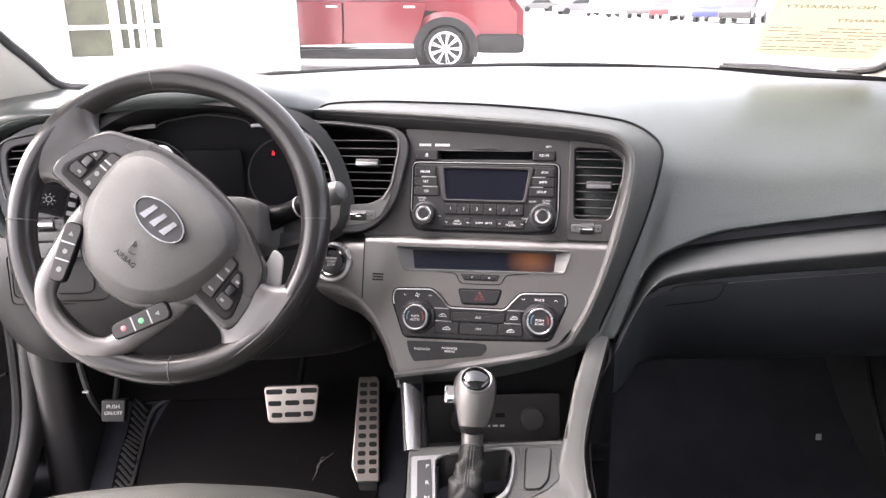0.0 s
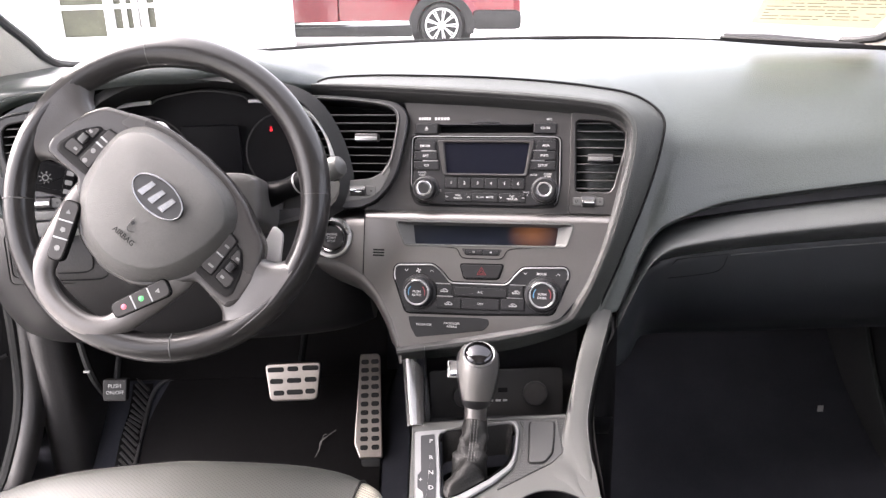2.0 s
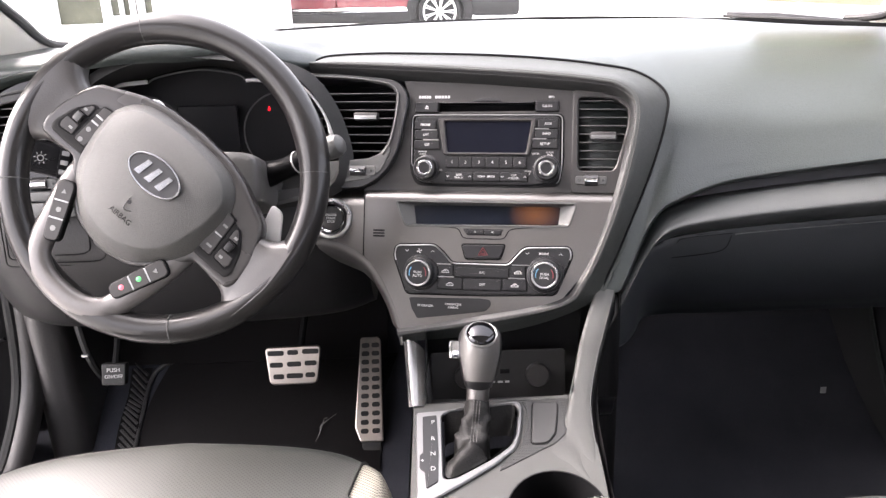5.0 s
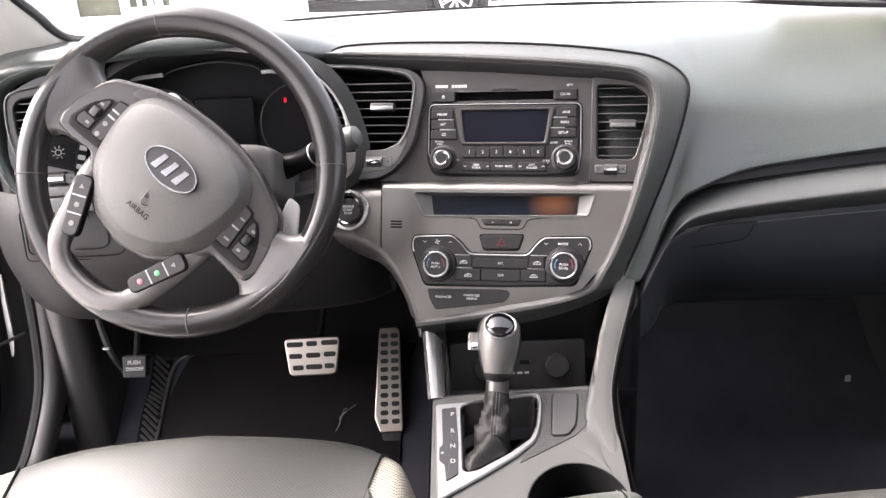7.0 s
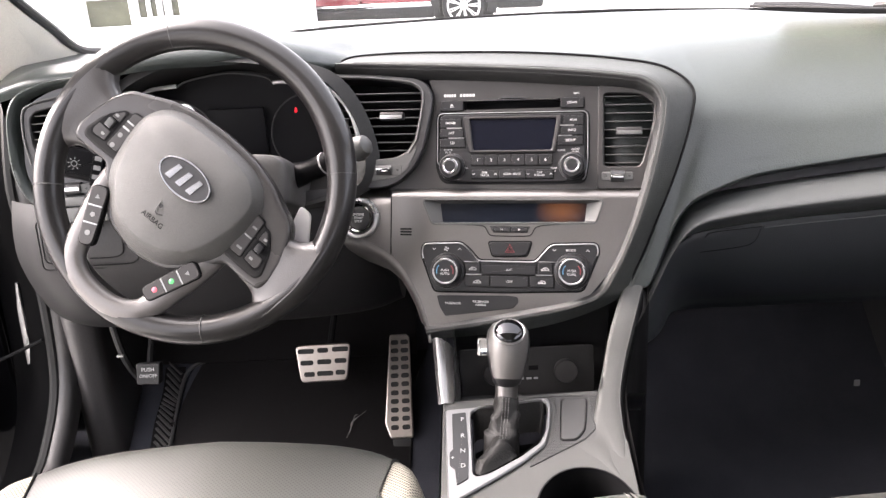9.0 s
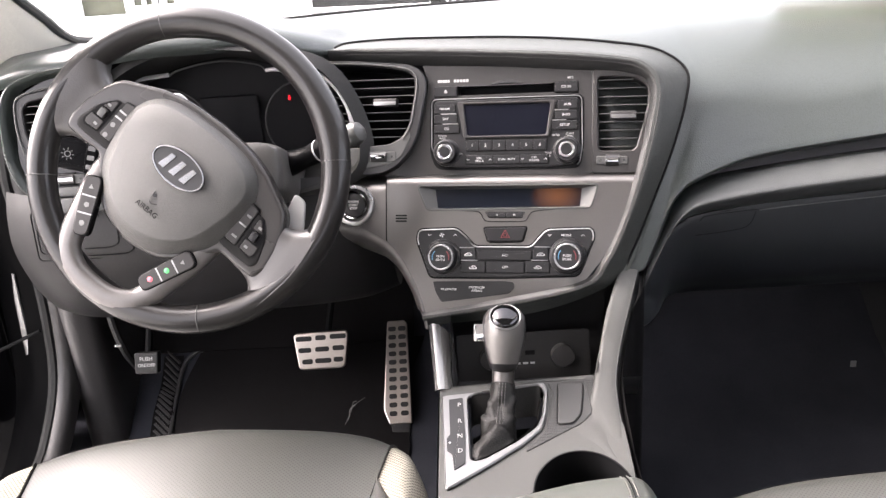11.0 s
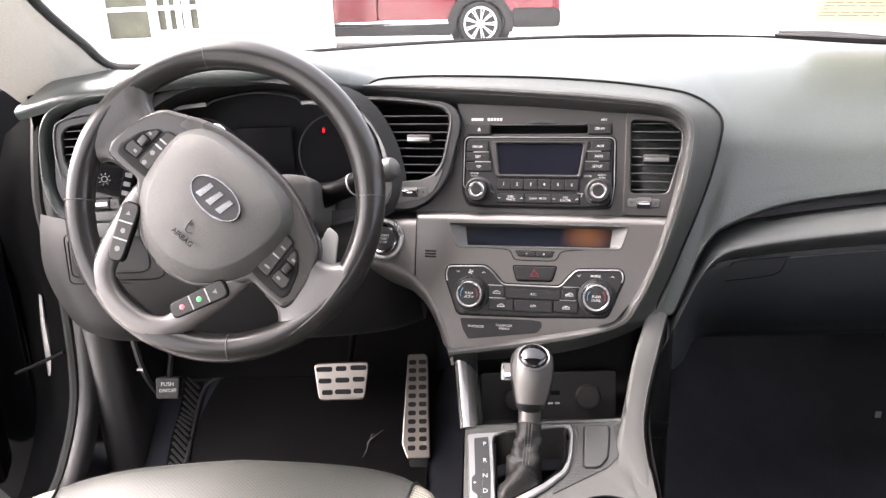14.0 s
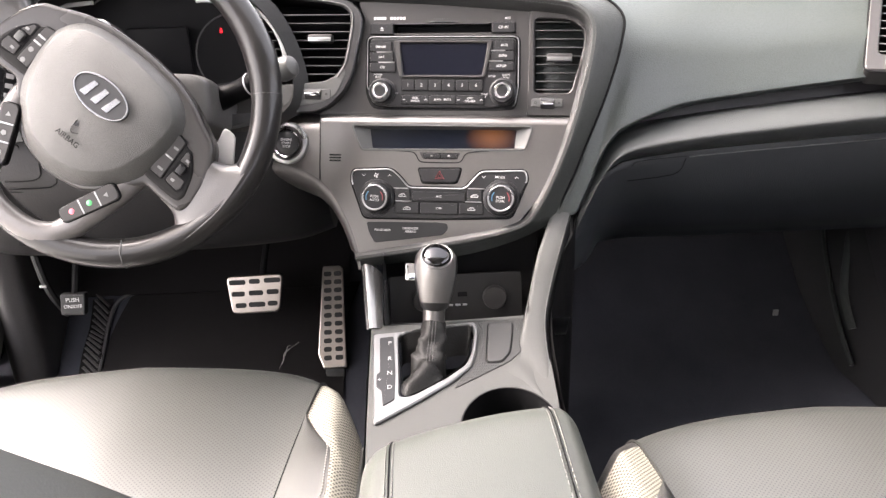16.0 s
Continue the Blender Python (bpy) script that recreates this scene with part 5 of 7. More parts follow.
part("clock_frame", bm, GREYTRIM, climate, "silver grey sloping display surround", sharp=50)
part("clock_display", made(prism, inset(q, -0.001) if area2(q) > 0 else inset(q, 0.001), -0.012, -0.0084, 0.0002), SCREEN_LOW, climate, "dark clock display")
q = rounded(mm((-27, -51), (29, -51), (23, -60), (-21, -60)), 0.003)
part("mode_keys_frame", made(prism, q, -0.002, 0.0006, 0.0003), FASCIA_UP, climate)
for x, s in ((-0.0205, "H"), (0.0025, "M")):
    key(climate, x, -0.0585, x + 0.0215, -0.0525, 0.0004, 0.0012, s, 0.0038)
part("hazard_gap", made(prism, rounded(mm((-29, -71), (32, -70), (25.5, -92), (-22.5, -93)), 0.005), -0.002, 0.0008, 0.0002), VOID, climate)
bm = bmesh.new()
tube(bm, crv([(x / 1000, y / 1000, 0.0001) for x, y in ((-62, -49.6), (-40, -50.5), (-32, -53), (-27, -61.5), (-21, -64), (0, -64.4), (24, -64), (30, -61), (35, -53), (44, -50), (66, -48))], 4), 0.0007, 5)
part("panel_joint", bm, VOID, climate)
haz = part("hazard_button", made(prism, rounded(mm((-27, -73), (30, -72), (24, -90), (-21, -91)), 0.004), -0.002, 0.0022, 0.001), BUTTON, climate, "black hazard warning button")
bm = bmesh.new()
tube(bm, [(-0.0045, -0.0855, 0.0023), (0.0075, -0.0855, 0.0023), (0.0015, -0.0755, 0.0023)], 0.0007, 4, closed=True)
tube(bm, [(-0.0015, -0.0838, 0.0023), (0.0045, -0.0838, 0.0023), (0.0015, -0.0788, 0.0023)], 0.0005, 4, closed=True)
part("warning_triangle", bm, RED_INK, haz, "red warning triangle")
# silver outline that steps down between the dials
oc = mm((-116, -76), (-64, -74), (-52, -84), (-40, -98), (36, -98), (46, -86), (56, -75), (114, -73), (117, -84), (97, -134), (0, -138), (-100, -139), (-118, -90))
pan = rounded(oc, 0.006, 4)
part("panel_gap", made(prism, inset(pan, 0.0026 if area2(pan) < 0 else -0.0026), -0.002, 0.0005, 0.0002), VOID, climate)
part("panel", made(prism, pan, -0.002, 0.0012, 0.0006), BUTTON, climate)
bm = bmesh.new()
tube(bm, [(p.x, p.y, 0.0014) for p in rounded(mm((-100, -139), (-118, -90), (-116, -76), (-64, -74), (-52, -84), (-40, -98), (36, -98), (46, -86), (56, -75), (114, -73), (117, -84), (97, -134)), 0.006, 4)[5:-5]], 0.0010, 6)
part("silver_outline", bm, SATIN, climate, "satin silver outline")
key(climate, -0.034, -0.1150, 0.036, -0.1030, 0.0012, 0.0014, "A/C", 0.0046)
key(climate, -0.0235, -0.1320, 0.0265, -0.1175, 0.0012, 0.0014, "OFF", 0.0046)
for x0, x1, y0, y1 in ((-0.058, -0.038, -0.115, -0.1), (-0.058, -0.0255, -0.132, -0.1175), (0.039, 0.058, -0.114, -0.099), (0.029, 0.060, -0.131, -0.1165)):
    b = key(climate, x0, y0, x1, y1, 0.0012, 0.0014)
    bm = bmesh.new()
    cx, cy = (x0 + x1) / 2, (y0 + y1) / 2 - 0.001
    tube(bm, [(cx + u / 1000, cy + v / 1000, 0.0027) for u, v in ((-5, -1.4), (-4.6, 0.2), (-2.6, 0.6), (-1.2, 2.2), (2.2, 2.2), (3.6, 0.6), (5, 0.2), (5, -1.4))], 0.00042, 4, closed=True)
    tube(bm, [(cx - 0.0015, cy + 0.0004, 0.0027), (cx + 0.0012, cy + 0.0004, 0.0027), (cx + 0.0004, cy + 0.0011, 0.0027)], 0.0004, 4)
    part("symbol", bm, PAINTED, b, "white air flow symbol")
for x0, x1, y in ((-0.060, -0.040, -0.0990), (-0.058, -0.036, -0.1160), (0.040, 0.062, -0.0975), (0.036, 0.058, -0.1150)):
    part("silver_strip", made(box, ((x0 + x1) / 2, y, 0.0022), (x1 - x0, 0.0013, 0.0012), 0.0003), SATIN, climate)
for sx, s in ((-1, "PUSH\nAUTO"), (1, "PUSH\nDUAL")):
    k = knob(climate, -0.0825 if sx < 0 else 0.0838, -0.1118 if sx < 0 else -0.1092, 0.0205, 0.016, label="large round temperature dial with silver ring", face=BUTTON, ro=0.84, ri=0.72)
    lettering(k, s, 0, -0.001, 0.0164, 0.0046)
    for a0, a1, mt in ((math.pi * 0.75, math.pi * 1.1, BLUE_INK), (-0.1 * math.pi, 0.25 * math.pi, RED_INK)):
        bm = bmesh.new()
        tube(bm, [(0.0112 * math.cos(a0 + (a1 - a0) * i / 8), 0.0112 * math.sin(a0 + (a1 - a0) * i / 8), 0.0163) for i in range(9)], 0.0006, 4)
        part("temperature_mark", bm, mt, k)
chevron(climate, -0.101, -0.0825, 0.0014, 0.0022, -1)
chevron(climate, -0.066, -0.0825, 0.0014, 0.0022, 1)
bm = bmesh.new()
for a in range(4):
    c, s = math.cos(a * math.pi / 2 + 0.4), math.sin(a * math.pi / 2 + 0.4)
    prism(bm, [(-0.0840 + 0.0034 * c - 0.001 * s, -0.0825 + 0.0034 * s + 0.001 * c), (-0.0840 + 0.0028 * c + 0.0014 * s, -0.0825 + 0.0028 * s - 0.0014 * c), (-0.0840, -0.0825)], 0.0012, 0.0016, 0.0)
part("fan_mark", bm, PAINTED, climate)
chevron(climate, 0.0600, -0.0820, 0.0014, 0.0022, -1)
chevron(climate, 0.1030, -0.0820, 0.0014, 0.0022, 1)
lettering(climate, "MODE", 0.0815, -0.0820, 0.0014, 0.0046)
q = rounded(mm((-97, -145), (0, -143), (13, -144.5), (14, -152), (7, -160), (-40, -167), (-85, -173), (-93, -160)), 0.003)
pb = part("airbag_panel", made(prism, q, -0.002, 0.0008, 0.0004), BUTTON, climate, "black passenger airbag indicator panel")
lettering(pb, "PASSENGER", -0.0745, -0.1555, 0.0010, 0.0042)
lettering(pb, "PASSENGER\nAIRBAG", -0.0365, -0.1545, 0.0010, 0.0042)

# ---- start button ----
START = STACK @ Matrix.Translation((-0.2075, -0.0420, 0.009))
st = thing("start_button", "round engine start stop button with chrome ring", "start button", START)
part("bezel", made(lathe, [(0.019, -0.01), (0.0285, -0.01), (0.0285, 0.002), (0.027, 0.004), (0.0235, 0.005), (0.021, 0.002), (0.019, -0.002)], 40, False, False), SATIN, st, "silver bezel")
part("ring", made(lathe, [(0.0165, -0.002), (0.0195, 0.001), (0.0190, 0.005), (0.0168, 0.0055), (0.0155, 0.003)], 40, False, False), CHROME, st, "polished chrome ring")
part("push_button", made(lathe, [(0.0165, -0.003), (0.0158, 0.003), (0.014, 0.0042), (0.0005, 0.0048)], 32, True, True), BUTTON, st)
lettering(st, "ENGINE\nSTART\nSTOP", 0, 0, 0.0052, 0.0046)

# ---- steering wheel ----
ROLL = 42.5
wheel = thing("steering_wheel", "black leather steering wheel turned to one side with button pods", "steering wheel", WHEEL @ Matrix.Rotation(radians(-ROLL), 4, "Z"))
RM, RT = 0.1735, 0.0168
bm = bmesh.new()
N = 96
loops = []
for i in range(N + 1):
    a = 2 * math.pi * i / N
    # slightly fatter where the thumbs rest
    f = 1 + 0.10 * (math.exp(-((math.degrees(a) - 55) / 14) ** 2) + math.exp(-((math.degrees(a) - 125) / 14) ** 2))
    loops.append([((RM + RT * f * math.cos(b)) * math.cos(a), (RM + RT * f * math.cos(b)) * math.sin(a), RT * 1.05 * f * math.sin(b)) for b in [2 * math.pi * j / 18 for j in range(18)]])
rings(bm, loops)
rim = part("rim", bm, RIM, wheel, "worn smooth black leather rim")
for a in (42, 138.5, 221, 314.5):
    aa = radians(a)
    bm = bmesh.new()
    c = Vector((RM * math.cos(aa), RM * math.sin(aa), 0))
    er = Vector((math.cos(aa), math.sin(aa), 0))
    tube(bm, [c + er * (RT + 0.0002) * math.cos(b) + Vector((0, 0, (RT * 1.05 + 0.0002) * math.sin(b))) for b in [2 * math.pi * j / 20 for j in range(20)]], 0.0008, 5, closed=True)
    part("rim_seam", bm, DARKSTITCH, rim)
bm = bmesh.new()
rs = RM - RT * 0.96
for k in range(150):
    a = 2 * math.pi * k / 150
    p = Vector((rs * math.cos(a), rs * math.sin(a), -0.004))
    q = Vector((rs * math.cos(a + 0.02), rs * math.sin(a + 0.02), 0.001))
    tube(bm, [p, q], 0.0006, 4)
part("rim_stitching", bm, DARKSTITCH, rim)
WEB = (((-112, 22, -8), (-124, 20, -8), (-134, 22, -8), (-144, 27, -8), (-152, 37, -8), (-161, 58, -4)),
       ((-112, 18, 8), (-124, 16, 9), (-134, 17, 10), (-145, 21, 11), (-156, 30, 13), (-168, 42, 16)),
       ((-112, -8, 9), (-124, -9, 10), (-136, -11, 11), (-146, -13, 12.5), (-158, -15, 15), (-174, -16, 17.6)),
       ((-112, -46, 7), (-124, -47, 7), (-136, -50, 8), (-146, -57, 9), (-154, -66, 11), (-163, -76, 15)),
       ((-112, -47, -8), (-124, -48, -8), (-135, -52, -8), (-143, -62, -8), (-148, -74, -8), (-152, -88, -4)),
       ((-112, -8, -16), (-124, -9, -16), (-136, -11, -16), (-146, -13, -16), (-158, -15, -15), (-170, -16, -14)))
POD = mm((-82, 21), (-101, 16), (-116, 9), (-127, -6), (-135, -31), (-131, -40), (-110, -41), (-82, -40))
COL_OUT = mm((-104, 14), (-110, 14), (-123, -2), (-129, -27), (-125, -33), (-105, -30))
COL_IN = mm((-85, 20), (-99, 18), (-102, -30), (-86, -30))
BED_IN = mm((-83, 21.5), (-100, 19.5), (-103.3, -31.5), (-84, -31.5))
PODKEY = material("black_pod_key_plastic", (0.027, 0.0258, 0.0255), 0.45, spec=0.3)
SPOKEHIDE = material("charcoal_spoke_leather", (0.042, 0.0398, 0.0393), 0.33, grain=0.15, grain_scale=600, cells=True)
PODGREY = material("dark_grey_pod_plastic", (0.012, 0.0115, 0.0115), 0.55, grain=0.1, spec=0.12)
GREYSPOKE = material("satin_grey_spoke_plastic", (0.033, 0.0312, 0.0305), 0.27, metal=0.15, grain=0.1)
def clipped(P, at, way):
    """The part of a convex outline that lies ahead of a line."""
    out = []
    for i, q in enumerate(P):
        p = Vector((P[i - 1][0], P[i - 1][1]))
        q = Vector((q[0], q[1]))
        u, v = (p - at).dot(way), (q - at).dot(way)
        if u * v < 0:
            out.append(p.lerp(q, u / (u - v)))
        if v >= 0:
            out.append(q)
    return out


for sx in (-1, 1):
    mir = lambda P: [(p[0] * (1 if sx < 0 else -1), p[1]) for p in P]
    bm = bmesh.new()
    smooth_sheet(bm, [[((x if sx < 0 else -x) / 1000, y / 1000, z / 1000) for x, y, z in row] for row in WEB + WEB[:1]], 5, 6)
    part("spoke", bm, SPOKEHIDE, wheel, sharp=80)
    pod = part("switch_pod", made(prism, rounded(mir(POD), 0.006), 0.002, 0.0145, 0.003), PODGREY, wheel, "dark grey framed switch pod")
    part("toggle_bed", made(prism, rounded(mir(COL_OUT), 0.003), 0.0142, 0.0148, 0.0002), VOID, pod, "black toggle bed")
    part("button_bed", made(prism, rounded(mir(BED_IN), 0.003), 0.0142, 0.0149, 0.0002), VOID, pod, "black gap round the keys")
    part("toggle", made(box, (sx * 0.1135, -0.0085, 0.017), (0.009, 0.011, 0.006), 0.002), GREYTRIM if sx < 0 else BUTTON, pod)
    for P in (mm((-106, 11), (-110, 11), (-119, -1.5), (-106, -1.5)), mm((-107, -16), (-124.5, -16), (-126, -25), (-123.5, -30), (-107, -28.5))):
        part("button", made(prism, rounded(mir(P), 0.002), 0.0142, 0.0158, 0.0006), PODKEY, pod)
    for yy in (-0.0235, 0.0030):
        part("legend", made(box, (sx * 0.1130, yy, 0.0160), (0.0045, 0.0030, 0.0003), 0.0), LEGEND, pod)
    part("button", made(prism, rounded(mir(COL_IN), 0.003), 0.0142, 0.0164, 0.0009), PODKEY, pod)
    if sx < 0:
        for yy in (-0.0265, -0.0120):
            part("legend", made(prism, disc(-0.0955, yy, 0.0030, 12), 0.0160, 0.0168, 0.0001), LEGEND, pod, "pale round symbol")
        for yy in (-0.002, 0.006):
            part("silver_strip", made(box, (-0.0945, yy, 0.0166), (0.010, 0.0022, 0.0006), 0.0002), SATIN, pod)
    else:
        part("silver_strip", made(box, (0.0945, -0.0060, 0.0166), (0.010, 0.0018, 0.0006), 0.0002), SATIN, pod)
        for yy, w in ((0.006, 0.006), (-0.022, 0.007)):
            part("legend", made(box, (0.0945, yy, 0.0165), (w, 0.0026, 0.0003), 0.0), LEGEND, pod)
    # slim pods on the lower spokes
    c0, c1 = Vector((sx * 0.0725, -0.0740)), Vector((sx * 0.0470, -0.1310))
    d = (c1 - c0).normalized()
    nrm = Vector((-d.y, d.x))
    P4 = [c0 + nrm * 0.0100 - d * 0.003, c0 - nrm * 0.0100 - d * 0.003, c1 - nrm * 0.0085 + d * 0.003, c1 + nrm * 0.0085 + d * 0.003]
    cap = rounded(P4, 0.0075, 5)
    big = rounded([c0 + nrm * 0.0112 - d * 0.0045, c0 - nrm * 0.0112 - d * 0.0045, c1 - nrm * 0.0097 + d * 0.0045, c1 + nrm * 0.0097 + d * 0.0045], 0.0085, 5)
    pod2 = part("phone_pod" if sx > 0 else "audio_pod", made(prism, big, 0.008, 0.0168, 0.0006), VOID, wheel, "slim black button pod")
    long = (c1 - c0).length
    for k in range(3):
        s0, s1 = (-0.01, long * 0.335 - 0.0011, long * 0.665 - 0.0011)[k], (long * 0.335 + 0.0002 - 0.0011, long * 0.665 + 0.0002 - 0.0011, long + 0.01)[k]
        q = clipped(clipped(cap, c0 + d * (s0 + 0.0009), d), c0 + d * (s1 - 0.0009), -d)
        c = c0 + d * ((max(s0, -0.001) + min(s1, long + 0.001)) / 2)
        kb = part("button", made(prism, q, 0.0155, 0.0186, 0.0008), PODKEY, pod2)
        if sx > 0 and k:
            part("legend", made(dome, disc(c.x, c.y, 0.0040, 16), 0.0182, 0.0194, 3), (GREEN_KEY, RED_KEY)[k - 1], kb, "coloured call symbol")
        else:
            part("legend", made(prism, disc(c.x, c.y, 0.0034, 3 + 2 * k), 0.0182, 0.0190, 0.0001), LEGEND, kb, "pale symbol")
        if k:
            m0 = c0 + d * s0
            part("silver_strip", made(prism, [m0 + nrm * 0.0085 + d * 0.0008, m0 + nrm * 0.0085 - d * 0.0008, m0 - nrm * 0.0085 - d * 0.0008, m0 - nrm * 0.0085 + d * 0.0008], 0.0165, 0.0188, 0.0002), SATIN, pod2)
# satin horseshoe that carries the slim pods and lies on the rim at its foot
bm = bmesh.new()
half = [(-80, -40, 0.000, 11.0), (-77, -60, 0.003, 13.5), (-73, -80, 0.005, 14.5), (-66, -108, 0.006, 15.0), (-58, -138, 0.007, 14.5), (-46, -158, 0.009, 13.5), (-20, -170, 0.010, 13.0)]
full = half + [(-x, y, z, r) for x, y, z, r in reversed(half)]
cv = crv([(x / 1000, y / 1000, z) for x, y, z, r in full], 6)
rr = [p.x for p in crv([(r / 1000, 0, 0) for x, y, z, r in full], 6)]
loops = []
for i, p in enumerate(cv):
    tg = (cv[min(i + 1, len(cv) - 1)] - cv[max(i - 1, 0)]).normalized()
    sd = Vector((-tg.y, tg.x, 0)).normalized()
    loops.append([p + sd * rr[i] * math.copysign(abs(math.cos(b)) ** 0.8, math.cos(b)) + Vector((0, 0, 0.0095 * math.sin(b))) for b in [2 * math.pi * j / 16 for j in range(16)]])
rings(bm, loops, True, True)
part("lower_spoke", bm, material("satin_silver_grey_spoke", (0.105, 0.099, 0.097), 0.30, metal=0.5, grain=0.1), wheel, "satin grey horseshoe lower spoke", sharp=70)
def both(P):
    """A right half of an outline, from its top to its foot, and the mirrored left half."""
    return P + [(-x, y) for x, y in reversed(P[1:-1])]


HUBO = crv(mm(*both([(0, 60), (45, 57), (73, 46), (89, 22), (91, -8), (86, -38), (76, -59), (58, -79), (36, -96), (0, -104)])), 5, True)
CREASE = crv(mm(*both([(0, 52), (38, 49), (62, 41), (77, 25), (78, 0), (73, -22), (65, -46), (50, -66), (28, -80), (0, -86)])), 5, True)
bm = bmesh.new()
mid = Vector((0, -0.014))
at = lambda k, z, sc=1.0: [(*(mid + (a.lerp(b, k) - mid) * sc), z) for a, b in zip(HUBO, CREASE)]
rings(bm, [at(0, -0.03), at(0, 0.0105), at(0.05, 0.0130), at(0.15, 0.0150), at(0.45, 0.0200), at(0.80, 0.0257), at(0.94, 0.0276), at(1.02, 0.0285), at(1.14, 0.0293), at(1, 0.0325, 0.76), at(1, 0.0358, 0.5), at(1, 0.0375, 0.22)], True, True)
part("airbag_cover", bm, HUB, wheel, "grained grey airbag cover", sharp=70)
# satin frame round the cover that also carries the switch pods
SURR = rounded(mm(*both([(0, 68), (45, 65), (76, 57), (101, 45), (123, 35), (133, 20), (142, -4), (146, -34), (141, -48), (112, -49), (92, -47), (84, -58), (64, -83), (40, -100), (0, -108)])), 0.010, 4)
part("cover_surround", made(prism, SURR, -0.014, 0.0125, 0.004), GREYSPOKE, wheel, "satin grey frame round the cover", sharp=60)
BADGE = material("dulled_badge_chrome", (0.19, 0.19, 0.195), 0.2, metal=1.0)
bd = part("badge", made(prism, disc(0, 0, 0.0335, 72, 0.0185), 0.034, 0.0395, 0.0012), BLACK, wheel, "oval chrome and black maker badge", m=Matrix.Translation((0.004, 0.0, 0)))
part("badge_ring", made(ring_plate, disc(0, 0, 0.0345, 96, 0.0195), disc(0, 0, 0.0323, 96, 0.0174), 0.036, 0.0408, 0.0006), BADGE, bd, "polished chrome ring")
for x in (-0.015, 0.0, 0.015):
    part("badge_mark", made(prism, mm((1000 * x - 6.5, -9.5), (1000 * x + 1.5, -9.5), (1000 * x + 5.5, 9.5), (1000 * x - 1.0, 9.5)), 0.039, 0.0408, 0.0004), BADGE, bd, "plain chrome badge stroke")
lettering(wheel, "AIRBAG", 0.004, -0.058, 0.0375, 0.0085, VOID, bold=0.0001)
bm = bmesh.new()
prism(bm, disc(0.002, -0.040, 0.0024, 12), 0.0370, 0.0376, 0.0)
tube(bm, crv([(-0.001, -0.036, 0.0376), (0.000, -0.047, 0.0376), (0.004, -0.050, 0.0376), (0.010, -0.047, 0.0376)], 4), 0.0007, 4)
part("airbag_symbol", bm, BUTTON, wheel)
# paddles behind the spokes
for sx in (-1, 1):
    P = [(sx * 0.108, 0.056), (sx * 0.124, 0.056), (sx * 0.146, 0.025), (sx * 0.140, 0.012), (sx * 0.118, 0.020)] if sx > 0 else [(-0.052, 0.058), (-0.076, 0.063), (-0.096, 0.044), (-0.096, 0.030), (-0.060, 0.044)]
    part("shift_paddle", made(prism, rounded(P, 0.006), -0.034, -0.028, 0.0015), material("pale_silver_paddle", (0.55, 0.55, 0.55), 0.35, metal=0.4), wheel, "satin silver gearshift paddle")
# back of the hub
part("hub_back", made(lathe, [(0.04, -0.06), (0.055, -0.05), (0.062, -0.012), (0.05, -0.005)], 32), VOID, wheel)

col = thing("steering_column", "grey plastic steering column shroud with black stalks", "steering column", WHEEL)
bm = bmesh.new()
sq = lambda v: math.copysign(abs(v) ** 0.36, v)
smooth_sheet(bm, [[(0.098 * sq(math.cos(a)) * w, 0.036 * sq(math.sin(a)) * w + 0.002, z) for a in [2 * math.pi * k / 24 for k in range(25)]] for z, w in ((-0.046, 0.30), (-0.048, 0.86), (-0.056, 0.97), (-0.075, 1.0), (-0.12, 1.0), (-0.22, 0.95))], 3, 3)
part("shroud", bm, material("grey_column_plastic", (0.065, 0.063, 0.061), 0.4, grain=0.3, grain_scale=700, cells=True), col, "grey column shroud")


STALK = material("matt_black_stalk_plastic", (0.0035, 0.0035, 0.004), 0.42, spec=0.05)


def stalk(path, radii, name, label, end, end_r, end_mat):
    bm = bmesh.new()
    tube(bm, crv(path, 5), [p.x for p in crv([(r, 0, 0) for r in radii], 5)], 16)
    s = part(name, bm, STALK, col, label, m=WHEEL.inverted())
    a, b = Vector(path[-2]), Vector(path[-1])
    d = (b - a).normalized()
    bm = bmesh.new()
    tube(bm, [b - d * 0.012, b - d * 0.006, b + d * 0.004, b + d * 0.012, b + d * 0.017], [end_r * 0.7, end_r * 0.95, end_r, end_r * 0.8, end_r * 0.3], 16)
    part("stalk_end", bm, end_mat, s, m=Matrix())
    c = Vector(path[-3])
    d = (a - c).normalized()
    q = c.lerp(a, 0.62)
    rq = radii[-3] * 0.38 + radii[-2] * 0.62 + 0.0006
    bm = bmesh.new()
    tube(bm, [q, q + d * 0.0022], [rq, rq], 16)
    part("stalk_ring", bm, PAINTED, s, "thin white ring")


stalk([(-0.262, 1.035, 0.897), (-0.232, 1.028, 0.899), (-0.205, 1.020, 0.908), (-0.172, 1.004, 0.924), (-0.138, 0.990, 0.940)], [0.0190, 0.0175, 0.0135, 0.0150, 0.0120], "wiper_stalk", "black wiper stalk with grey rounded end", None, 0.0150, GREYTRIM)
stalk([(-0.40, 1.035, 0.905), (-0.43, 1.030, 0.908), (-0.45, 1.028, 0.912), (-0.462, 1.030, 0.916), (-0.470, 1.032, 0.919)], [0.016, 0.0145, 0.0095, 0.0095, 0.0095], "light_stalk", "black lighting stalk", None, 0.009, BUTTON)
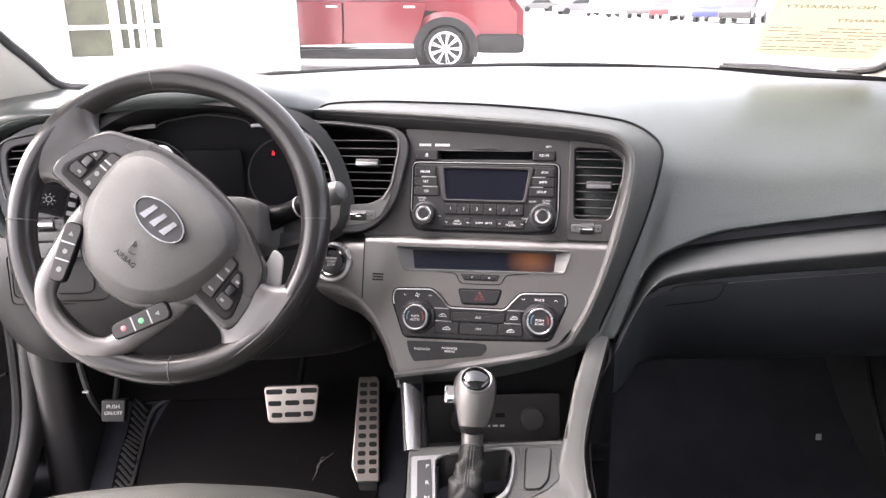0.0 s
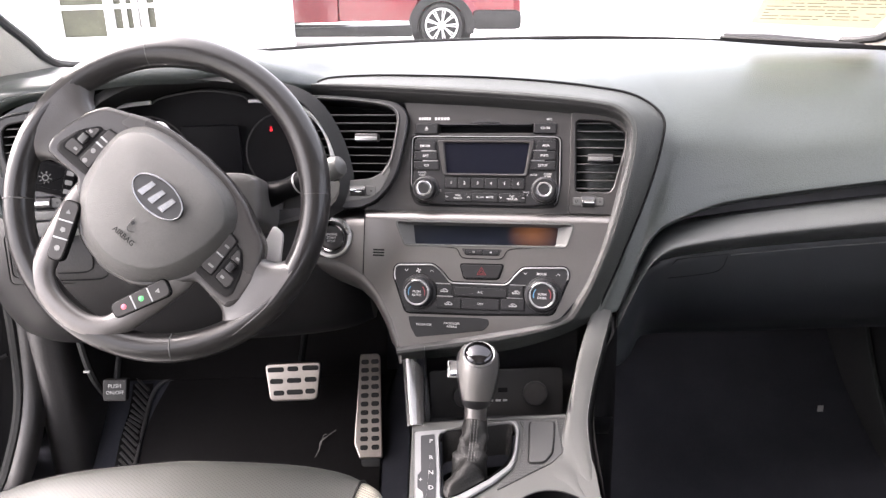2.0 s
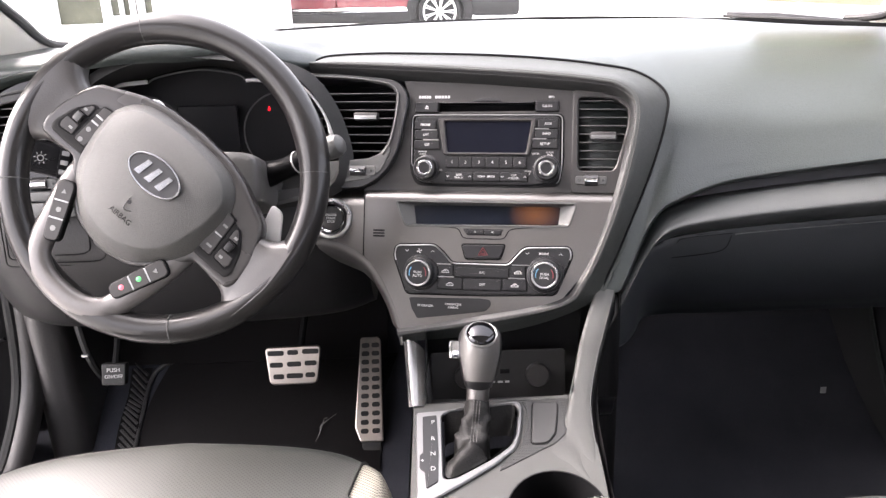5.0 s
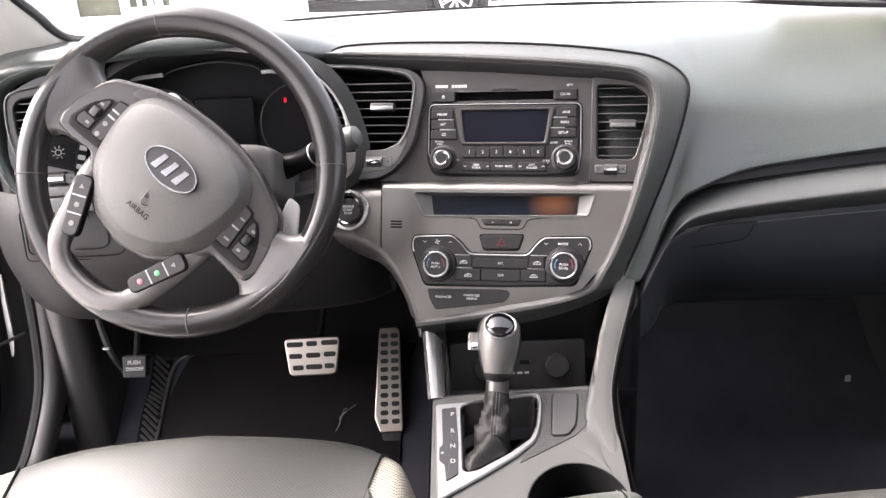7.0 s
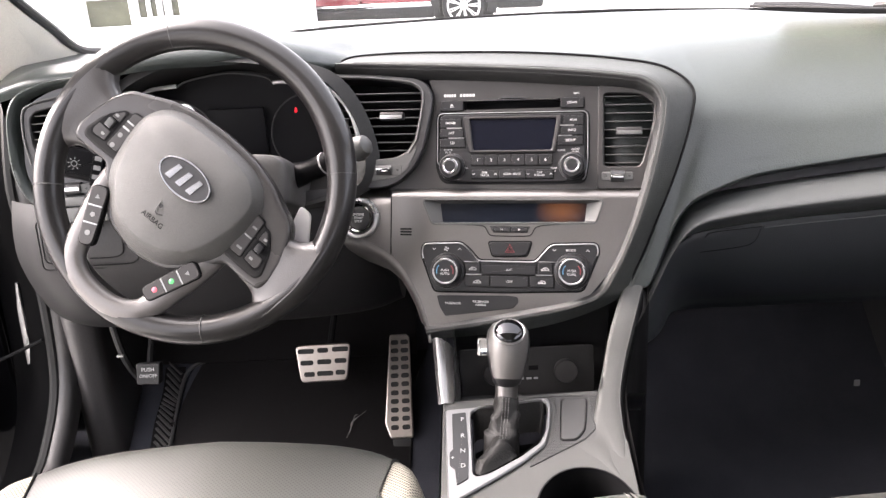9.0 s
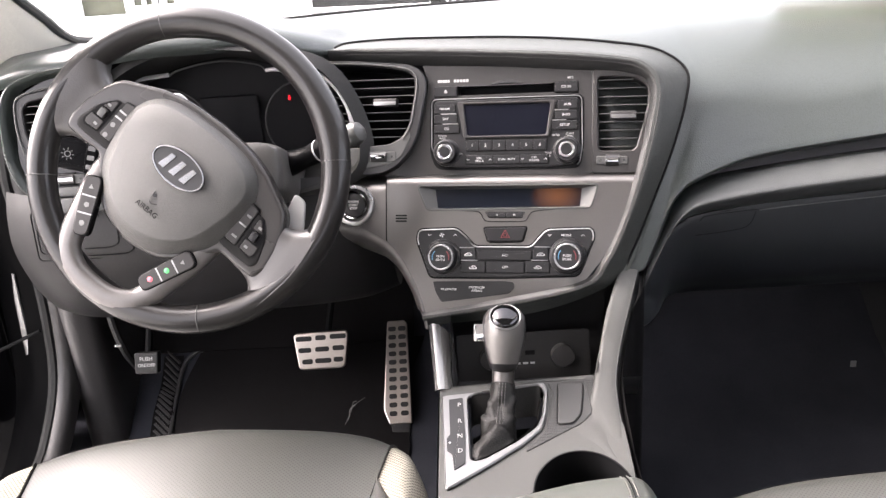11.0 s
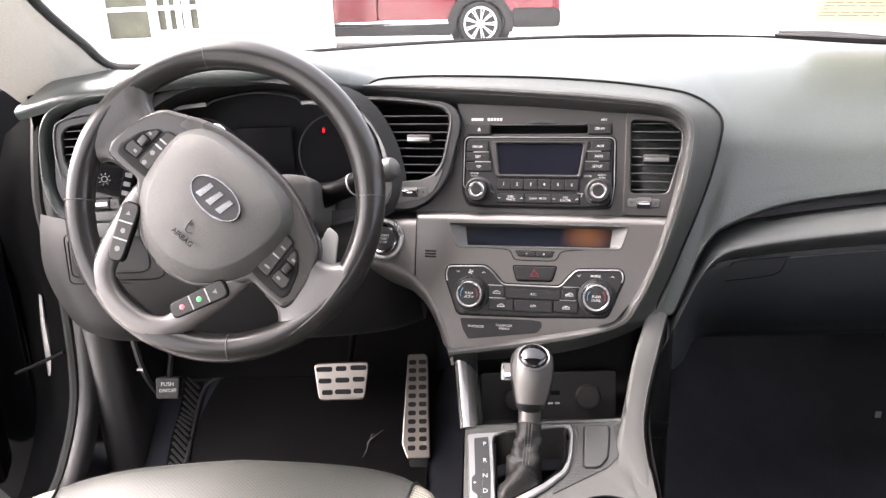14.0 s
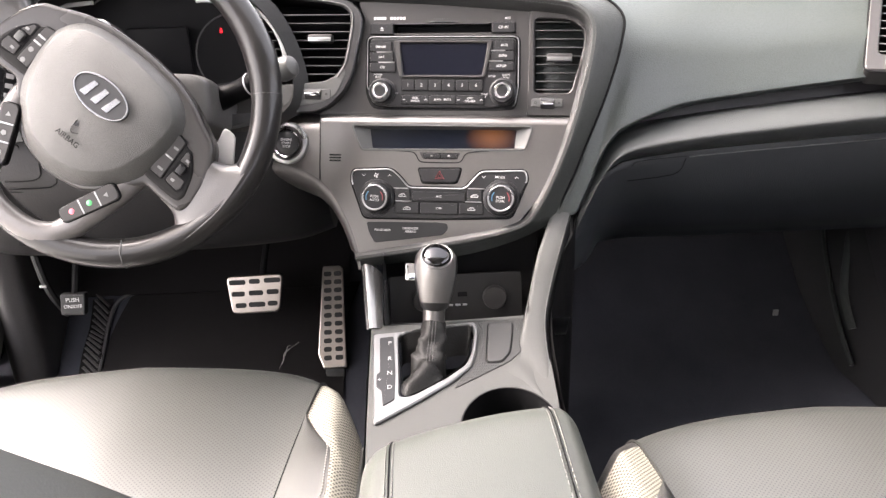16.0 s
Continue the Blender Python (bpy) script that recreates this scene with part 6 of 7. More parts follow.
for v0, v1, h in ((-0.0625, -0.0500, 0.0110), (-0.0840, -0.0645, 0.0150)):
    part("ribbed_strip", made(box, (0.012, (v0 + v1) / 2, h - 0.010), (0.075, v1 - v0, 0.020), 0.003), GREYTRIM, dash, "grey strip below the switches", m=LEFT)
for P in ([(-0.530, 0.794), (-0.500, 0.794), (-0.487, 0.797), (-0.481, 0.806), (-0.480, 0.835)], [(-0.535, 0.7835), (-0.482, 0.7835), (-0.467, 0.787), (-0.462, 0.797), (-0.462, 0.835)]):
    part("panel_joint", made(tube, crv([(x, 1.0435, z) for x, z in P], 5), 0.0010, 5), VOID, dash)
sun_mark = thing("light_switch", "black lighting switch drum with white lamp symbols", "switch", basis((-0.500, 1.018, 0.931), (1, 0.1, -0.30), (0.1, 0.25, 1)))
part("drum", made(prism, rrect(-0.028, -0.020, 0.030, 0.020, 0.006), -0.03, 0.0, 0.005), STALK, sun_mark)
bm = bmesh.new()
ring_plate(bm, disc(-0.010, 0.0, 0.0042, 18), disc(-0.010, 0.0, 0.0030, 18), 0.0, 0.0004, 0.0001)
for k in range(8):
    a = k * math.pi / 4
    tube(bm, [(-0.010 + 0.0055 * math.cos(a), 0.0055 * math.sin(a), 0.0003), (-0.010 + 0.0082 * math.cos(a), 0.0082 * math.sin(a), 0.0003)], 0.0006, 4)
part("lamp_symbol", bm, LEGEND, sun_mark)
part("collar", made(prism, rrect(0.012, -0.021, 0.026, 0.021, 0.002), -0.03, 0.002, 0.001), STALK, sun_mark)
for yy in (0.012, 0.0, -0.012):
    part("symbol", made(prism, rrect(0.0145, yy - 0.003, 0.0235, yy + 0.003, 0.001), 0.0015, 0.0023, 0.0001), LEGEND, sun_mark)

# ---- console ----
console = thing("centre_console", "grey centre console with silver shifter surround and cup holder", "centre console", DECK)
# deck plate: light grey with a carbon-pattern inlay and the shifter bezel
DECKO = rounded(mm((-90, 14), (112, 22), (116, -30), (124, -62), (123.5, -113), (122.5, -150), (121, -230), (119, -420), (-92, -420), (-92, -150)), 0.006)
BEZO = rounded(mm((-88, -4), (-46, -1), (38, 11), (43, -2), (37, -42), (29, -66), (5, -88), (-34, -115), (-84, -147)), 0.007, 5)
BEZI = rounded(mm((-56, -10), (-45, -3), (34, 6), (36.5, -8), (31, -44), (23, -62), (-1, -82), (-40, -106), (-55, -108)), 0.006, 5)
part("shifter_bezel", made(ring_plate, BEZO, BEZI, -0.004, 0.0045, 0.0016), BEZEL, console, "satin silver shifter bezel")
DECKTRIM = material("satin_grey_console_plastic", (0.050, 0.051, 0.049), 0.56, grain=0.2, grain_scale=900, spec=0.3)
part("deck", made(holed, DECKO, [disc(0.066, -0.157, 0.0545, 40, 0.0585), inset(BEZI, -0.003 if area2(BEZI) > 0 else 0.003)], -0.012, 0.0), DECKTRIM, console, "light grey console deck")
# near-black sheet that stands in for the shade down inside the gaiter opening
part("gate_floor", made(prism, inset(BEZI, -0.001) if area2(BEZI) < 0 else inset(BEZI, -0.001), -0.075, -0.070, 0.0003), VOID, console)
gate = part("gear_strip", made(prism, rounded(mm((-79, -13), (-62, -11), (-60, -70), (-61, -112), (-74, -121), (-76, -98), (-82, -92), (-82, -74), (-78, -69)), 0.002), 0.003, 0.0058, 0.0005), BUTTON, console, "dark gear position strip")
for s, v in (("P", -23), ("R", -49), ("N", -72), ("D", -94)):
    lettering(gate, s, -0.0665, v / 1000, 0.006, 0.0085, DIM)
lettering(gate, "+", -0.0785, -0.082, 0.006, 0.008, DIM)
lettering(gate, "-", -0.0765, -0.104, 0.006, 0.008, DIM)
tex = rounded(mm((43, 13), (108, 17), (100, -15), (90, -42), (76, -57), (48, -73), (8, -96), (10, -89), (32, -69), (41, -40), (47, -2)), 0.003)
part("carbon_inlay", made(prism, tex, -0.002, 0.0010, 0.0003), CARBON, console, "woven carbon pattern inlay")
bm = bmesh.new()
for k in range(50):
    x = 0.008 + k * 0.0021
    ys = [v for v in [(-0.100 + 0.0042 * j) for j in range(32)]]
    run = []
    for y in ys:
        inside = False
        for a, b in zip(tex, tex[1:] + tex[:1]):
            if (a.y > y) != (b.y > y) and x < (b.x - a.x) * (y - a.y) / (b.y - a.y) + a.x:
                inside = not inside
        if inside and not (0.049 < x < 0.088 and -0.060 < y < 0.010):
            tube(bm, [(x - 0.0006, y - 0.0013, 0.0011), (x + 0.0006, y + 0.0013, 0.0011)], 0.0005, 3)
part("weave_ribs", bm, GREYTRIM, console, "fine raised weave")
pad = rounded(mm((56, 8), (86, 7), (83, -14), (77, -44), (66, -58), (48, -58)), 0.005)
part("pad_gap", made(prism, inset(pad, -0.0016 if area2(pad) > 0 else 0.0016), 0.0, 0.0013, 0.0002), VOID, console)
part("blank_pad", made(prism, pad, 0.0, 0.0030, 0.0012), CARBON, console, "grey rounded switch blank")
# front face, left side and the pocket under the stack
bm = bmesh.new()
smooth_sheet(bm, [[(-0.091, 0.20, z - 0.02), (-0.092, 0.10, z), (-0.092, 0.0, z), (-0.094, -0.15, z), (-0.094, -0.42, z)] for z in (0.0, -0.05, -0.15, -0.34)], 3, 3)
part("left_side", bm, DARK, console, "dark plastic console side")
bm = bmesh.new()
smooth_sheet(bm, [[(-0.096, 0.008, 0.0), (-0.100, 0.06, 0.008), (-0.104, 0.114, 0.016)], [(-0.089, 0.008, 0.003), (-0.094, 0.06, 0.012), (-0.098, 0.114, 0.020)], [(-0.075, 0.010, -0.001), (-0.078, 0.06, 0.006), (-0.083, 0.110, 0.013)], [(-0.068, 0.012, -0.012), (-0.070, 0.06, -0.010), (-0.074, 0.108, -0.004)], [(-0.066, 0.012, -0.04), (-0.068, 0.06, -0.04), (-0.072, 0.108, -0.03)]], 4, 4)
part("pocket_rail", bm, material("polished_dark_rail", (0.16, 0.16, 0.16), 0.2, metal=0.8), console, "polished silver pocket rail")
bm = bmesh.new()
smooth_sheet(bm, [[(x, 0.014, 0.001), (x, 0.020, -0.012), (x, 0.030, -0.045), (x, 0.060, -0.064), (x, 0.110, -0.072), (x, 0.150, -0.06), (x, 0.160, 0.0), (x, 0.162, 0.03)] for x in (-0.076, 0.02, 0.16)], 3, 3)
part("pocket", bm, BLACK, console, "open storage pocket")
for xa, xb, z in ((-0.0745, -0.0745, 0.03), (0.104, 0.140, 0.02)):
    part("pocket_wall", made(sheet, [[(xa, 0.012, z), (xb, 0.17, z)], [(xa, 0.012, -0.08), (xb, 0.17, -0.08)]]), BLACK, console)
sock = part("socket_plate", made(prism, rrect(-0.070, -0.068, 0.112, -0.001, 0.006), 0.0, 0.003, 0.001), material("charcoal_socket_plate", (0.015, 0.0145, 0.0145), 0.45), console, "black socket plate", m=DECK.inverted() @ basis((0.04, 1.002, 0.652), (1, 0, 0), (0, 0.15, 1)))
for x in (-0.022, 0.074):
    c = part("socket_cap", made(lathe, [(0.0165, 0), (0.0165, 0.006), (0.015, 0.0085), (0.0005, 0.009)], 28, True, True), material("grey_socket_cap", (0.024, 0.023, 0.023), 0.4), sock, "round black socket cap", m=Matrix.Translation((x, -0.035, 0.003)))
part("usb_port", made(box, (0.030, -0.030, 0.0035), (0.013, 0.006, 0.002), 0.0006), VOID, sock)
for k, w in enumerate((5, 7, 6)):
    part("legend_bar", made(box, (0.014 + 0.0095 * k, -0.045, 0.0033), (w / 1000, 0.0028, 0.0003), 0.0), PAINTED, sock)
# right rail rising to the stack, and the dark wall outside it
bm = bmesh.new()
rail = [(0.2025, 0.994, 0.737), (0.181, 0.950, 0.702), (0.167, 0.920, 0.671), (0.1545, 0.882, 0.645), (0.1495, 0.850, 0.6272), (0.1520, 0.820, 0.6176), (0.1550, 0.795, 0.6095), (0.1575, 0.772, 0.6010)]
wid = [0.0125, 0.0135, 0.0125, 0.0125, 0.0145, 0.0110, 0.0075, 0.0045]
low = [0.0, 0.0, 0.05, 0.45, 0.85, 1.0, 1.0, 1.0]
runs = [1.0, 1.0, 1.3, 2.0, 2.6, 2.4, 1.6, 0.8]
secs = []
for (x, y, z), w, f, g in zip(rail, wid, low, runs):
    dz = 0.632 + 0.25 * (y - 0.88) + 0.0008
    h = z - dz
    wall = [(x - w - 0.0015, y + 0.001, z - 0.004), (x - w - 0.003, y + 0.003, z - 0.020), (x - w - 0.004, y + 0.004, z - 0.05), (x - w - 0.005, y + 0.004, z - 0.08)]
    run = [(x - w - 0.0012 * g, y, z - 0.22 * h), (x - w - 0.0035 * g, y, z - 0.60 * h), (x - w - 0.008 * g, y, z - 0.90 * h), (x - w - 0.015 * g, y, dz - 0.0012)]
    inn = [Vector(a).lerp(Vector(b), f) for a, b in zip(wall, run)]
    secs.append(inn[::-1] + [(x - w * 0.85, y, z + 0.0003), (x - w * 0.4, y, z + 0.001), (x + w * 0.3, y, z + 0.001), (x + w * 0.85, y, z - 0.0008), (x + w, y, z - 0.004), (x + w + 0.003, y + 0.002, z - 0.03)])
smooth_sheet(bm, secs, 4, 4)
part("side_rail", bm, DECKTRIM, console, "light grey rising side rail", m=DECK.inverted(), sharp=50)
bm = bmesh.new()
smooth_sheet(bm, [[(x + w + 0.0005, y + 0.002, z - 0.010), (x + w + 0.006, y + 0.003, z - 0.012), (x + w + 0.009, y + 0.006, z - 0.03), (x + w + 0.012, y + 0.02, z - 0.36)] for (x, y, z), w in zip([(0.215, 1.25, 0.80)] + rail + [(0.160, 0.69, 0.585), (0.160, 0.50, 0.54)], [0.016] + wid + [0.003, 0.003])], 4, 4)
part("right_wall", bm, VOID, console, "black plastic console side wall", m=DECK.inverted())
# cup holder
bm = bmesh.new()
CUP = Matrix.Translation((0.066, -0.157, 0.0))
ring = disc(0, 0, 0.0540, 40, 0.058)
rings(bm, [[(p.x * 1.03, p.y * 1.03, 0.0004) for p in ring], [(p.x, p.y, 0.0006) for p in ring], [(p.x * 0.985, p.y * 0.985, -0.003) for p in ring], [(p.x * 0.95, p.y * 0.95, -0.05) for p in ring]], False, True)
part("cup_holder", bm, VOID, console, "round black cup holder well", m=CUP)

# ---- gear shifter ----
shifter = thing("gear_shifter", "silver and black gear knob over a leather gaiter", "gear shifter")
ax0, ax1 = Vector((0.026, 0.860, 0.633)), Vector((0.035, 0.906, 0.7335))
SH = basis(ax0, (1, 0, 0), (0, 1, 0))
d = (ax1 - ax0)
zax = d.normalized()
xax = Vector((1, 0, 0)) - zax * zax.x
xax.normalize()
SH = Matrix((xax, zax.cross(xax), zax)).transposed().to_4x4()
SH.translation = ax0
shifter.matrix_basis = SH
hgt = d.length
part("knob_body", made(lathe, [(0.010, hgt - 0.078), (0.0165, hgt - 0.072), (0.0215, hgt - 0.055), (0.0255, hgt - 0.036), (0.0268, hgt - 0.022), (0.0250, hgt - 0.010), (0.0195, hgt - 0.002), (0.010, hgt + 0.0015), (0.001, hgt + 0.002)], 32, sy=1.15), BUTTON, shifter, "black knob body")
bm = bmesh.new()
pr = [(0.0192, -0.066), (0.0222, -0.055), (0.0262, -0.036), (0.0275, -0.021), (0.0257, -0.009), (0.0200, 0.000)]
rings(bm, [[(r * math.cos(a), -1.15 * r * math.sin(a), hgt + z) for a in [math.pi * (0.16 + 0.68 * j / 14) for j in range(15)]] for r, z in pr], closed=False)
thicken(bm, 0.0012)
part("front_shell", bm, material("satin_grey_knob_shell", (0.155, 0.15, 0.145), 0.36, metal=0.6), shifter, "satin grey front shell")
bm = bmesh.new()
lathe(bm, [(0.0178 * math.cos(a), 0.0085 * math.sin(a)) for a in [math.pi / 2 * k / 12 for k in range(12)]] + [(0.0004, 0.0085)], 36)
# the dark cabin mirrored in the chrome is put into its base colour
part("chrome_cap", bm, material("chrome_with_dark_reflection", (0.055, 0.055, 0.058), 0.05, metal=1.0, blotch=0.02), shifter, "domed chrome cap", m=Matrix.Translation((0, -0.0235, hgt - 0.0100)) @ Matrix.Rotation(radians(50), 4, "X"))
bm = bmesh.new()
lathe(bm, [(0.0172, -0.001), (0.0190, -0.001), (0.0194, 0.0006), (0.0186, 0.0016), (0.0174, 0.0012)], 36, False, False)
part("cap_ring", bm, SATIN, shifter, "bright chrome ring", m=Matrix.Translation((0, -0.0235, hgt - 0.0100)) @ Matrix.Rotation(radians(50), 4, "X"))
part("release_button", made(box, (-0.030, 0.0, hgt - 0.030), (0.014, 0.016, 0.022), 0.003), CHROME, shifter, "chrome release button")
part("collar", made(lathe, [(0.011, hgt - 0.092), (0.0135, hgt - 0.090), (0.0135, hgt - 0.074), (0.011, hgt - 0.072)], 24), FASCIA, shifter, "dark metal collar")
bm = bmesh.new()
# it falls from the collar, spreads over the opening and tucks deep down at its sides
inv = SH.inverted()
RIMG = crv(mm((-51, -9), (-30, -4), (0, 1), (31, 4), (32.5, -12), (27, -44), (19, -60), (-3, -80), (-38, -102), (-52, -103), (-53, -70), (-53, -35)), 5, True)
gedge = [inv @ (DECK @ Vector((q.x, q.y, 0.0030))) for q in RIMG]
neck = Vector((0, 0, hgt - 0.086))
foot = inv @ (DECK @ Vector((-0.019, -0.050, 0.002)))
rowsg = []
K = len(gedge)
for s in [k / 26 for k in range(27)]:
    row = []
    for i, e in enumerate(gedge):
        a = math.atan2(RIMG[i].y + 0.047, RIMG[i].x + 0.015)
        front = max(0.0, math.cos(a + math.pi * 0.56)) ** 1.1
        d = Vector((math.cos(a), math.sin(a), 0))
        if s < 0.62:
            t = s / 0.62
            r = interp(t, [(0, 0.0125), (0.18, 0.0150), (0.5, 0.0155), (0.8, 0.0175), (1.0, 0.0205)])
            q = neck.lerp(foot, t ** 1.15) + d * r
            q.z += -0.004 * math.sin(math.pi * t)
        else:
            t = (s - 0.62) / 0.38
            b = foot + d * 0.0205
            q = b.lerp(e, t)
            q.z += -0.055 * (1 - front) * math.sin(math.pi * t) ** 0.45 + 0.006 * front * math.sin(math.pi * t)
        w = math.sin(math.pi * s) ** 0.7
        fold = w * (0.0019 * math.sin(3 * a + 9 * s) + 0.0008 * math.sin(5 * a - 15 * s + 1) + 0.0007 * math.sin(30 * s + 3 * a) + 0.0006 * math.sin(47 * s - 2 * a))
        q += d * fold + Vector((0, 0, fold * 0.5))
        row.append(q)
    rowsg.append(row + row[:1])
sheet(bm, rowsg)
sides = []
for f in bm.faces:
    c = DECK.inverted() @ (SH @ f.calc_center_median())
    a = math.atan2(c.y + 0.047, c.x + 0.015)
    if c.z < -0.012 and max(0.0, math.cos(a + math.pi * 0.56)) < 0.75:
        sides.append(f)
bmesh.ops.delete(bm, geom=sides, context="FACES")
gai = part("gaiter", bm, material("black_gaiter_leather", (0.008, 0.0078, 0.0076), 0.5, grain=0.5, grain_scale=450, cells=True, spec=0.22), shifter, "creased black leather gaiter", sharp=70)
bm = bmesh.new()
jmin = min(range(K), key=lambda k: abs(math.atan2(RIMG[k].y + 0.047, RIMG[k].x + 0.015) + math.pi * 0.50))
for off in (-0.0035, 0.0, 0.0035):
    line = [rowsg[k][jmin] + Vector((off, -0.0006, 0.0006)) for k in range(1, 18)]
    for a, b in zip(line, line[1:]):
        n = max(1, int((b - a).length / 0.004))
        for k in range(n):
            tube(bm, [a.lerp(b, (k + 0.15) / n), a.lerp(b, (k + 0.8) / n)], 0.0006, 4)
part("gaiter_stitching", bm, DARKSTITCH, gai)


# ---- seats ----
BACKHIDE = material("grey_backrest_leather", (0.062, 0.064, 0.056), 0.45, grain=0.12, grain_scale=700, cells=True)


def front_seat(name, label, cx, yf, z0, corner, power, mesh_end):
    """A seat: perforated centre, dark side bolsters with pale stitching, cream mesh at the edges, backrest and head restraint."""
    t = thing(name, label, "car seat", Matrix.Translation((cx, yf, z0)), group="front seats")
    HW = 0.275

    def front(x):
        return -corner * (min(1.0, abs(x) / HW)) ** power

    def top(x, s):
        """s 0 at the back, 1 at the front edge, to 1.35 down the front."""
        a = abs(x) / HW
        yb = -0.56
        yfr = front(x) - 0.035
        bol = 0.030 * max(0.0, (a - 0.62) / 0.38) ** 1.5 * (1 if s < 0.75 else max(0.0, 1 - (s - 0.75) / 0.45)) - 0.035 * max(0.0, a - 0.90) / 0.10
        dip = -0.045 * (1 - min(s, 1.0)) ** 1.1 - 0.012 * math.cos(math.pi * min(s, 1.0)) * (1 - a)
        if s <= 1:
            return Vector((x, yb + (yfr - yb) * s, dip + bol + 0.006 * math.sin(math.pi * s)))
        b = (s - 1) / 0.35
        if b < 0.5:
            an = b / 0.5 * math.pi / 2
            return Vector((x, yfr + 0.035 * math.sin(an), dip + bol - 0.035 * (1 - math.cos(an))))
        return Vector((x, yfr + 0.035 - 0.02 * (b - 0.5), dip + bol - 0.035 - 0.26 * (b - 0.5) / 0.5 * 0.5))

    S = [k / 24 for k in range(25)] + [1 + 0.35 * k / 12 for k in range(1, 13)]

    def panel(nm, xa, xb, mat, lab="", n=12, lift=0.0, s0=0.0, s1=1.35):
        bm = bmesh.new()
        ss = [s for s in S if s0 - 1e-6 <= s <= s1 + 1e-6]
        sheet(bm, [[top(xa(s) + (xb(s) - xa(s)) * i / n, s) + Vector((0, 0, lift * math.sin(math.pi * i / n))) for i in range(n + 1)] for s in ss])
        return part(nm, bm, mat, t, lab, sharp=60)
    e1 = lambda s: 0.185 + 0.035 * max(0.0, (s - 0.55) / 0.45)
    arc = lambda u: math.sqrt(1 - (1 - max(0.0, min(1.0, u))) ** 2)
    for sx in (-1, 1):
        panel("bolster", lambda s: sx * e1(s), lambda s: sx * min(e1(s) + 0.0005 + 0.052 * arc((0.84 - s) / 0.13), 0.2455), SEATHIDE, "dark leather side bolster", 6, 0.004)
        mesh_in = lambda s: sx * min(e1(s) + 0.001 + 0.052 * arc((0.84 - s) / 0.13), 0.246)
        panel("mesh_panel", mesh_in, lambda s: sx * HW, CREAM, "cream mesh cloth side panel", 8, 0.003, 0.0, mesh_end)
        panel("front_corner", lambda s: sx * e1(s), lambda s: sx * HW, SEATHIDE, "dark leather front corner", 8, 0.0, mesh_end - 0.012, 1.35)
        bm = bmesh.new()
        prev = None
        for k in range(0, 170):
            s = 0.02 + k / 170 * 0.78
            p = top(mesh_in(s) - sx * 0.004, s) + Vector((0, 0, 0.0022))
            if prev is not None and k % 2:
                tube(bm, [prev, p], 0.0007, 4)
            prev = p
        part("stitching", bm, STITCH, t, "pale contrast stitching")
        bm = bmesh.new()
        tube(bm, [top(sx * e1(s), s) - Vector((0, 0, 0.0006)) for s in S[:30]], 0.0013, 6)
        part("seam", bm, VOID, t)
        bm = bmesh.new()
        sheet(bm, [[top(sx * HW, s) for s in S[:31]], [top(sx * HW, s) + Vector((sx * 0.006, 0, -0.02)) for s in S[:31]], [top(sx * HW, s) + Vector((sx * 0.004, -0.01, -0.16)) for s in S[:31]]])
        part("side_skirt", bm, SEATHIDE, t, "dark leather side skirt")
        bm = bmesh.new()
        tube(bm, [top(sx * HW, s) + Vector((sx * 0.001, 0, 0.001)) for s in S[:31]], 0.0032, 6)
        part("piping", bm, SEATHIDE, t)
    panel("cushion_centre", lambda s: -e1(s), lambda s: e1(s), PERF, "perforated charcoal leather centre", 28, 0.010, 0.0, 1.07)
    panel("front_roll", lambda s: -e1(s), lambda s: e1(s), SEATHIDE, "smooth leather front roll", 28, 0.010, 1.05, 1.35)
    bm = bmesh.new()
    tube(bm, [top(e1(1.06) * (i / 12 - 1), 1.06) + Vector((0, 0, 0.010 * math.sin(math.pi * i / 24) + 0.0002)) for i in range(25)], 0.0008, 5)
    part("front_seam", bm, VOID, t)
    # backrest, leaning back
    bm = bmesh.new()
    rows = []
    for k in range(11):
        s = k / 10
        w = interp(s, [(0, 0.235), (0.46, 0.227), (0.70, 0.140), (1, 0.12)])
        y, z = -0.518 - 0.25 * s, 0.00 + 0.56 * s
        bulge = 0.045 * math.sin(math.pi * min(1, 0.15 + 0.8 * s))
        rows.append([(-w, y - 0.09, z), (-w - 0.006, y - 0.01, z), (-w * 0.94, y + 0.050 + bulge * 0.4, z), (-w * 0.72, y + 0.030, z), (0, y + bulge * 0.35, z), (w * 0.72, y + 0.030, z), (w * 0.94, y + 0.050 + bulge * 0.4, z), (w + 0.006, y - 0.01, z), (w, y - 0.09, z), (0, y - 0.12, z), (-w, y - 0.09, z)])
    rows.append([(x * 0.8, y * 0.2 + -0.77 * 0.8, 0.60) for x, y, z in rows[-1]])
    smooth_sheet(bm, rows, 4, 2)
    part("backrest", bm, BACKHIDE, t, "dark leather backrest", sharp=60)
    part("head_restraint", made(box, (0, -0.80, 0.70), (0.25, 0.09, 0.16), 0.035), SEATHIDE, t, "dark leather head restraint")
    part("base", made(box, (0, -0.26, -0.20), (0.44, 0.44, 0.14), 0.02), DARK, t, "black seat base and rails")
    return t


front_seat("front_seat", "charcoal perforated leather driver seat with cream mesh edges", -0.335, 0.905, 0.577, 0.125, 6.5, 1.14)
front_seat("front_seat", "charcoal perforated leather passenger seat with cream mesh edges", 0.474, 0.802, 0.544, 0.070, 4.5, 1.0)

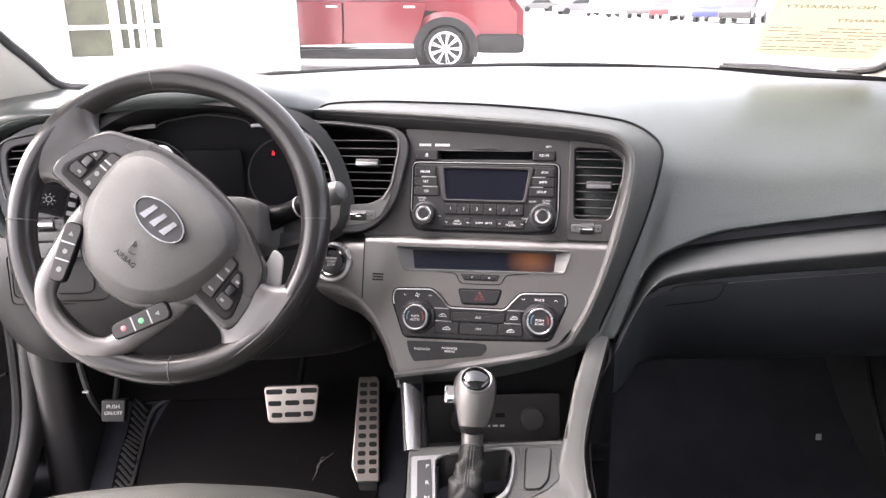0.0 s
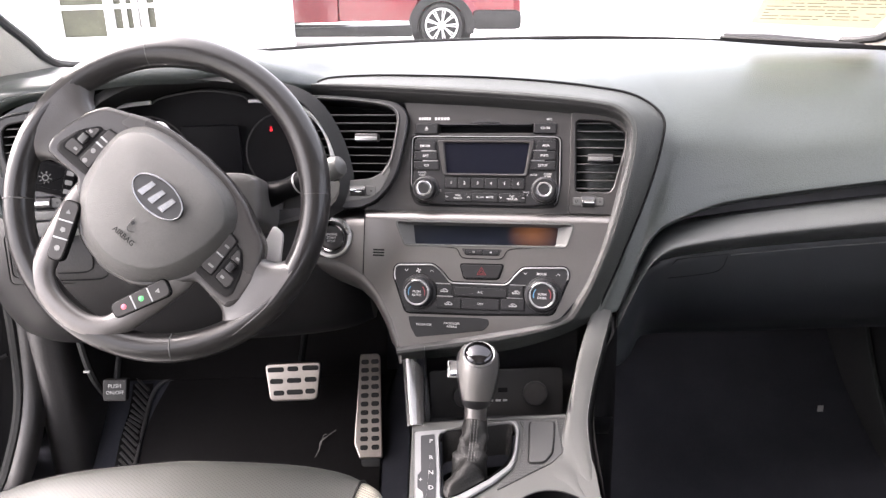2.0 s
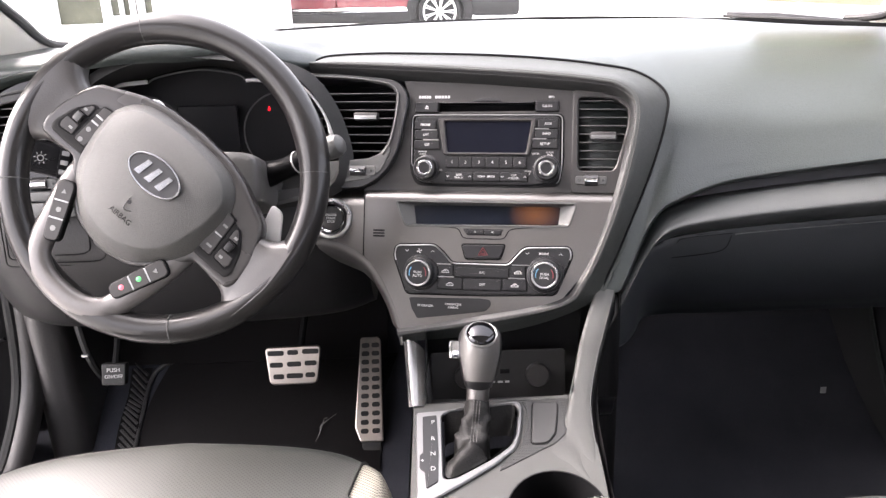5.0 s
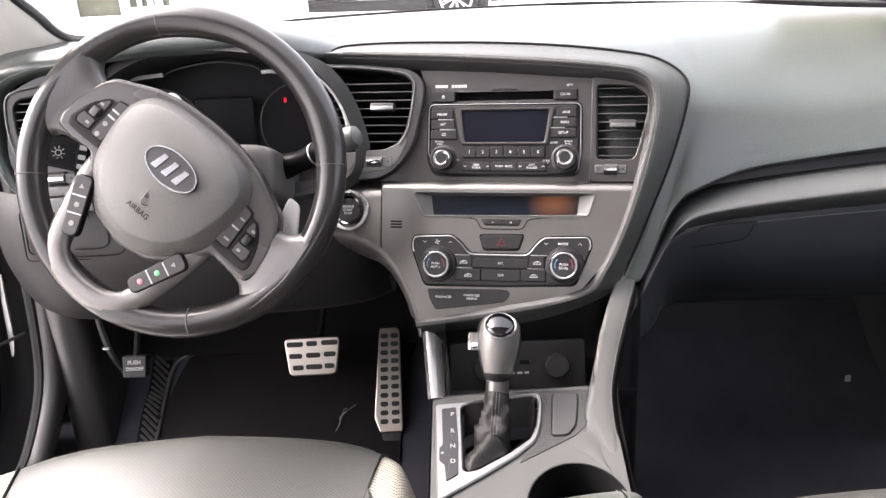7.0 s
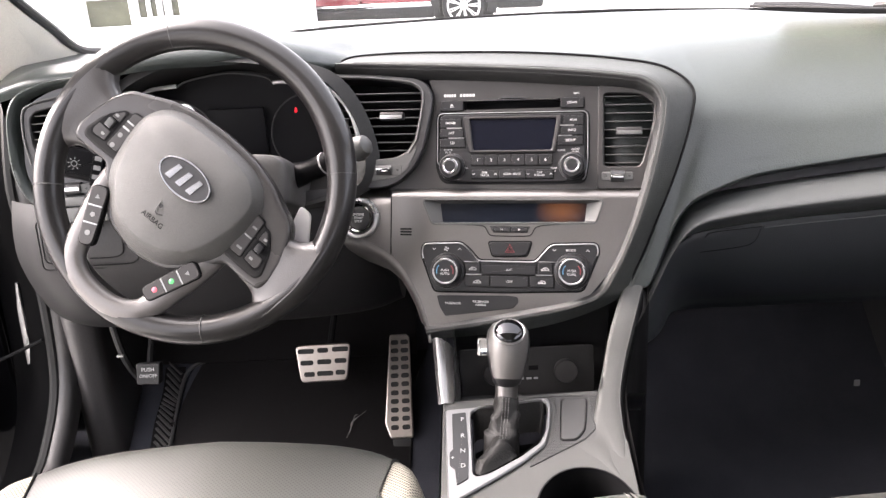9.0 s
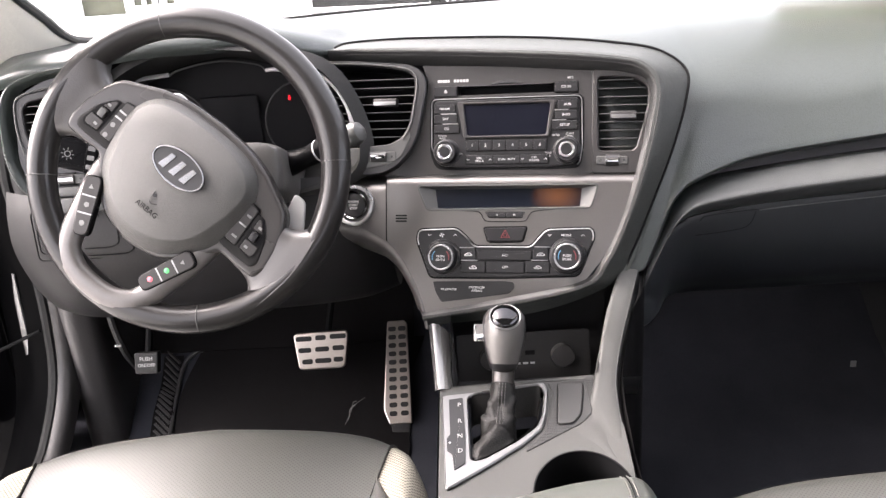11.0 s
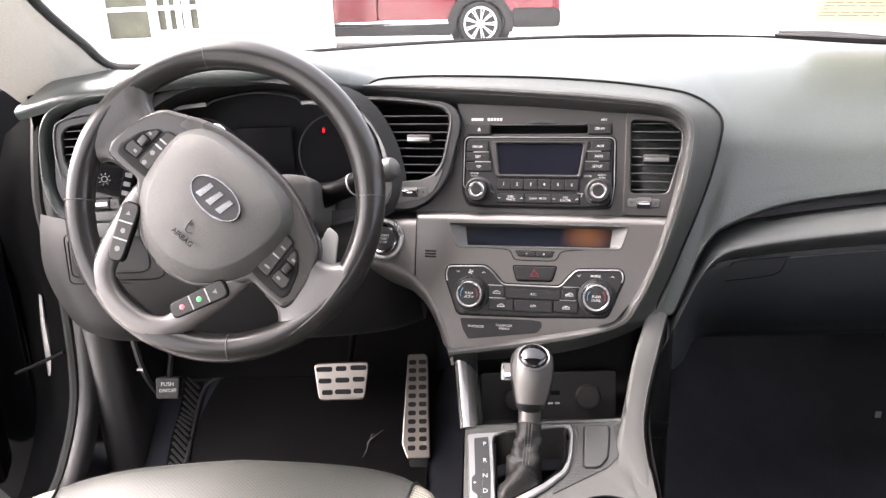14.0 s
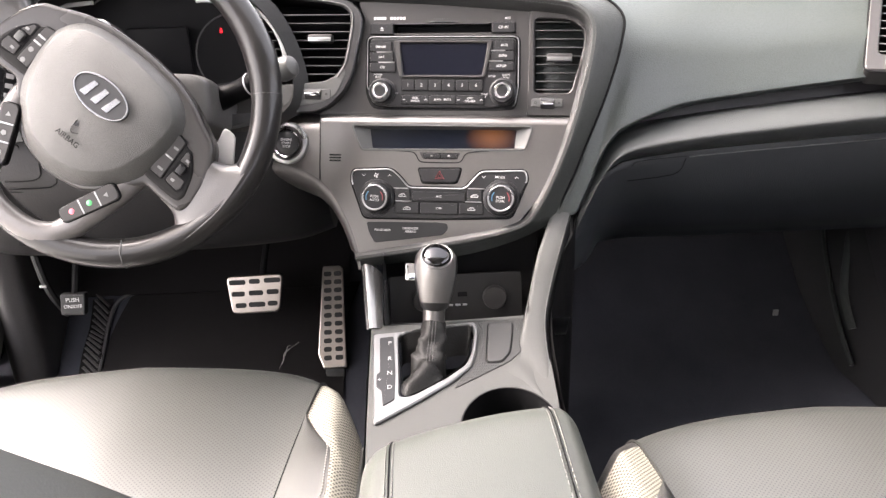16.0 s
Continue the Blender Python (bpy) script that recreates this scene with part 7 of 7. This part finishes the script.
# ---- armrest ----
ARMTHREAD = material("light_grey_armrest_thread", (0.12, 0.12, 0.112), 0.8)
arm = thing("armrest", "grey leather centre armrest lid with twin stitched seams", "armrest")
bm = bmesh.new()
rows = []
for y, zt, f in ((0.625, 0.655, 0.80), (0.628, 0.680, 0.92), (0.618, 0.700, 0.98), (0.595, 0.7105, 1.0), (0.55, 0.715, 1.0), (0.45, 0.718, 1.0), (0.30, 0.720, 1.0), (0.12, 0.718, 1.0), (0.09, 0.70, 0.98)):
    hw = 0.0950 * f
    skew = lambda x: 0.055 * ((0.105 - x) / 0.21) ** 1.6 * (1 if y > 0.5 else max(0.0, (y - 0.3) / 0.2))
    rows.append([(0.054 + x * hw / 0.1, y - skew(x), z) for x, z in ((-0.104, zt - 0.085), (-0.102, zt - 0.030), (-0.094, zt - 0.010), (-0.078, zt - 0.002), (-0.03, zt + 0.001), (0.03, zt + 0.001), (0.078, zt - 0.002), (0.094, zt - 0.010), (0.102, zt - 0.030), (0.104, zt - 0.085))])
smooth_sheet(bm, rows, 4, 4)
part("padded_lid", bm, ARMHIDE, arm, sharp=60)
for x in (-0.0740, -0.0710, -0.0680, 0.0680, 0.0710, 0.0740):
    bm = bmesh.new()
    pts = [(y, zt, f) for y, zt, f in ((0.618, 0.7005, 0.98), (0.595, 0.7105, 1.0), (0.55, 0.7148, 1.0), (0.45, 0.7178, 1.0), (0.30, 0.7198, 1.0), (0.12, 0.7178, 1.0))]
    path = crv([(0.054 + x * f, y - 0.055 * ((0.105 - x / 0.95) / 0.21) ** 1.6 * (1 if y > 0.5 else max(0.0, (y - 0.3) / 0.2)), zt - (0.0005 if abs(x) < 0.069 else 0.0004 if abs(x) < 0.0715 else 0.0010)) for y, zt, f in pts], 14)
    if 0.069 < abs(x) < 0.0715:
        tube(bm, path, 0.0007, 5)
        part("seam", bm, VOID, arm, "dark sewn seam")
        continue
    for a, b in zip(path, path[1:]):
        n = max(1, int((b - a).length / 0.0045))
        for k in range(n):
            tube(bm, [a.lerp(b, (k + 0.12) / n), a.lerp(b, (k + 0.82) / n)], 0.0007, 4)
    part("stitching", bm, ARMTHREAD, arm, "grey stitching")
bm = bmesh.new()
box(bm, (0.05, 0.33, 0.50), (0.17, 0.50, 0.30), 0.015)
part("storage_bin", bm, DARK, arm, "dark console bin below the lid")

# ---- pedals ----
def pedal(name, label, m, outline, slots, mat=STEEL, thick=0.006):
    t = thing(name, label, "pedal", m)
    part("rubber_backing", made(prism, outline, -0.012, -0.002, 0.002), RUBBER, t)
    p = part("plate", made(prism, outline, -0.003, thick - 0.003, 0.002), mat, t)
    for x, y, w in slots:
        part("slot", made(prism, rrect(x - w / 2, y - 0.0045, x + w / 2, y + 0.0045, 0.0042, 4), 0.0, thick - 0.0022, 0.0002), RUBBER, t, "dark rubber grip slot")
    return t


BR = basis((-0.2885, 1.330, 0.467), (1, 0, 0), (0, 0.42, 1))
outl = rounded(mm((-51, 34), (51, 36), (43, -33), (-42, -34)), 0.010)
sl = [(-0.031, 0.023, 0.030), (0.0, 0.024, 0.020), (0.032, 0.025, 0.030), (-0.030, 0.002, 0.024), (0.002, 0.003, 0.026), (0.032, 0.004, 0.022), (-0.026, -0.019, 0.020), (0.003, -0.018, 0.030), (0.031, -0.017, 0.018)]
bp = pedal("brake_pedal", "brushed steel brake pedal with dark rubber slots", BR, outl, sl)
part("arm", made(tube, [(0.01, 0.02, -0.01), (0.02, 0.10, -0.03), (0.04, 0.28, -0.02)], 0.006, 8), VOID, bp)
g0, g1 = Vector((-0.160, 1.282, 0.338)), Vector((-0.145, 1.400, 0.480))
GA = basis((g0 + g1) / 2, (1, 0, 0.02), g1 - g0)
hl = (g1 - g0).length / 2 + 0.004
outl = rounded([(-0.030, hl * -0.72), (-0.020, -hl), (0.022, -hl), (0.020, hl - 0.006), (0.014, hl), (-0.016, hl), (-0.018, hl - 0.004)], 0.003)
sl = []
for k in range(11):
    y = hl - 0.016 - k * (2 * hl - 0.030) / 10.3
    dx = -0.0035 * k / 10
    sl += [(-0.0085 + dx, y, 0.0145), (0.0100 + dx * 0.3, y, 0.0145)]
gp = pedal("accelerator_pedal", "tall brushed steel accelerator pedal with two rows of slots", GA, outl, sl)
part("hinge", made(box, (0.0, -hl - 0.022, -0.012), (0.035, 0.05, 0.02), 0.004), RUBBER, gp, "black plastic hinge")
PB = basis((-0.567, 1.227, 0.515), (1, 0, 0), (0, 0.30, 1))
outl = rounded(mm((-20, 19), (21, 19), (18, -18), (-21, -17)), 0.003)
pk = pedal("parking_brake_pedal", "grey rubber foot parking brake pedal with white legend", PB, outl, [], RUBBER)
lettering(pk, "PUSH", 0.0, 0.008, 0.0032, 0.0095, DIM)
lettering(pk, "ON/OFF", 0.0, -0.003, 0.0032, 0.0085, DIM)
part("arm", made(tube, [(0.0, 0.015, -0.01), (0.004, 0.08, -0.02), (0.01, 0.2, 0.0)], 0.006, 8), VOID, pk)
hr = thing("wiring_loom", "black cable loom hanging in the driver footwell", "cable")
part("cable", made(tube, crv([(-0.640, 1.28, 0.66), (-0.632, 1.27, 0.58), (-0.622, 1.27, 0.52), (-0.615, 1.30, 0.46)], 6), 0.0065, 8), RUBBER, hr)
part("clip", made(box, (-0.626, 1.260, 0.535), (0.011, 0.004, 0.004), 0.001), DIM, hr)

# ---- floor mat ----
mat = thing("floor_mat", "black rubber floor mat with ribbed edge", "floor mat")
FM = [(1.00, 0.278), (1.15, 0.279), (1.25, 0.298), (1.36, 0.365), (1.44, 0.420)]
bm = bmesh.new()
smooth_sheet(bm, [[(x + (0.03 if i == 4 else 0), y, z + 0.007) for x in (-0.575, -0.52, -0.35, -0.20, -0.135)] for i, (y, z) in enumerate(FM)], 4, 5)
thicken(bm, 0.006)
part("sheet", bm, MATT, mat)
RIBMAT = material("worn_grey_rubber_rib", (0.035, 0.034, 0.034), 0.5)
def toe(y):
    return interp(y, FM) + 0.010


pad = part("rib_pad", made(smooth_sheet, [[(x, y, toe(y) + 0.004) for x in (-0.620, -0.607, -0.594, -0.580)] for y in (1.20, 1.26, 1.32, 1.38, 1.42)], 3, 3), MATT, mat)
for k in range(22):
    y = 1.215 + 0.20 * k / 21
    part("rib", made(tube, [(-0.614, y + 0.012, toe(y + 0.012) + 0.007), (-0.586, y - 0.008, toe(y - 0.008) + 0.007)], 0.0028, 6), RIBMAT, mat)
bm = bmesh.new()
tube(bm, crv([(-0.52, 1.435, toe(1.435)), (-0.555, 1.425, toe(1.425) + 0.004), (-0.580, 1.40, toe(1.40) + 0.005), (-0.582, 1.30, toe(1.30) + 0.006), (-0.576, 1.20, toe(1.20) + 0.006)], 6), 0.004, 8)
part("raised_edge", bm, RIBMAT, mat)
# dead leaf fragment lying on the mat
lf = thing("leaf_scrap", "small pale dry leaf scrap on the floor mat", "leaf")
part("blade", made(tube, crv([(-0.258, 1.285, toe(1.285) + 0.004), (-0.247, 1.300, toe(1.30) + 0.006), (-0.244, 1.312, toe(1.312) + 0.005), (-0.218, 1.325, toe(1.325) + 0.008)], 5), [0.0005] * 4 + [0.0011] * 4 + [0.0016] * 4 + [0.0005] * 4, 5, flat=0.4), material("dry_leaf", (0.16, 0.155, 0.145), 0.8), lf)
part("stem", made(tube, crv([(-0.244, 1.306, toe(1.306) + 0.006), (-0.240, 1.318, toe(1.318) + 0.008), (-0.234, 1.320, toe(1.320) + 0.007)], 4), 0.0006, 5), material("dry_leaf_stem", (0.15, 0.145, 0.13), 0.8), lf)
tg = thing("paper_tag", "small crumpled pale tag in the passenger footwell", "tag")
part("scrap", made(box, (0.680, 1.330, 0.380), (0.010, 0.003, 0.012), 0.0006, None), DIM, tg)

# ---- windscreen sticker sheet and wipers ----
PAPER = material("pale_yellow_paper", (0.60, 0.59, 0.505), 0.8, blotch=0.06, blotch_scale=30)
pt = PAPER.node_tree
trl, mixs = pt.nodes.new("ShaderNodeBsdfTranslucent"), pt.nodes.new("ShaderNodeMixShader")
trl.inputs[0].default_value, mixs.inputs[0].default_value = (0.53, 0.52, 0.435, 1), 0.55
pt.links.new(pt.nodes["Principled BSDF"].outputs[0], mixs.inputs[1])
pt.links.new(trl.outputs[0], mixs.inputs[2])
pt.links.new(mixs.outputs[0], pt.nodes["Material Output"].inputs[0])
SH2 = basis((0.628, 1.295, 1.110), (1, -0.28, 0), (0, -0.86, 0.40)) @ Matrix.Translation((-0.0395, -0.1135, 0)) @ Matrix.Rotation(radians(-5), 4, "Z")
sheetp = thing("sale_notice", "yellow printed sale notice sheet fixed inside the windscreen", "notice", SH2)
bm = bmesh.new()
W2, H2 = 0.0975, 0.27
sheet(bm, [[(x, y, 0.004 * math.sin(9 * x + 4 * y)) for x in [-W2 + 2 * W2 * i / 8 for i in range(9)]] for y in [H2 * j / 8 for j in range(9)]])
thicken(bm, 0.0004)
part("sheet", bm, PAPER, sheetp)
INK = material("faded_brown_ink", (0.17, 0.155, 0.11), 0.8)
lettering(sheetp, "AS IS - NO WARRANTY", 0.002, 0.205, 0.0056, 0.0165, INK, mirror=True)
lettering(sheetp, "WARRANTY", 0.040, 0.160, 0.0056, 0.0150, INK, mirror=True)
bm = bmesh.new()
random.seed(4)
for k in range(8):
    y = 0.130 - 0.0125 * k
    x = -0.09
    while x < 0.085:
        w = random.uniform(0.008, 0.03)
        if random.random() < 0.75:
            box(bm, (min(x + w / 2, 0.09), y, 0.0056), (w, 0.0022, 0.0003), 0.0)
        x += w + 0.004
part("fine_print", bm, INK, sheetp, "faint unreadable print")

for x0, x1, nm in ((0.53, 0.80, 1), (-0.50, -0.15, 2)):
    w = thing("windscreen_wiper", "black windscreen wiper parked at the foot of the glass", "wiper", group="windscreen wipers")
    bm = bmesh.new()
    tube(bm, crv([(x0, screen_y(x0) + 0.045, 1.032), ((x0 + x1) / 2, screen_y((x0 + x1) / 2) + 0.05, 1.027), (x1, screen_y(min(x1, 0.74)) + 0.05, 1.018)], 6), 0.003 if nm == 1 else 0.0025, 6)
    part("blade", bm, RUBBER, w)
    bm = bmesh.new()
    tube(bm, [(x0 + 0.01, screen_y(x0) + 0.055, 1.036), (x0 + 0.08, screen_y(x0 + 0.08) + 0.06, 1.034), (x0 + 0.26, screen_y(x0 + 0.2) + 0.09, 1.014)], [0.003, 0.005, 0.006] if nm == 1 else [0.003, 0.004, 0.005], 6)
    part("arm", bm, BLACK, w)
# black frit and cowl edge along the foot of the glass
bm = bmesh.new()
sheet(bm, [[(x, screen_y(x) + dy, z - 0.006 * max(0, (x - MID - 0.30) / 0.4)) for x in [MID + 0.78 * (i / 10 - 1) for i in range(21)]] for dy, z in ((0.004, 0.95), (0.004, 1.027), (0.02, 1.031), (0.05, 1.031), (0.30, 1.015))])
tagged(part("trim_cowl", bm, material("matt_black_frit", (0.0012, 0.0012, 0.0012), 0.9, spec=0.02)), "black scuttle edge at the foot of the windscreen", "cowl", kind="structure")
bm = bmesh.new()
smooth_sheet(bm, [[(MID + x, y, z - 0.06 * abs(x / 0.8) ** 3) for x in (-0.82, -0.4, 0, 0.4, 0.82)] for y, z in ((1.74, 0.985), (1.95, 0.98), (2.3, 0.95), (2.6, 0.88), (2.75, 0.75), (2.80, 0.45))], 4, 4)
tagged(part("trim_bonnet", bm, PIANO), "black painted bonnet of the car", "bonnet", kind="structure")
for nm, sx in (("left", -1), ("right", 1)):
    bm = bmesh.new()
    smooth_sheet(bm, [[(MID + sx * (0.82 + dx), y, z) for y in (1.33, 1.60, 2.0, 2.4, 2.74)] for dx, z in ((-0.01, 0.91), (0.035, 0.84), (0.055, 0.70), (0.05, 0.50), (0.02, 0.32))], 4, 4)
    thicken(bm, 0.01)
    tagged(part("wall_front_wing_" + nm, bm, PIANO), "black painted front wing of the car", "car wing", kind="structure")
